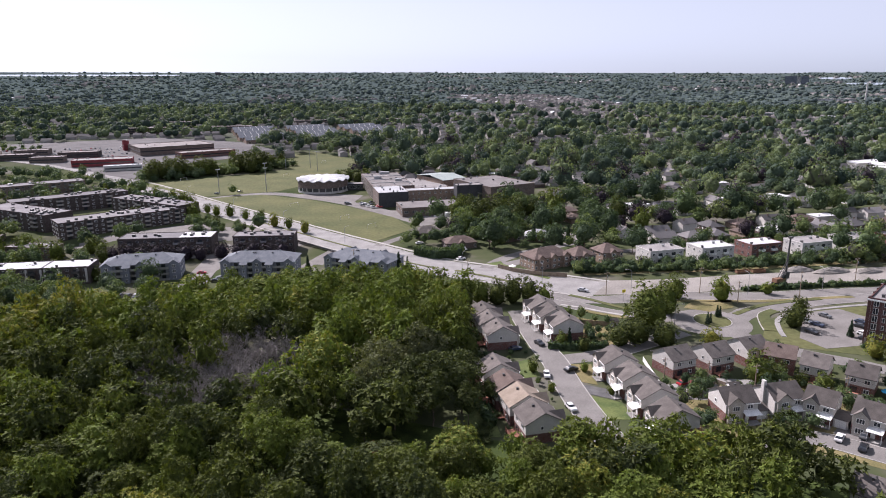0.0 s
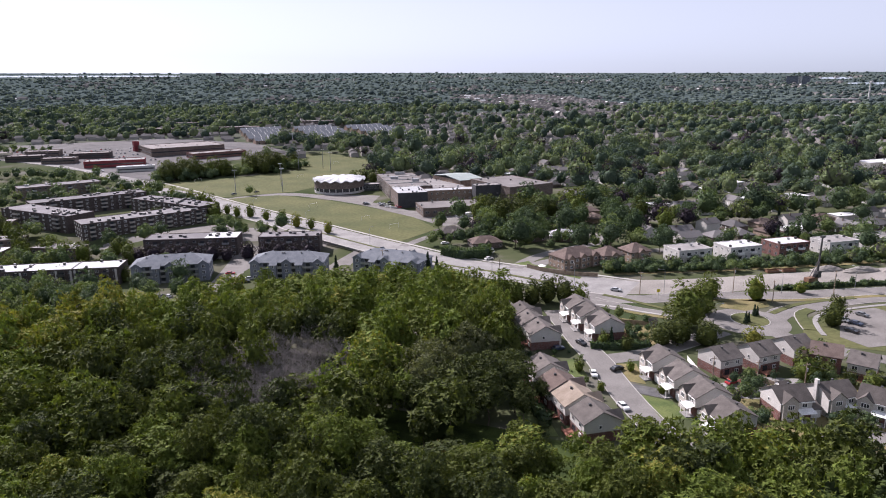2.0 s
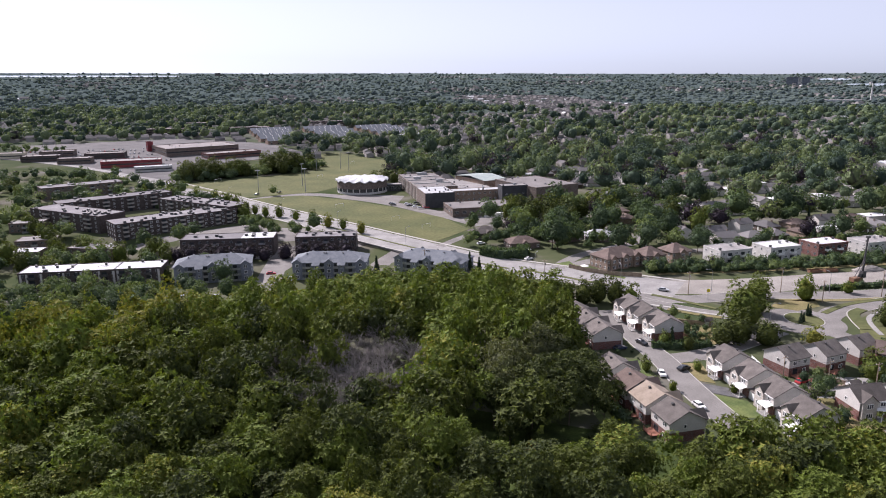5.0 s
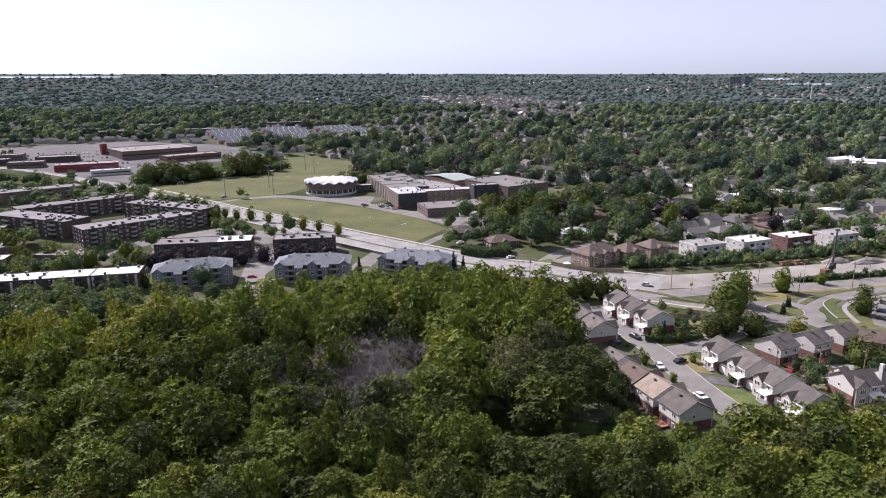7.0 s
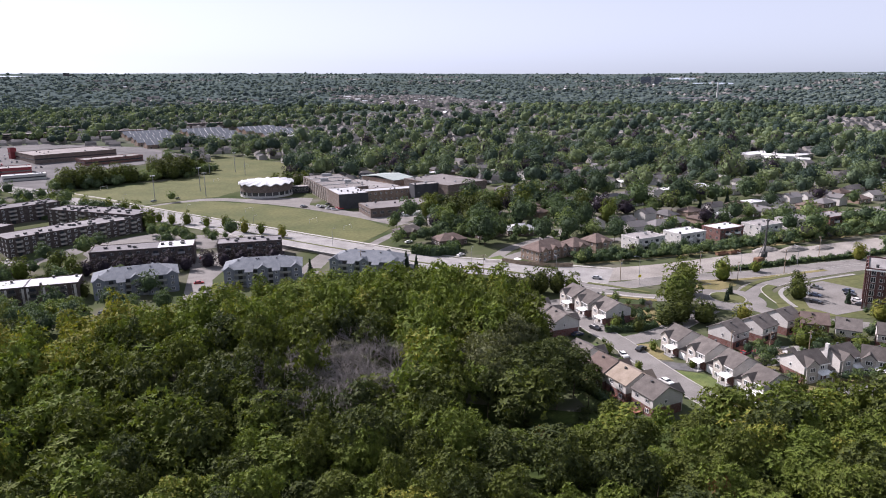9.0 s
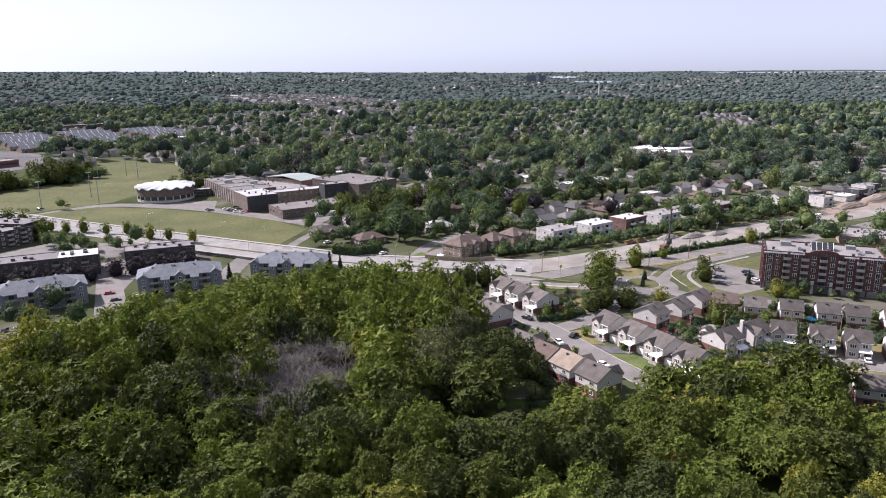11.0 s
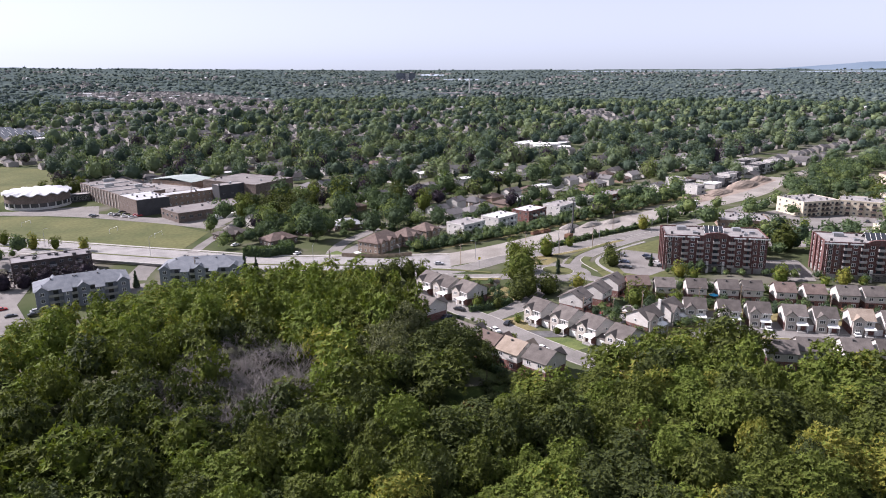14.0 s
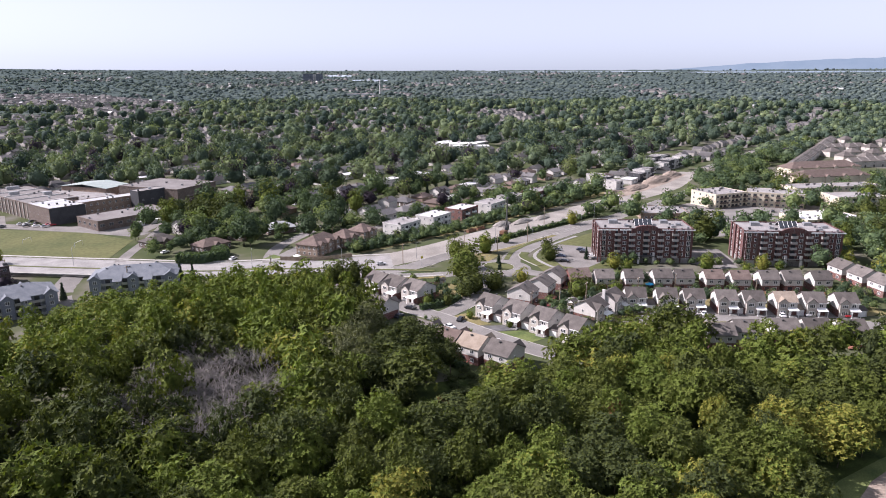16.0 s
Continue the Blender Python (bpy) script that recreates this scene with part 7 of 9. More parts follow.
    far = [(p, q, float(ground_z(p, q)), float(np.clip(rng.normal(1.35, 0.35), 0.7, 2.1)), rng.uniform(0.55, 0.8), float(np.clip(rng.normal(0.4, 0.34), 0, 0.86)), rng.integers(0, 6)) for p, q in zip(x[ok], y[ok])]
    v, t, c = gather(TINY_T, far, 17, 0.08)
    tagged(new("far_woods", array_mesh("far_woods", v, t, c, LEAF_FAR_HAZE)), "wooded land stretching away to the horizon", "woods", kind="stuff")


# suburb greens pushed towards blue, a first step of haze in the colour
LEAF_MID_HAZE = leafy("suburb_leaves", [(0.0, (0.042, 0.066, 0.056)), (0.4, (0.078, 0.112, 0.08)), (0.86, (0.172, 0.218, 0.112)), (0.94, (0.0479, 0.041, 0.0524)), (1.0, (0.0456, 0.0376, 0.0524))], 0.04, 0.45)
# far leaves greyed and blued in their colour to stand for distance haze
LEAF_FAR_HAZE = leafy("distant_leaves", [(0.0, (0.066, 0.09, 0.094)), (0.45, (0.097, 0.127, 0.125)), (0.86, (0.146, 0.182, 0.16)), (1.0, (0.154, 0.182, 0.165))], 0.0, 0.4)


def far_canopy():
    """The closed roof of leaves of the far woods, rough and broken by gaps."""
    rs = [1600.0]
    while rs[-1] < 4790:
        rs.append(rs[-1] + 16 + (rs[-1] - 1600) * 0.006)
    n = 300
    R, A = np.meshgrid(np.array(rs), np.radians(np.linspace(-46, 80, n)), indexing="ij")
    rng = np.random.default_rng(41)
    A = A + rng.normal(0, radians(0.06), A.shape)
    R = R + rng.normal(0, 2.5, R.shape)
    x, y = R * np.sin(A) - 40, R * np.cos(A)
    g = ground_z(x, y)
    broad = np.array([noise.noise((p * 0.004, q * 0.004, 1.3)) + 0.7 * noise.noise((p * 0.017, q * 0.017, 4.1)) for p, q in zip(x.ravel(), y.ravel())]).reshape(x.shape)
    town = np.array([noise.noise((p * 0.0022, q * 0.0034, 8.8)) for p, q in zip(x.ravel(), y.ravel())]).reshape(x.shape)
    h = np.where((broad < 0.42) & (town < 0.2), 5.2 + 1.6 * rng.uniform(-1, 1, x.shape), -1.5)
    h = h * step(R, 1600, 1760)
    h = np.where(inside(ESTATE, x.ravel(), y.ravel()).reshape(x.shape), -1.5, h)
    for a0, a1, d0, d1 in LAKES:
        az = np.degrees(np.arctan2(x, y))
        h = np.where((az > a0 - 0.3) & (az < a1 + 0.3) & (np.hypot(x, y) > d0 - 90) & (np.hypot(x, y) < d1 + 20), -1.5, h)
    v = np.stack([x, y, g + h], -1).reshape(-1, 3)
    i = (np.arange(len(rs) - 1)[:, None] * n + np.arange(n - 1)).ravel()
    t = np.vstack([np.stack([i, i + 1, i + n], 1), np.stack([i + 1, i + n + 1, i + n], 1)])[:, ::-1]
    tint = np.clip(0.24 + 0.3 * broad + rng.normal(0, 0.25, x.shape), 0, 1).ravel()
    tagged(new("far_canopy", array_mesh("far_canopy", v, t, tint, LEAF_FAR_HAZE)), "closed green canopy of woods reaching the horizon", "woods", kind="stuff")


far_canopy()
build_suburb_trees()


def far_houses():
    rng = np.random.default_rng(79)
    verts, faces, mats = [], [], []
    spots = []
    for _ in range(3400):
        r, az = rng.uniform(1450, 4300), radians(rng.uniform(-40, 74))
        x, y = r * math.sin(az) - 40, r * math.cos(az)
        if noise.noise((x * 0.0022, y * 0.0034, 8.8)) > 0.2:
            spots.append((x, y))
    ex, ey, _ = scattered(ESTATE, 23, 80, 0.2)
    spots += list(zip(ex, ey))
    for x, y in spots:
        a = radians(GRID_A + rng.choice((0, 90)))
        L, D, h = rng.uniform(11, 24), rng.uniform(9, 13), rng.uniform(4, 7)
        z = float(ground_z(x, y))
        c, s, o = math.cos(a), math.sin(a), len(verts)
        for p, q, k in ((-L / 2, -D / 2, -1), (L / 2, -D / 2, -1), (L / 2, D / 2, -1), (-L / 2, D / 2, -1), (-L / 2, -D / 2, h), (L / 2, -D / 2, h), (L / 2, D / 2, h), (-L / 2, D / 2, h), (-L / 2, 0, h + 3), (L / 2, 0, h + 3)):
            verts.append((x + c * p - s * q, y + s * p + c * q, z + k))
        roof = 1 if rng.uniform() < 0.96 else 2
        for f, m in (((0, 1, 5, 4), 0), ((2, 3, 7, 6), 0), ((1, 2, 6, 9, 5), 0), ((3, 0, 4, 8, 7), 0), ((4, 5, 9, 8), roof), ((6, 7, 8, 9), roof)):
            faces.append([o + j for j in f]), mats.append(m)
    me = bpy.data.meshes.new("far_town")
    me.from_pydata(verts, [], faces)
    for m in (WALL_SUBURB, SHINGLE_SUBURB, WHITE_ROOF):
        me.materials.append(m)
    me.polygons.foreach_set("material_index", np.array(mats, np.int32))
    tagged(new("far_town", me), "scattered roofs of the far town among woods", "houses", kind="stuff")


far_houses()


def far_tower(az, d, L, D, H, mat, label, name="far_tower", sink=0.0):
    a = radians(az)
    x, y = d * math.sin(a), d * math.cos(a)
    e = thing(name, pose(x, y, float(ground_z(x, y)) - 1 - sink, 0, 0, -az), label, "building", "far buildings")
    part("wall", boxed(-L / 2, L / 2, -D / 2, D / 2, 0, H), mat, e)
    part("roof", boxed(-L / 2 - 0.3, L / 2 + 0.3, -D / 2 - 0.3, D / 2 + 0.3, H + 0.01, H + 1), GRAVEL_ROOF, e)
    bm = bmesh.new()
    for k in range(int(H / 3.4)):
        box(bm, -L / 2 + 0.6, L / 2 - 0.6, -D / 2 - 0.12, -D / 2 - 0.01, 1.6 + 3.4 * k, 2.7 + 3.4 * k)
    part("window_band", bm, GLASS, e)
    return e


far_tower(25.75, 3300, 44, 20, 38, SIDING_GREY, "grey slab tower far off in the woods", sink=4.0)
far_tower(26.25, 3300, 13, 18, 36, STUCCO_WHITE, "pale slab tower far off in the woods", sink=4.0)
far_tower(26.65, 3300, 30, 18, 38, SIDING_GREY, "grey slab tower far off in the woods", sink=4.0)
far_tower(28.75, 2042, 84, 26, 10, WHITE_ROOF, "long white industrial hall among trees", "far_hall")
far_tower(23.8, 1500, 60, 24, 8, WHITE_ROOF, "low white hall among trees", "far_hall")
far_tower(-17.6, 4400, 30, 20, 22, BRICK_DARK, "small block on the far skyline")
far_tower(-28, 3600, 150, 30, 9, WHITE_ROOF, "long white hall on the far skyline", "far_hall")
_c = thing("chimney_stack", pose(1110, 1882, float(ground_z(1110, 1882))), "tall pale chimney stack among far trees", "chimney")
part("shaft", rod(bmesh.new(), (0, 0, -1), (0, 0, 46), 2.6, 1.7, 12), STUCCO_WHITE, _c)

# ---- single trees, hedges and bushes ----
FINE_T = [maple_template(600 + i, 440, 4.4, -2.6, 10.4, 17 + 2 * i, 0.62, 0.33, 0.92) for i in range(3)]
_fine = [array_mesh("crown", *t, dappled(np.random.default_rng(5), len(t[0]), c), LEAF) for t in FINE_T for c in (0.15, 0.4, 0.7, 0.95)]
_purple = [array_mesh("crown", *t, dappled(np.random.default_rng(6), len(t[0]), 0.97, 0.02), LEAF_TOWN) for t in FINE_T]
_trunk = trunk_mesh(81, 5.0, 0.18, 1.3)
_spruce = [array_mesh("crown", *t, 0.4, NEEDLE) for t in SPRUCE_T]


def tree_at(x, y, size, tall, tone, label, i=0):
    x, y = site(x, y)
    plant("tree", _fine[(i % 3) * 4 + tone], _trunk, x, y, size, tall, x * 7 + y, label, "tree", "single trees")


tree_at(70, 223, 1.95, 0.8, 1, "large dark green tree on the corner lawn", 0)
tree_at(80, 236, 1.15, 1.05, 1, "green tree beside the large one", 1)
tree_at(62, 209, 1.35, 0.72, 0, "broad dark green bush-like tree", 2)
tree_at(70, 206, 1.15, 0.72, 0, "dark green tree by the side street", 1)
tree_at(56, 207, 1.05, 0.7, 0, "dark green tree by the side street", 0)
tree_at(105, 250, 1.0, 1.0, 2, "light green tree by the service road", 1)
tree_at(89, 253, 0.95, 1.0, 1, "green tree by the service road", 2)
tree_at(126, 258, 0.6, 0.8, 2, "small light green tree by the works", 0)
tree_at(184, 266, 0.85, 0.95, 3, "light yellow-green tree by the service road", 1)
tree_at(85, 206, 0.75, 0.8, 3, "rounded yellow-green tree by the street", 2)
tree_at(119, 222, 0.95, 0.8, 0, "dark tree on the lawn by the parking lot", 0)
tree_at(124, 229, 0.8, 1.1, 0, "dark upright tree on the lawn by the parking lot", 1)
tree_at(88, 179, 0.95, 0.95, 1, "full green tree in a back garden", 2)
tree_at(94, 180, 0.7, 0.9, 0, "dark green tree in a back garden", 1)
tree_at(104, 174, 0.65, 0.8, 1, "silvery green tree in a back garden", 0)
tree_at(99, 177, 0.55, 0.8, 0, "dark green tree in a back garden", 1)
tree_at(131, 196, 0.75, 0.9, 3, "yellow-green tree by the brick tower", 2)
tree_at(134, 191, 0.6, 0.8, 2, "light green tree by the brick tower", 0)
tree_at(161, 170, 0.9, 0.85, 2, "light green tree between the towers", 1)
# tall garden trees between the school and the row of small blocks
for _i, (_x, _y, _s, _h, _c) in enumerate(((8, 394, 1.4, 1.1, 1), (20, 386, 1.35, 1.0, 0), (31, 390, 1.2, 1.0, 0), (12, 408, 1.3, 1.05, 1), (42, 396, 1.25, 0.95, 0), (64, 390, 1.6, 1.2, 1), (57, 374, 1.0, 1.1, 0), (84, 384, 1.2, 1.0, 2), (97, 380, 1.4, 1.2, 0), (106, 364, 1.3, 1.1, 1), (90, 372, 1.0, 1.3, 0))):
    tree_at(_x, _y, _s, _h, _c, ("large dark green garden tree near the school", "large green garden tree near the school", "large light green garden tree near the school")[_c], _i % 3)
for _i, (_x, _y, _s, _h, _t) in enumerate(((172, 158, 0.5, 0.8, 2), (178, 154, 0.75, 1.0, 3), (185, 150, 0.5, 0.7, 2), (212, 134, 0.9, 0.9, 3), (205, 138, 0.6, 0.7, 3), (176, 205, 1.35, 1.0, 0), (184, 198, 1.2, 1.0, 1), (192, 206, 1.3, 1.0, 0), (180, 214, 1.0, 0.9, 1), (236, 156, 0.9, 0.9, 3), (240, 146, 1.0, 0.9, 2), (250, 128, 1.6, 1.0, 0), (246, 150, 1.3, 1.0, 1), (262, 140, 1.5, 1.0, 0), (214, 121, 0.8, 0.9, 3), (276, 128, 1.6, 1.0, 1), (228, 108, 1.3, 1.0, 0), (245, 112, 1.4, 1.0, 1), (200, 112, 1.0, 0.9, 2), (206, 98, 1.3, 1.0, 1), (190, 92, 1.1, 1.0, 2), (222, 90, 1.4, 1.0, 0), (180, 80, 1.2, 1.0, 1), (200, 76, 1.4, 1.0, 2), (262, 110, 1.6, 1.0, 0), (285, 112, 1.7, 1.0, 1), (262, 92, 1.5, 1.0, 1), (240, 84, 1.5, 1.0, 2),
                                              (300, 176, 1.3, 1.0, 0), (318, 166, 1.5, 1.0, 0), (330, 150, 1.6, 1.0, 1), (300, 148, 1.3, 1.0, 1), (346, 166, 1.4, 1.0, 0), (312, 130, 1.6, 1.0, 1), (336, 128, 1.7, 1.0, 0), (370, 186, 1.5, 1.0, 1), (388, 172, 1.6, 1.0, 0), (246, 226, 0.8, 0.8, 1), (262, 224, 0.7, 0.8, 2), (328, 240, 1.1, 1.0, 0), (336, 226, 1.2, 1.1, 0), (372, 244, 1.6, 1.0, 0), (384, 236, 1.4, 1.0, 1))):
    tree_at(_x, _y, _s, _h, _t, "green tree by the apartment blocks", _i)
# belt between the works strip and the pale terraces
_rng = np.random.default_rng(91)
_rows = []
for _i in range(90):
    _f = _rng.uniform(0, 1)
    _x, _y = 345 + 375 * _f + _rng.normal(0, 5), 292 + 104 * _f - _rng.uniform(4, 26)
    if not inside([(430, 260), (800, 340), (800, 372), (430, 300)], _x, _y):
        _x, _y = site(_x, _y)
        _rows.append((_x, _y, float(ground_z(_x, _y)), _rng.uniform(0.6, 1.3), _rng.uniform(0.8, 1.1), _rng.uniform(0.1, 0.8), _rng.integers(0, 8)))
_v, _t, _c = gather(MID_T, _rows, 25)
tagged(new("roadside_trees", array_mesh("roadside_trees", _v, _t, _c, LEAF_TOWN)), "belt of green trees along the road works", "trees", kind="stuff")
# street trees along the boulevard
for _i, (_x, _y) in enumerate(((-160, 458), (-150.7, 448), (-141.3, 446), (-128.5, 436), (-117, 431.5), (-104.2, 412), (-94.3, 406.5), (-82.1, 393.3))):
    plant("tree", _fine[(_i % 3) * 4 + (1, 2, 1, 2, 1, 3, 1, 3)[_i]], _trunk, _x, _y, 0.62 + 0.07 * (_i % 3), 1.05, _i, "young green street tree in the grass verge", "tree", "street trees")
# clump of big trees between the sports fields
for _i in range(34):
    _f = _rng.uniform(0, 1)
    _x, _y = -238 + 98 * _f + _rng.normal(0, 3), 532 + 74 * _f + _rng.uniform(0, 30)
    plant("tree", _fine[(_i % 3) * 4 + _i % 2], _trunk, *site(_x, _y), _rng.uniform(1.25, 1.85), _rng.uniform(0.85, 1.05), _i, "big green tree beside the sports field", "tree", "field trees")
_rows = []
for _i in range(70):
    _f = _rng.uniform(0, 1)
    _x, _y = site(-240 + 102 * _f + _rng.normal(0, 3), 530 + 74 * _f + _rng.uniform(-3, 30))
    _rows.append((_x, _y, float(ground_z(_x, _y)) - 2.2, _rng.uniform(0.8, 1.35), _rng.uniform(0.75, 1.0), _rng.uniform(0.2, 0.8), _rng.integers(0, 8)))
_v, _t, _c = gather(MID_T, _rows, 28)
tagged(new("field_thicket", array_mesh("field_thicket", _v, _t, _c, LEAF_TOWN)), "dense green thicket beside the sports field", "bushes", kind="stuff")
# trees round the dark apartment blocks and flats
_spots = [(-150, 303, 0.9, 0), (-141, 304, 0.8, 0), (-132, 304, 0.9, 0), (-122, 306, 0.85, 0), (-113, 307, 0.95, 0), (-103, 311, 0.9, 0), (-95, 312, 0.95, 0), (-86, 313, 0.9, 0), (-78, 314, 0.85, 0), (-71, 318, 0.8, 0), (-107, 300, 0.7, 0), (-66, 312, 0.5, 0),
          (-146, 398, 1.2, 1), (-138, 406, 1.1, 1), (-153, 408, 1.0, 1), (-132, 388, 1.0, 0), (-126, 376, 0.8, 0), (-160, 432, 1.1, 1), (-170, 446, 1.0, 1), (-182, 462, 0.9, 2), (-200, 478, 0.8, 2),
          (-190, 392, 0.8, 2), (-197, 385, 0.8, 1), (-200, 398, 1.0, 0), (-180, 398, 0.9, 0), (-206, 366, 0.9, 2), (-168, 330, 0.9, 1), (-176, 336, 0.9, 1), (-186, 322, 1.1, 1), (-196, 326, 1.0, 2), (-208, 332, 1.1, 1), (-216, 322, 1.2, 1), (-226, 340, 1.1, 0), (-236, 352, 1.2, 1), (-250, 366, 1.1, 0), (-262, 380, 1.0, 1), (-170, 312, 0.9, 0), (-162, 318, 0.8, 0), (-172, 296, 0.8, 1), (-180, 288, 0.8, 1), (-152, 290, 0.7, 0),
          (-190, 300, 1.0, 2), (-206, 296, 1.1, 1), (-222, 304, 1.2, 0), (-238, 318, 1.3, 1), (-146, 258, 0.8, 1), (-152, 252, 0.8, 2), (-164, 246, 0.9, 1), (-158, 232, 0.9, 0), (-140, 244, 0.8, 1), (-176, 240, 1.0, 1), (-190, 232, 1.0, 2), (-205, 222, 1.1, 1), (-172, 224, 0.9, 1), (-186, 216, 0.9, 0),
          (-248, 412, 0.9, 1), (-268, 424, 1.0, 0), (-222, 452, 0.8, 1), (-240, 490, 0.8, 2), (-226, 500, 0.9, 1), (-300, 480, 0.9, 1), (-318, 470, 1.0, 1), (-340, 500, 1.1, 0)]
COURT = [(-222, 366), (-120, 366), (-120, 420), (-165, 470), (-230, 480), (-300, 440)]
for _i, (_x, _y, _s, _t) in enumerate(_spots):
    if _i >= 12 and inside(COURT, *site(_x, _y)) and _i % 4:
        continue
    if _i < 12:
        _x, _y = (-172 + 7.5 * _i, 346.5) if _i < 7 else (-117 + 8 * (_i - 7), 350)
        plant("tree", _purple[_i % 3], _trunk, _x, _y, 0.9 + 0.15 * (_i % 2), 0.85, _i, "dark purple-leaved tree before the brown apartment block", "tree", "single trees")
        continue
    tree_at(_x, _y, _s, 1.0, _t, ("dark", "green", "light green", "yellow-green")[_t] + " tree by the apartment blocks", _i)
# loose trees of the apartment quarter and its far side
_foot = footprints(2.5)
_xs, _ys = _rng.uniform(-560, -60, 900), _rng.uniform(262, 640, 900)
_ok = ~blocked(_xs, _ys, _foot) & ~suburb_line(_xs, _ys) & (_xs < -0.62 * (_ys - 240) + 40) & (np.hypot(_xs + 90, _ys - 325) > 42) & ~(inside(COURT, _xs, _ys) & (np.arange(900) % 8 > 0))
_cells = set()
_rows = []
for _x, _y in zip(_xs[_ok], _ys[_ok]):
    if (_x // 9, _y // 9) not in _cells:
        _cells.add((_x // 9, _y // 9))
        _rows.append((_x, _y, float(ground_z(_x, _y)), _rng.uniform(0.55, 1.15), _rng.uniform(0.8, 1.1), float(np.clip(_rng.normal(0.4, 0.22), 0, 0.85)), _rng.integers(0, 8)))
_v, _t, _c = gather(MID_T, [q for q in _rows if math.hypot(q[0], q[1]) < 470], 23)
tagged(new("quarter_trees", array_mesh("quarter_trees", _v, _t, _c, LEAF_TOWN)), "green trees between the apartment blocks and shops", "trees", kind="stuff")
_v, _t, _c = gather(LOW_T, [q for q in _rows if math.hypot(q[0], q[1]) >= 470], 27)
tagged(new("shop_trees", array_mesh("shop_trees", _v, _t, _c, LEAF_TOWN)), "green trees beyond the apartment blocks", "trees", kind="stuff")
_xs, _ys = _rng.uniform(190, 1300, 4200), _rng.uniform(60, 600, 4200)
_ok = ~blocked(_xs, _ys, _foot) & ~suburb_line(_xs, _ys) & ~inside([(240, 262), (350, 240), (300, 200), (232, 232)], _xs, _ys) & ~inside([(420, 250), (520, 200), (780, 330), (720, 372), (430, 295)], _xs, _ys)
_cells = set()
_rows = []
for _x, _y in zip(_xs[_ok], _ys[_ok]):
    if (_x // 9, _y // 9) not in _cells:
        _cells.add((_x // 9, _y // 9))
        _rows.append((_x, _y, float(ground_z(_x, _y)), _rng.uniform(0.7, 1.3), _rng.uniform(0.8, 1.1), float(np.clip(_rng.normal(0.42, 0.22), 0, 0.85)), _rng.integers(0, 8)))
_v, _t, _c = gather(LOW_T, [q for q in _rows if q[0] < 560], 24)
tagged(new("east_trees", array_mesh("east_trees", _v, _t, _c, LEAF_TOWN)), "green trees round the eastern apartment blocks", "trees", kind="stuff")
_v, _t, _c = gather(FAR_T, [q[:6] + (q[6] % 6,) for q in _rows if q[0] >= 560], 26)
tagged(new("eastern_woods", array_mesh("eastern_woods", _v, _t, _c, LEAF_MID_HAZE)), "dense green trees of the eastern suburb", "trees", kind="stuff")
# trees at the end of the close and along the slip road
for _i, (_x, _y, _s, _t) in enumerate(((8, 244, 1.0, 1), (14, 248, 1.0, 1), (20, 247, 1.0, 0), (26, 249, 1.1, 0), (32, 248, 1.05, 0), (37, 245, 0.9, 1), (10, 256, 0.8, 1), (6, 238, 1.1, 0), (4, 226, 1.2, 1), (5, 214, 1.2, 0), (7, 196, 1.2, 0), (6, 205, 1.1, 1), (4, 262, 0.6, 2), (44, 203, 0.5, 0), (37.5, 206.5, 0.5, 1), (26, 187, 0.42, 1), (29.5, 174, 0.32, 2), (41, 187, 0.34, 2), (45.5, 172, 0.3, 1))):
    tree_at(_x, _y, _s, 0.95, _t, "green tree beside the residential street", _i)
# edge of the school and old gardens
for _i, (_x, _y, _s, _t) in enumerate(((14, 402, 1.5, 0), (24, 398, 1.6, 0), (34, 404, 1.5, 1), (20, 388, 1.4, 0), (32, 390, 1.5, 0), (42, 396, 1.4, 0), (28, 376, 1.2, 0), (44, 412, 1.3, 1), (52, 404, 1.2, 0), (50, 424, 1.0, 1), (62, 430, 1.2, 2), (68, 440, 1.2, 1), (40, 380, 1.3, 0), (-74, 538, 1.2, 0), (-66, 534, 1.2, 0), (-60, 542, 1.2, 1), (-82, 546, 1.0, 1), (-40, 490, 0.9, 0), (-16, 478, 0.8, 0))):
    tree_at(_x, _y, _s, 0.95, _t, "broad dark green tree beside the school", _i)
for _i, (_x, _y, _s) in enumerate(((-62, 305, 0.7), (-20, 297, 0.75), (-16, 294, 0.6), (133, 213, 0.55), (99, 186, 0.5), (22, 350, 0.8), (33, 347, 0.8), (46, 345, 0.9), (58, 338, 1.0), (63, 342, 0.9), (150, 330, 1.0), (156, 333, 0.9), (205, 345, 0.9), (86, 341, 0.9), (40, 207, 0.55))):
    plant("spruce_tree", _spruce[_i % 3], _trunk, *site(_x, _y), _s, 1.0, _i, "dark green pointed spruce", "tree", "spruces")


for _i, (_x, _y, _s) in enumerate(((92.3, 234.2, 0.42), (93.8, 235.4, 0.36), (98.6, 241.8, 0.42), (100, 242.6, 0.36))):
    plant("spruce_tree", _spruce[_i % 3], _trunk, _x, _y, _s, 1.0, _i, "small pointed spruce on the round island", "tree", "spruces")
plant("tree", _fine[4], _trunk, 211, 207, 1.75, 0.85, 3.0, "big dark green tree between the brick towers", "tree", "single trees")


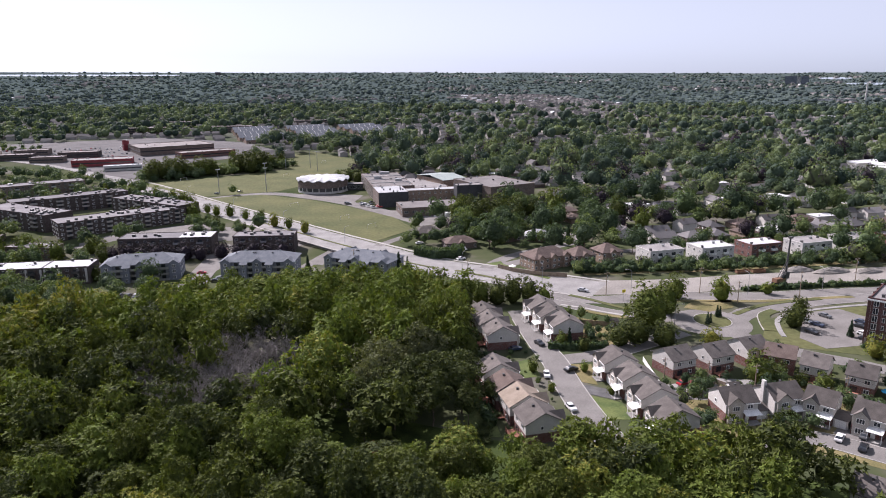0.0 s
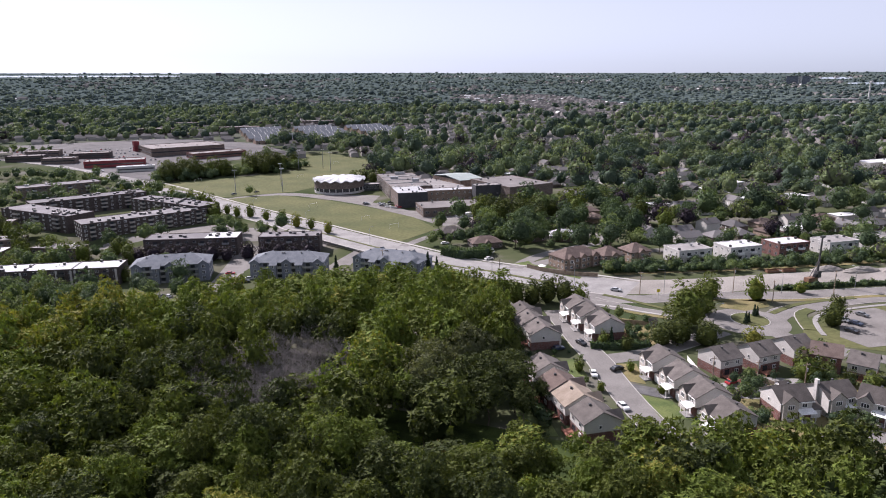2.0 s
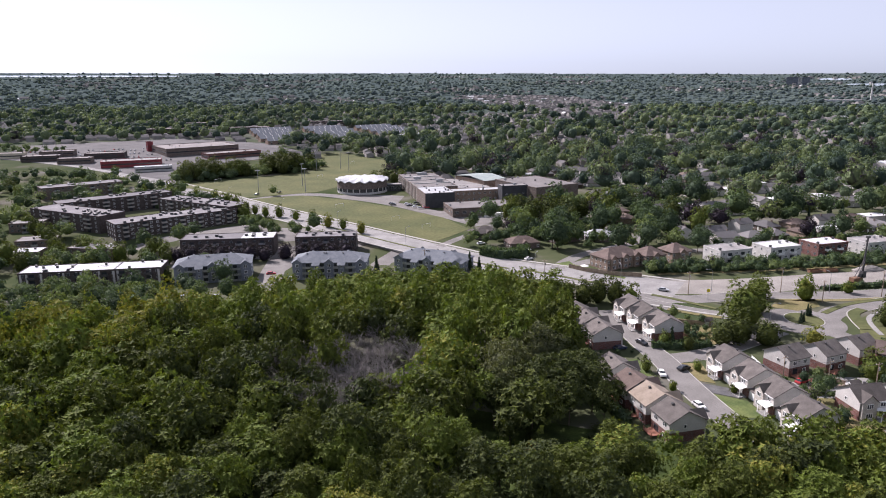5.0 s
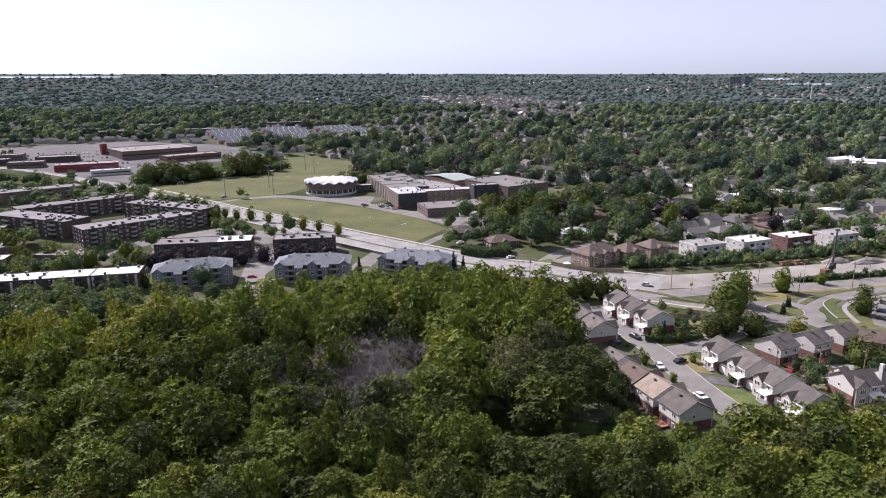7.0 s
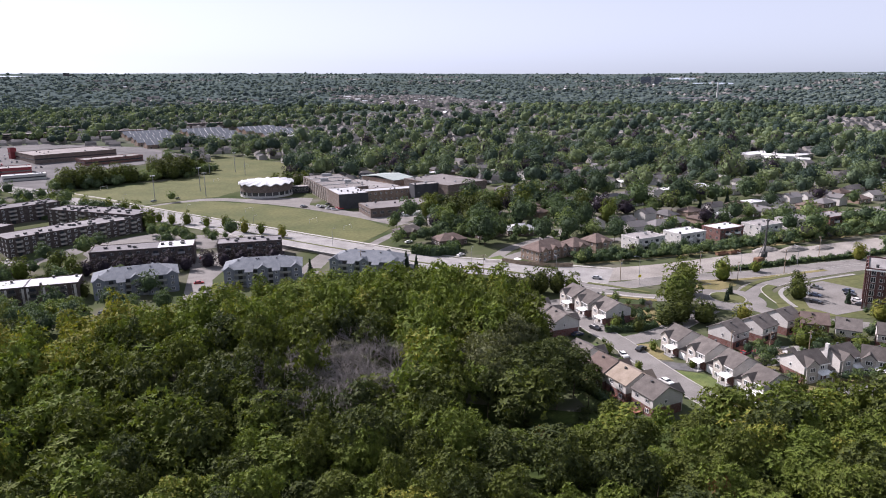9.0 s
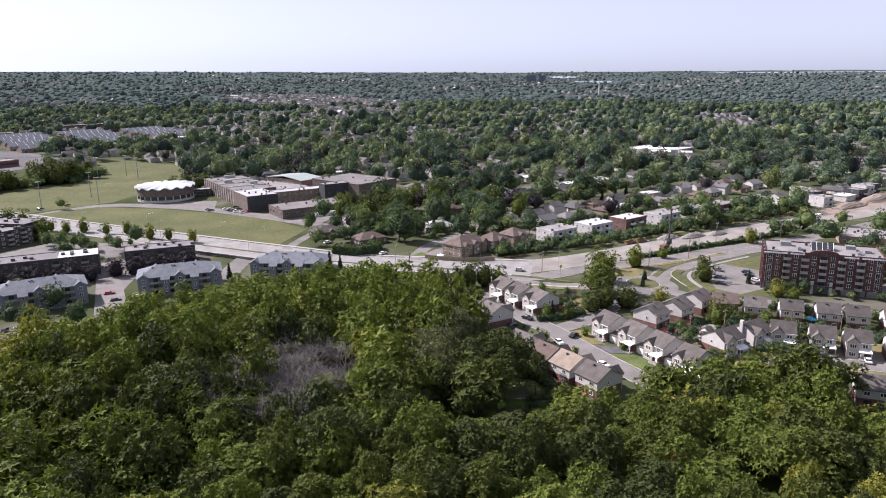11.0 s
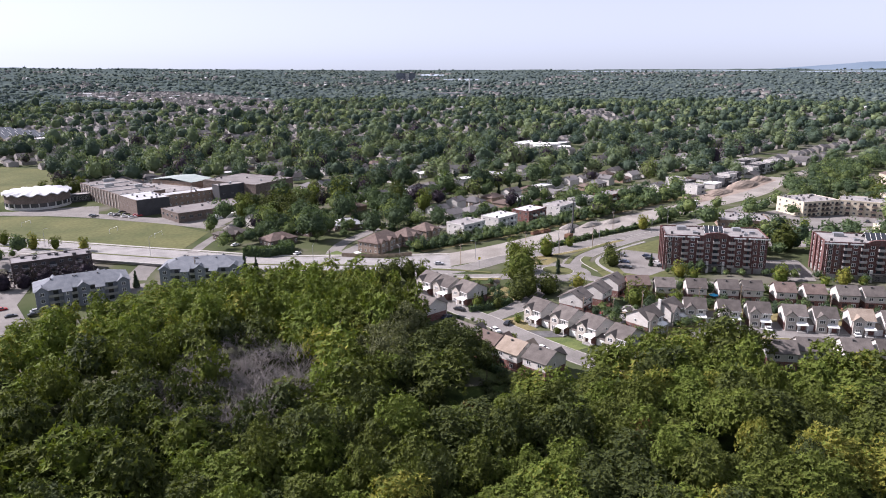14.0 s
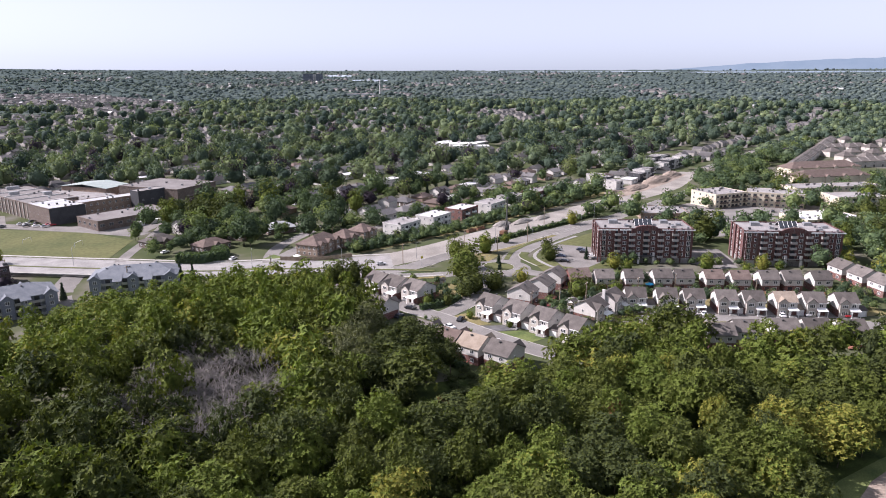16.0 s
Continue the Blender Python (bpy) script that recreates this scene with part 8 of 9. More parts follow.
def hedge(name, line, width, height, label, seed=1):
    """A clipped hedge of many small leaf sprays along a line."""
    rng = np.random.default_rng(seed)
    line = [np.array(site(*p), float) for p in line]
    ps, ns = [], []
    for a, b in zip(line, line[1:]):
        n = int(np.hypot(*(b - a)) * (height * 2 + width) * 3.0)
        t = rng.uniform(0, 1, n)[:, None]
        d = (b - a) / np.hypot(*(b - a))
        side = np.array((-d[1], d[0]))
        g = rng.uniform(-1, 1, n)
        on_top = rng.uniform(0, 1, n) < width / (width + 2 * height)
        off = np.where(on_top, g * width / 2, np.sign(g) * width / 2) + rng.normal(0, 0.12, n)
        z = np.where(on_top, height, np.abs(rng.uniform(0, 1, n)) * height) + rng.normal(0, 0.18, n)
        xy = a + t * (b - a) + side * off[:, None]
        ps.append(np.column_stack([xy, z]))
        ns.append(np.column_stack([side * np.where(on_top, 0, np.sign(g))[:, None], np.where(on_top, 1.0, 0.4)]))
    v = spray(rng, np.vstack(ps), np.vstack(ns), 0.9, 0.7)
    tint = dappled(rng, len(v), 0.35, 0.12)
    bm = ribbon(bmesh.new(), line, width * 0.42, -width * 0.42, -0.1, height * 0.88)
    bmesh.ops.triangulate(bm, faces=bm.faces)
    bm.verts.index_update()
    cv = np.array([x.co[:] for x in bm.verts])
    cf = np.array([[x.index for x in q.verts] for q in bm.faces])
    bm.free()
    # core tint set below the sprays', the hedge's inner shade as colour
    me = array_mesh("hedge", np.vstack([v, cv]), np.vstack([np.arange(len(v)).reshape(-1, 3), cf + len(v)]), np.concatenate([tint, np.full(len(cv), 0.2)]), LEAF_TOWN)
    return tagged(new("hedge", me), label, "hedge")


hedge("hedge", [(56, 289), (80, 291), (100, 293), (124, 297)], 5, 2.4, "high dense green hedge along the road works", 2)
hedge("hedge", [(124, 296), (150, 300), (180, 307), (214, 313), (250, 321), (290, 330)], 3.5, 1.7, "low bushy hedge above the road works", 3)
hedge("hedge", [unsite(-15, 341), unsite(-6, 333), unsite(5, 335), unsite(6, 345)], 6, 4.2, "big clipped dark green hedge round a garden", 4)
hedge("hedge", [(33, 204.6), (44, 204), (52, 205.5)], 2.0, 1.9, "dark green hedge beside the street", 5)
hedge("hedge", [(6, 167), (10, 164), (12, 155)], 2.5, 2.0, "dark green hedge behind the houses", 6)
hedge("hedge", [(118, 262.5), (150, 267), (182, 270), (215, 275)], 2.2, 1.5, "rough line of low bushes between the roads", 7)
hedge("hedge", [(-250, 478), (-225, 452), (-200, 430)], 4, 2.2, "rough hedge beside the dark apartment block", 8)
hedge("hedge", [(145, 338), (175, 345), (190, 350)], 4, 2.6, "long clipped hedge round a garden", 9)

# ---- shrubs ----
def shrubs(name, outline, step, s0, s1, seed, label, room=1.6, temps=None):
    x, y, rng = scattered([site(*q) for q in outline], step, seed)
    ok = ~blocked_near(x, y, room)
    rows = [(a, b, float(ground_z(a, b)) - 0.15, rng.uniform(s0, s1), rng.uniform(0.7, 1.2), float(np.clip(rng.normal(0.42, 0.25), 0, 0.9)), rng.integers(0, 8)) for a, b in zip(x[ok], y[ok])]
    v, t, c = gather(temps or MID_T, rows, seed)
    return tagged(new(name, array_mesh(name, v, t, c, LEAF_TOWN)), label, "bushes", kind="stuff")


def blocked_near(x, y, room):
    bad = np.zeros(len(x), bool)
    for line, w in ((CLOSE, 5.0), (SIDE, 4.6), (ROWSTREET, 4.8), (EAST, 4.8), (LOWER, 5.4), (SERVICE, 5.4), (CORRIDOR, 10.5), (BOULEVARD, 12), (MERGE, 5)):
        bad |= near_line(line, x, y) < w
    bad |= near_line(LANE, x, y) < 5.0
    bad |= near_line(SCHOOLWAY, x, y) < 5.0
    for f in footprints(room):
        bad |= inside(f, x, y)
    return bad


shrubs("garden_shrubs", [(60, 196), (100, 200), (128, 180), (184, 130), (170, 96), (120, 120), (84, 150), (62, 150)], 4.3, 0.14, 0.5, 51, "green shrubs and small trees in the back gardens")
shrubs("lot_trees", [(-590, 800), (-430, 880), (-300, 862), (-300, 846), (-400, 850), (-560, 770)], 9.5, 0.6, 1.0, 57, "green trees along the far edge of the shops' parking lot", temps=LOW_T)
shrubs("lot_bushes", [(-530, 690), (-400, 676), (-392, 700), (-470, 716), (-530, 735)], 11, 0.35, 0.75, 58, "green trees between the small shops", temps=LOW_T)
shrubs("front_shrubs", [(8, 230), (26, 232), (30, 180), (34, 150), (10, 150)], 5.5, 0.08, 0.22, 52, "low green shrubs beside the houses of the close")
shrubs("lawn_shrubs", [(36, 236), (60, 226), (64, 206), (40, 206)], 4.4, 0.14, 0.5, 53, "green bushes in the corner gardens")
shrubs("works_bushes", [(56, 283), (124, 288), (214, 303), (270, 314), (270, 328), (212, 318), (122, 302), (56, 294)], 4.2, 0.22, 0.6, 54, "irregular green bushes along the road works", temps=LOW_T)
shrubs("median_bushes", [(110, 260.5), (150, 264.5), (215, 272), (250, 280), (250, 283), (214, 277), (150, 269.5), (110, 265)], 4.4, 0.16, 0.36, 55, "rough bushes and saplings between the two roads", temps=LOW_T)
shrubs("tower_bushes", [(128, 204), (160, 176), (182, 150), (214, 122), (220, 132), (186, 160), (162, 186), (134, 212)], 5.5, 0.15, 0.5, 56, "bushes and small trees before the brick towers")

shrubs("corner_trees", [unsite(*_q) for _q in ((-24, 352), (-12, 394), (10, 412), (60, 402), (80, 362), (60, 342), (30, 346), (12, 346), (8, 362), (-14, 360))], 8.5, 0.4, 1.0, 60, "green garden trees round the low bungalows", 1.5)
shrubs("flats_trees", [unsite(*_q) for _q in ((-260, 262), (-232, 290), (-168, 275), (-140, 262), (-142, 240), (-200, 236), (-250, 240))], 8.5, 0.45, 0.95, 61, "green trees and bushes between the flats and the wood", 2.0)
shrubs("court_trees", [unsite(*_q) for _q in ((-162, 424), (-128, 396), (-132, 380), (-152, 392))], 8.5, 0.45, 0.9, 57, "green trees between the brown apartment blocks", 2.5)
shrubs("hedge_bank", [unsite(*_q) for _q in ((-160, 436), (-150, 430), (-100, 384), (-106, 380))], 6.0, 0.3, 0.6, 58, "green bushes along the boulevard", 2.0)
shrubs("garden_thicket", [unsite(*_q) for _q in ((96, 338), (250, 362), (256, 376), (98, 352))], 7.5, 0.3, 0.85, 59, "garden trees and hedges behind the flat-roofed houses", 2.5)

# ---- fences, poles and lamps ----


def fence(line, label, height=1.8, mat=None):
    e = thing("fence", Matrix(), label, "fence", "fences")
    line = [site(*q) for q in line]
    for a, b in zip(line, line[1:]):
        a, b = np.array(a, float), np.array(b, float)
        n = max(1, int(np.hypot(*(b - a)) / 2.4))
        turn = math.degrees(math.atan2(*(b - a)[::-1]))
        step = np.hypot(*(b - a)) / n
        for k in range(n):
            p = a + (b - a) * k / n
            part("panel", boxed(0.06, step - 0.06, -0.03, 0.03, 0.12, height), mat or TIMBER, e, "", pose(*p, 0, 0, 0, turn))
            part("post", boxed(-0.06, 0.06, -0.06, 0.06, -0.2, height + 0.12), mat or TIMBER, e, "", pose(*p, 0, 0, 0, turn))
    return e


fence([(24, 296), (30, 290), (40, 284), (52, 281)], "weathered timber fence round a corner garden", 2.0)
fence([(46, 226), (58, 223)], "dark timber garden fence", 1.8)
fence([(60, 194), (60, 180), (60, 168)], "white panel garden fence", 1.6, WHITE)
fence([(68, 180), (76, 178), (82, 170)], "grey timber garden fence", 1.7)
fence([(100, 172), (112, 163), (124, 152), (136, 141), (148, 130), (160, 119)], "grey timber fence between two rows of gardens", 1.7)


def pole(x, y, h, label, arms=1, turn=15):
    e = thing("utility_pole", pose(*site(x, y), 0, 0, 0, turn), label, "utility pole", "utility poles")
    part("shaft", rod(bmesh.new(), (0, 0, -0.3), (0, 0, h), 0.17, 0.11, 8), TIMBER, e)
    for k in range(arms):
        arm = part("crossarm", boxed(-1.1, 1.1, -0.06, 0.06, h - 0.7 - 0.8 * k, h - 0.58 - 0.8 * k), TIMBER, e)
        bm = bmesh.new()
        for px in (-0.95, 0.0, 0.95):
            rod(bm, (px, 0, h - 0.58 - 0.8 * k), (px, 0, h - 0.35 - 0.8 * k), 0.06, 0.05, 6)
        part("insulators", bm, WHITE, arm)
    part("transformer", rod(bmesh.new(), (0.32, 0, h - 2.6), (0.32, 0, h - 1.7), 0.24, 0.24, 8), METAL, e)
    return e


POLES = [(10, 276, 10), (63, 257, 10), (100, 259, 11), (136, 253, 11), (168, 272, 11), (61, 177, 9), (72, 174, 9), (84, 172, 9), (104, 164, 9), (119, 158, 9), (138, 136, 9), (-40, 298, 9), (110, 247, 9)]
for _x, _y, _h in POLES:
    pole(_x, _y, _h, "wooden utility pole with crossarm")


def wire(points, label):
    """A hanging cable between poles."""
    cu = bpy.data.curves.new("cable", "CURVE")
    cu.dimensions, cu.bevel_depth = "3D", 0.035
    for a, b in zip(points, points[1:]):
        sp = cu.splines.new("POLY")
        sp.points.add(8)
        for k in range(9):
            t = k / 8
            p = Vector(a).lerp(Vector(b), t)
            sp.points[k].co = (p.x, p.y, p.z - 0.9 * 4 * t * (1 - t), 1)
    cu.materials.append(DARKMETAL)
    return tagged(new("cable", cu), label, "cable")


wire([(*site(_q[0], _q[1]), _q[2]) for _q in [(61, 177, 8.4), (72, 174, 8.4), (84, 172, 8.4), (104, 164, 8.4), (119, 158, 8.4), (138, 136, 8.4)]], "black overhead cable between garden poles")
wire([(*site(_q[0], _q[1]), _q[2]) for _q in [(63, 257, 9.4), (100, 259, 10.4), (136, 253, 10.4), (168, 272, 10.4)]], "black overhead cable along the service road")

# drilling rig of the road works
_p = thing("drilling_rig", pose(142.6, 283.2, 0.05, 0, 0, 20), "tall drilling rig with dark mast at the road works", "drilling rig")
_mast = part("mast", rod(bmesh.new(), (0.3, 0, 0.6), (1.0, 0, 20), 0.5, 0.34, 8), DARKMETAL, _p)
part("mast_head", boxed(0.2, 2.0, -0.5, 0.5, 19.6, 20.4), DARKMETAL, _mast)
part("drill_head", boxed(-0.3, 1.7, -0.9, 0.9, 2.4, 5.2), DARKMETAL, _mast)
part("auger", rod(bmesh.new(), (0.7, 0, 0), (0.7, 0, 2.4), 0.45, 0.45, 8), METAL, _mast)
part("back_stay", rod(bmesh.new(), (-3.2, 0.6, 2.6), (0.55, 0.4, 9.5), 0.16, 0.14, 6), DARKMETAL, _p)
part("back_stay", rod(bmesh.new(), (-3.2, -0.6, 2.6), (0.55, -0.4, 9.5), 0.16, 0.14, 6), DARKMETAL, _p)
_bd = part("body", boxed(-5.4, -0.6, -1.3, 1.3, 1.1, 2.8), RUST, _p, "orange-brown machine body")
part("cab", boxed(-1.9, -0.5, -1.25, -0.1, 2.804, 4.2), GLASS, _bd)
for _s in (-1, 1):
    part("crawler_track", boxed(-5.2, 0.2, _s * 1.3 - 0.35, _s * 1.3 + 0.35, 0, 1.05), TYRE, _p)
for _x, _y, _a in ((132.2, 300.4, 8), (139.6, 301.2, 8)):
    _k = thing("skip", pose(_x, _y, 0.05, 0, 0, _a), "long open rust-brown steel skip at the roadside", "skip", "skips")
    part("floor_plate", boxed(-3.0, 3.0, -1.1, 1.1, 0, 0.15), RUST, _k)
    for _s in (-1, 1):
        part("side_plate", boxed(-3.0, 3.0, _s * 1.1 - 0.06, _s * 1.1 + 0.06, 0.154, 1.3), RUST, _k)
        part("end_plate", boxed(_s * 3.0 - 0.06, _s * 3.0 + 0.06, -1.03, 1.03, 0.154, 1.3), RUST, _k)
mound("gravel_mound", *unsite(157.7, 303), 9, 3.5, 2.2, DIRT, "grey heap of gravel at the road works", 7)
mound("gravel_mound", *unsite(172.0, 300.5), 10, 3.6, 2.4, DIRT, "grey heap of gravel at the road works", 8)
mound("gravel_mound", *unsite(188.0, 300), 8, 3.2, 2.0, DIRT, "grey heap of gravel at the road works", 9)
_k = thing("swimming_pool", pose(185.4, 325.6, 0, 0, 0, 17), "turquoise garden swimming pool with pale rim", "swimming pool")
part("rim", boxed(-5.2, 5.2, -2.7, 2.7, -0.1, 0.14), KERB, _k)
part("water", boxed(-4.7, 4.7, -2.2, 2.2, 0.0, 0.16), POOL, _k, "clear turquoise water")
part("deck", boxed(5.3, 11.0, -3.0, 3.0, -0.1, 0.5), TIMBER_RED, _k, "red-stained timber deck")


def lorry(x, y, turn):
    e = thing("lorry", pose(x, y, 0.1, 0, 0, turn), "lorry with red cab and long white box at the works", "lorry")
    part("box", boxed(-7.5, 2.6, -1.25, 1.25, 1.1, 3.9), WHITE, e, "long white box")
    cab = part("cab", boxed(2.9, 5.2, -1.2, 1.2, 0.7, 3.2), RED_CAB, e, "red driver's cab")
    part("windscreen", boxed(5.204, 5.26, -1.05, 1.05, 1.9, 2.9), GLASS, cab)
    part("chassis", boxed(-7.2, 4.8, -0.5, 0.5, 0.6, 1.09), DARKMETAL, e)
    for wx in (-6.2, -4.9, 1.6, 4.0):
        for wy in (-1.1, 1.1):
            part("wheel", rod(bmesh.new(), (wx, wy - 0.15, 0.5), (wx, wy + 0.15, 0.5), 0.5, 0.5, 12), TYRE, e)
    return e


RED_CAB = paintwork("red_cab_lacquer", (0.42, 0.05, 0.04))
lorry(262, 305.5, 196)


def street_lamp(x, y, turn, h=8.5):
    e = thing("street_lamp", pose(*site(x, y), 0, 0, 0, turn), "grey metal street lamp with curved arm", "street lamp", "street lamps")
    part("column", rod(bmesh.new(), (0, 0, -0.2), (0, 0, h), 0.11, 0.07, 8), METAL, e)
    bm = bmesh.new()
    pts = [(0.0, 0, h), (0.5, 0, h + 0.5), (1.2, 0, h + 0.75), (2.2, 0, h + 0.8)]
    for a, b in zip(pts, pts[1:]):
        rod(bm, a, b, 0.06, 0.05, 6)
    arm = part("arm", bm, METAL, e)
    part("lantern", boxed(2.1, 2.9, -0.16, 0.16, h + 0.68, h + 0.86), METAL, arm)
    return e


_l = street_lamp(74, 262, 180)
for _x, _y, _a in ((78, 221, -20), (118, 257, 100), (150, 263, 100), (182, 258, 100), (205, 268, 100), (232, 272, 100), (-50, 342, 45), (-90, 384, 45), (-130, 424, 45), (-175, 470, 45), (8, 290, 60), (40, 270, 90)):
    copy_thing(_l, pose(*site(_x, _y), 0, 0, 0, _a))


def floodlight(x, y, turn):
    e = thing("floodlight_mast", pose(*site(x, y), 0, 0, 0, turn), "tall grey floodlight mast at the sports field", "floodlight", "floodlights")
    part("column", rod(bmesh.new(), (0, 0, -0.2), (0, 0, 19), 0.3, 0.16, 8), METAL, e)
    arm = part("crossarm", boxed(-1.8, 1.8, -0.1, 0.1, 18.6, 18.8), METAL, e)
    for k in range(5):
        part("lamp", boxed(-1.75 + 0.75 * k, -1.3 + 0.75 * k, -0.42, -0.104, 18.5, 19.0), WHITE, arm)
    return e


_f = floodlight(-160, 491, 20)
for _x, _y in ((-135, 525), (-137, 604), (-117, 611), (-108, 596), (-128, 498)):
    copy_thing(_f, pose(*site(_x, _y), float(ground_z(*site(_x, _y))), 0, 0, 20))

# sign and works equipment
_s = thing("road_sign", pose(*site(68, 250), 0, 0, 0, 10), "yellow road sign on a post", "road sign")
part("post", rod(bmesh.new(), (0, 0, -0.2), (0, 0, 4.6), 0.06, 0.06, 6), METAL, _s)
part("panel", boxed(-0.7, 0.7, -0.08, -0.062, 3.6, 4.8), YELLOW, _s)


def goal(x, y, turn):
    e = thing("goal", pose(*site(x, y), 0.09 + float(ground_z(*site(x, y))), 0, 0, turn), "white football goal on the grass", "goal", "goals")
    for px in (-3.6, 3.6):
        part("goalpost", boxed(px - 0.06, px + 0.06, -0.06, 0.06, 0, 2.4), WHITE, e)
    part("crossbar", boxed(-3.66, 3.66, -0.06, 0.06, 2.404, 2.52), WHITE, e)
    return e


for _x, _y, _a in ((-205, 545, 60), (-128, 565, 60), (-110, 640, 60), (-58, 400, 50), (-96, 440, 50), (-40, 378, 50)):
    goal(_x, _y, _a)

# ---- cars ----
PAINTS = [("white", paintwork("white_lacquer", (0.75, 0.75, 0.74))), ("black", paintwork("black_lacquer", (0.015, 0.016, 0.02))), ("silver", paintwork("silver_lacquer", (0.42, 0.43, 0.44))), ("dark blue", paintwork("blue_lacquer", (0.025, 0.04, 0.08))), ("red", paintwork("red_lacquer", (0.4, 0.02, 0.025))), ("grey", paintwork("grey_lacquer", (0.12, 0.125, 0.13)))]


def car(word, paint, tall=1.0, far=False):
    e = thing("car", Matrix(), word + (" car parked far off in a lot" if far else " car parked beside others"), "car", "parked cars")
    prof = [(-2.2, 0.35), (-2.25, 0.7), (-2.1, 0.95), (-1.1, 1.02), (1.15, 1.02), (2.0, 0.88), (2.22, 0.62), (2.2, 0.35)]
    bm = bmesh.new()
    a = [bm.verts.new((x, -0.86, z * tall)) for x, z in prof]
    b = [bm.verts.new((x, 0.86, z * tall)) for x, z in prof]
    bm.faces.new(a), bm.faces.new(b[::-1])
    for k in range(len(prof)):
        j = (k + 1) % len(prof)
        bm.faces.new((a[k], b[k], b[j], a[j]))
    bmesh.ops.recalc_face_normals(bm, faces=bm.faces)
    part("body", bm, paint, e)
    def cabin(low, high, z0, z1, y0, y1):
        bm = bmesh.new()
        p = [bm.verts.new(v) for v in ((low[0], -y0, z0), (low[1], -y0, z0), (low[1], y0, z0), (low[0], y0, z0), (high[0], -y1, z1), (high[1], -y1, z1), (high[1], y1, z1), (high[0], y1, z1))]
        for f in ((4, 5, 6, 7), (0, 1, 5, 4), (1, 2, 6, 5), (2, 3, 7, 6), (3, 0, 4, 7)):
            bm.faces.new([p[i] for i in f])
        return bm
    part("glasshouse", cabin((-1.75, 1.0), (-1.2, 0.35), 1.0 * tall, 1.42 * tall, 0.8, 0.66), GLASS, e)
    part("car_roof", cabin((-1.28, 0.43), (-1.15, 0.3), 1.4 * tall, 1.48 * tall, 0.68, 0.6), paint, e)
    if "wheel" not in _cache:
        bm = rod(bmesh.new(), (0, -0.12, 0), (0, 0.12, 0), 0.33, 0.33, 12)
        me = bpy.data.meshes.new("wheel")
        bm.to_mesh(me), bm.free()
        me.materials.append(TYRE)
        _cache["wheel"] = me
    for x in () if far else (-1.4, 1.38):
        for y in (-0.8, 0.8):
            hang("wheel", _cache["wheel"], None, e, "", pose(x, y, 0.33))
    return e


CARS = [(33.0, 164.0, -74, 0), (29.6, 184, -92, 0), (37.2, 187.5, 30, 1), (30.6, 207.5, -65, 1), (27.6, 154, -74, 0), (31.5, 236, 20, 2), (33.5, 230.5, 25, 1), (35.5, 216, 20, 5), (22.5, 203, 20, 3),
        (127.5, 223, -62, 3), (125, 226.5, -62, 0), (134.5, 231.5, -60, 5), (122, 216, -60, 1), (143.5, 225, -55, 3), (141, 221, -55, 1), (138, 214, -60, 0), (136, 209.5, -60, 1),
        (94, 148, 50, 0), (97, 143.5, 50, 1), (100.5, 149, 50, 5), (128, 121, 48, 0), (146, 107, 48, 4), (136, 116, 48, 2), (108, 139, 48, 0), (70, 176, 20, 1), (67, 178, 30, 4),
        (-63, 448, 10, 1), (-62, 446, 10, 5), (-53, 447, 20, 2), (-50.5, 444.5, 20, 0), (-51.5, 440.5, 20, 1), (-46, 443, 15, 1), (-44, 433, 15, 2), (-41, 437.5, 15, 4), (-47, 450.5, 15, 1), (-40.5, 434.5, 15, 4), (-47.5, 437, 15, 0),
        (-146, 494, 55, 1), (-160, 486, 55, 3), (-99, 288, 10, 1), (-98, 292, 10, 2), (-106, 290, 10, 1), (-109, 300, 10, 4), (-104, 345, 20, 0), (-100, 340, 20, 2), (-112, 342, 20, 4), (-118, 338, 20, 0), (-108, 262, 20, 3),
        (8, 310, 30, 0), (10, 328, 110, 0), (55, 262, -30, 2), (-12, 340, 20, 0), (-250, 540, -45, 1), (-246, 536, -45, 1), (-240, 532, -45, 0), (-300, 588, -40, 2), (-120, 408, -42, 2)]
CARS += [(-104 + 3.4 * k, 352 + 2.4 * k, 50, (1, 2, 0, 5)[k % 4]) for k in range(6)]
CARS += [unsite(-193 + 4.4 * k, 284.5 + 0.6 * k) + (74, (1, 2, 2, 2, 0)[k % 5]) for k in range(5)] + [(-139 + 3.2 * k, 264, 88, (1, 2, 0, 5)[k % 4]) for k in range(6)]
_lot, _foot = [site(*q) for q in MALL_LOT], footprints(4)
_bays = [along(-470, 690, 22, 4.6 * (k % 36), 17.0 * (k // 36)) for k in range(36 * 10)]
_bays = [q for k, q in enumerate(_bays) if inside(_lot, *q) and not any(inside(f, *q) for f in _foot) and (k * 7919) % 13 < 5]
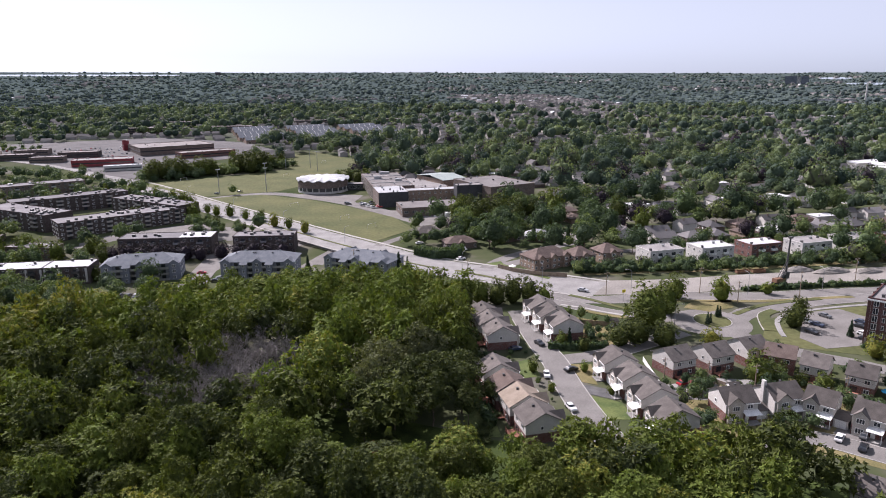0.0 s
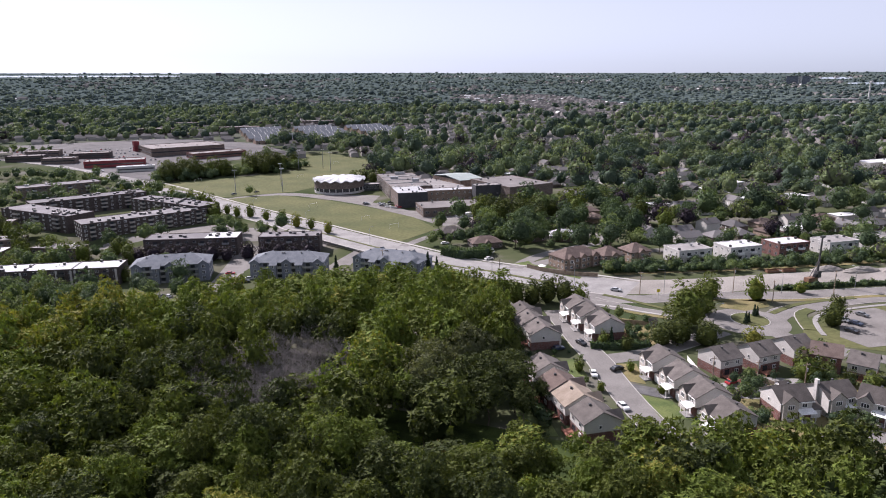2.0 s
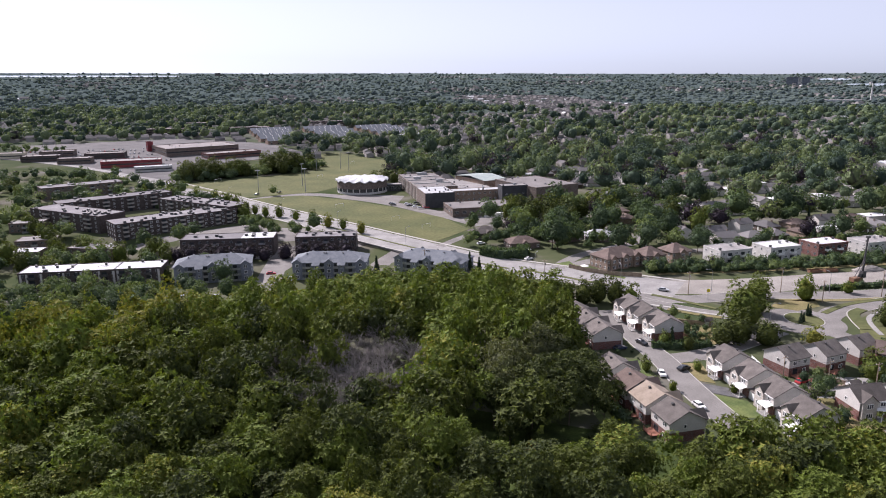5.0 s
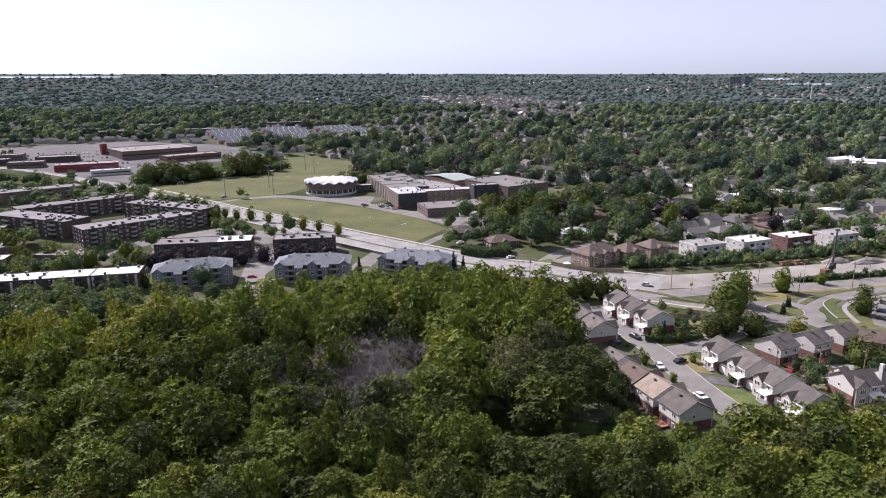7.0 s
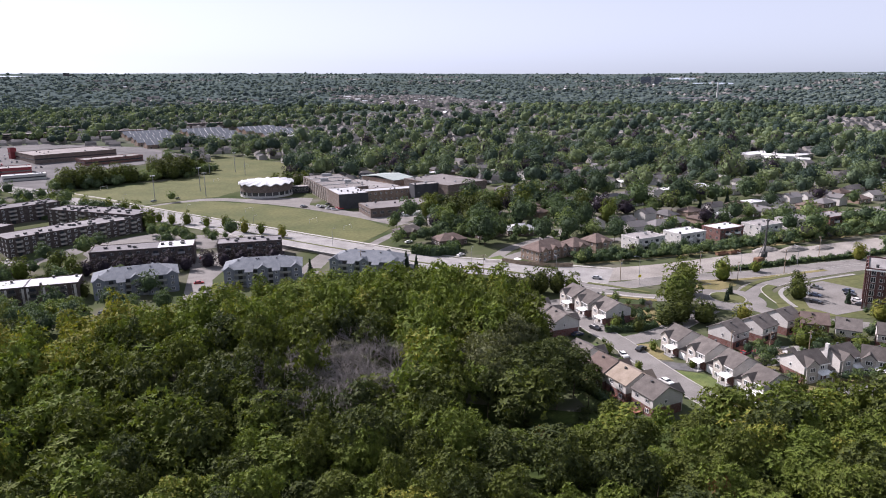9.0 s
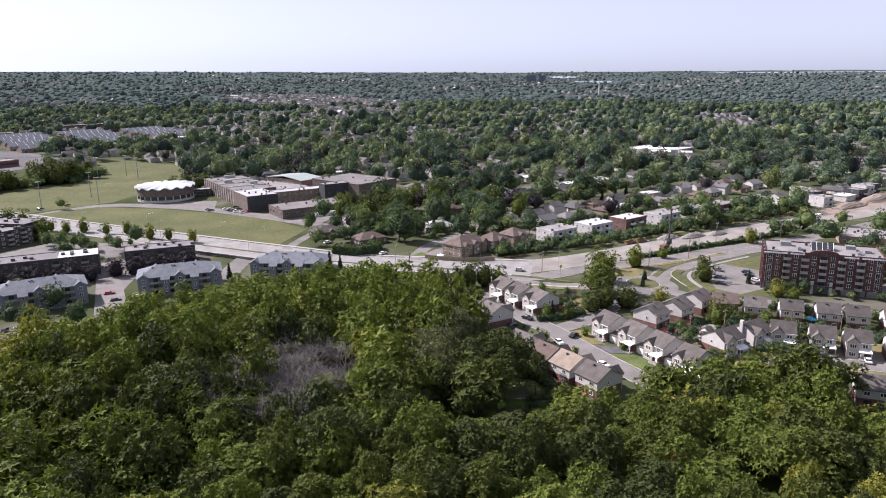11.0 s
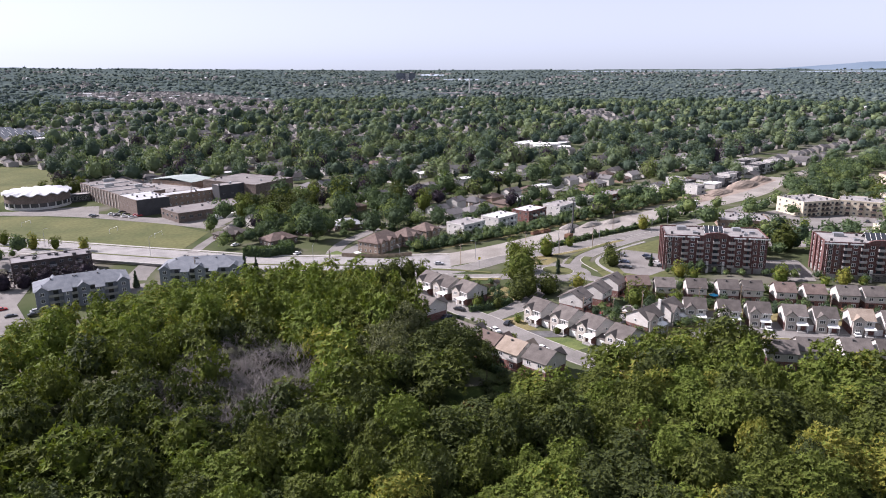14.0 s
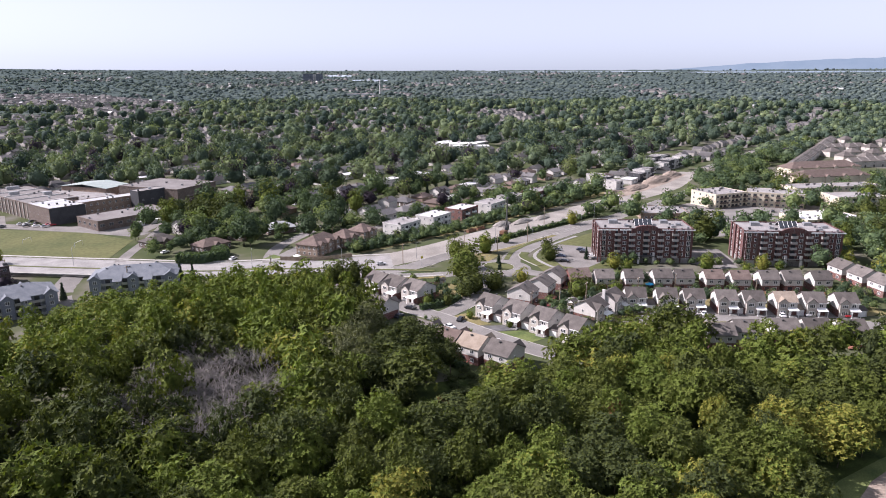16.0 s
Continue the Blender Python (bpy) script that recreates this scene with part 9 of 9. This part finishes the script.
LOT_CARS = [unsite(*q) + (112, (2, 0, 1, 5, 2, 4, 0)[(k * 5) % 7]) for k, q in enumerate(_bays[:64])]
CARS += [(250 + 4 * k, 256 - 1.5 * k, 60, (1, 5, 2, 1)[k % 4]) for k in range(5)] + [(306 + 3 * k, 214 - 4 * k, 20, (1, 2, 1, 0)[k % 4]) for k in range(5)]
LOT_CARS += [q for q in CARS if q[1] > 385]
CARS = [q for q in CARS if q[1] <= 385]
for _far, _list in ((False, CARS), (True, LOT_CARS)):
    _cars = [car(*p, far=_far) for p in PAINTS]
    _seen = set()
    for _x, _y, _a, _k in _list:
        _x, _y = site(_x, _y)
        _m = pose(_x, _y, (0.3 if _far else 0.1) + float(ground_z(_x, _y)), 0, 0, _a)
        if _k in _seen:
            copy_thing(_cars[_k], _m)
        else:
            _cars[_k].matrix_basis = _m
            _seen.add(_k)
    for _k in range(6):
        if _k not in _seen:
            print("unused car", _far, _k)

# garden sheds, parasols, pool
for _x, _y, _a, _m in ((58, 224, 20, STUCCO_WHITE), (79, 174, 10, WHITE), (68, 172, 15, TIMBER), (108, 166, -40, WHITE)):
    _s = thing("garden_shed", pose(*site(_x, _y), 0, 0, 0, _a), "small garden shed with pitched roof", "shed", "garden sheds")
    part("wall", gabled_body(bmesh.new(), -1.5, 1.5, -1.2, 1.2, -0.1, 2.0, 2.8), _m, _s)
    part("roof", gable_roof(bmesh.new(), -1.5, 1.5, -1.2, 1.2, 2.08, 2.9, 0.2, 0.1), SHINGLE, _s)
    door(_s, 0, -1.2, 0, 0.9, 1.8, 0, TIMBER)
for _x, _y, _m, _w in ((118, 168.5, BLUE_CLOTH, "bright blue"), (75, 171, TIMBER, "brown"), (69, 175, REDPAINT, "red"), (30, 292, WHITE, "white")):
    _s = thing("garden_parasol", pose(*site(_x, _y), 0), _w + " garden canopy on a post", "parasol", "garden parasols")
    part("pole", rod(bmesh.new(), (0, 0, -0.1), (0, 0, 2.5), 0.05, 0.04, 6), METAL, _s)
    part("canopy", rod(bmesh.new(), (0, 0, 2.2), (0, 0, 2.9), 1.9, 0.1, 8), _m, _s)
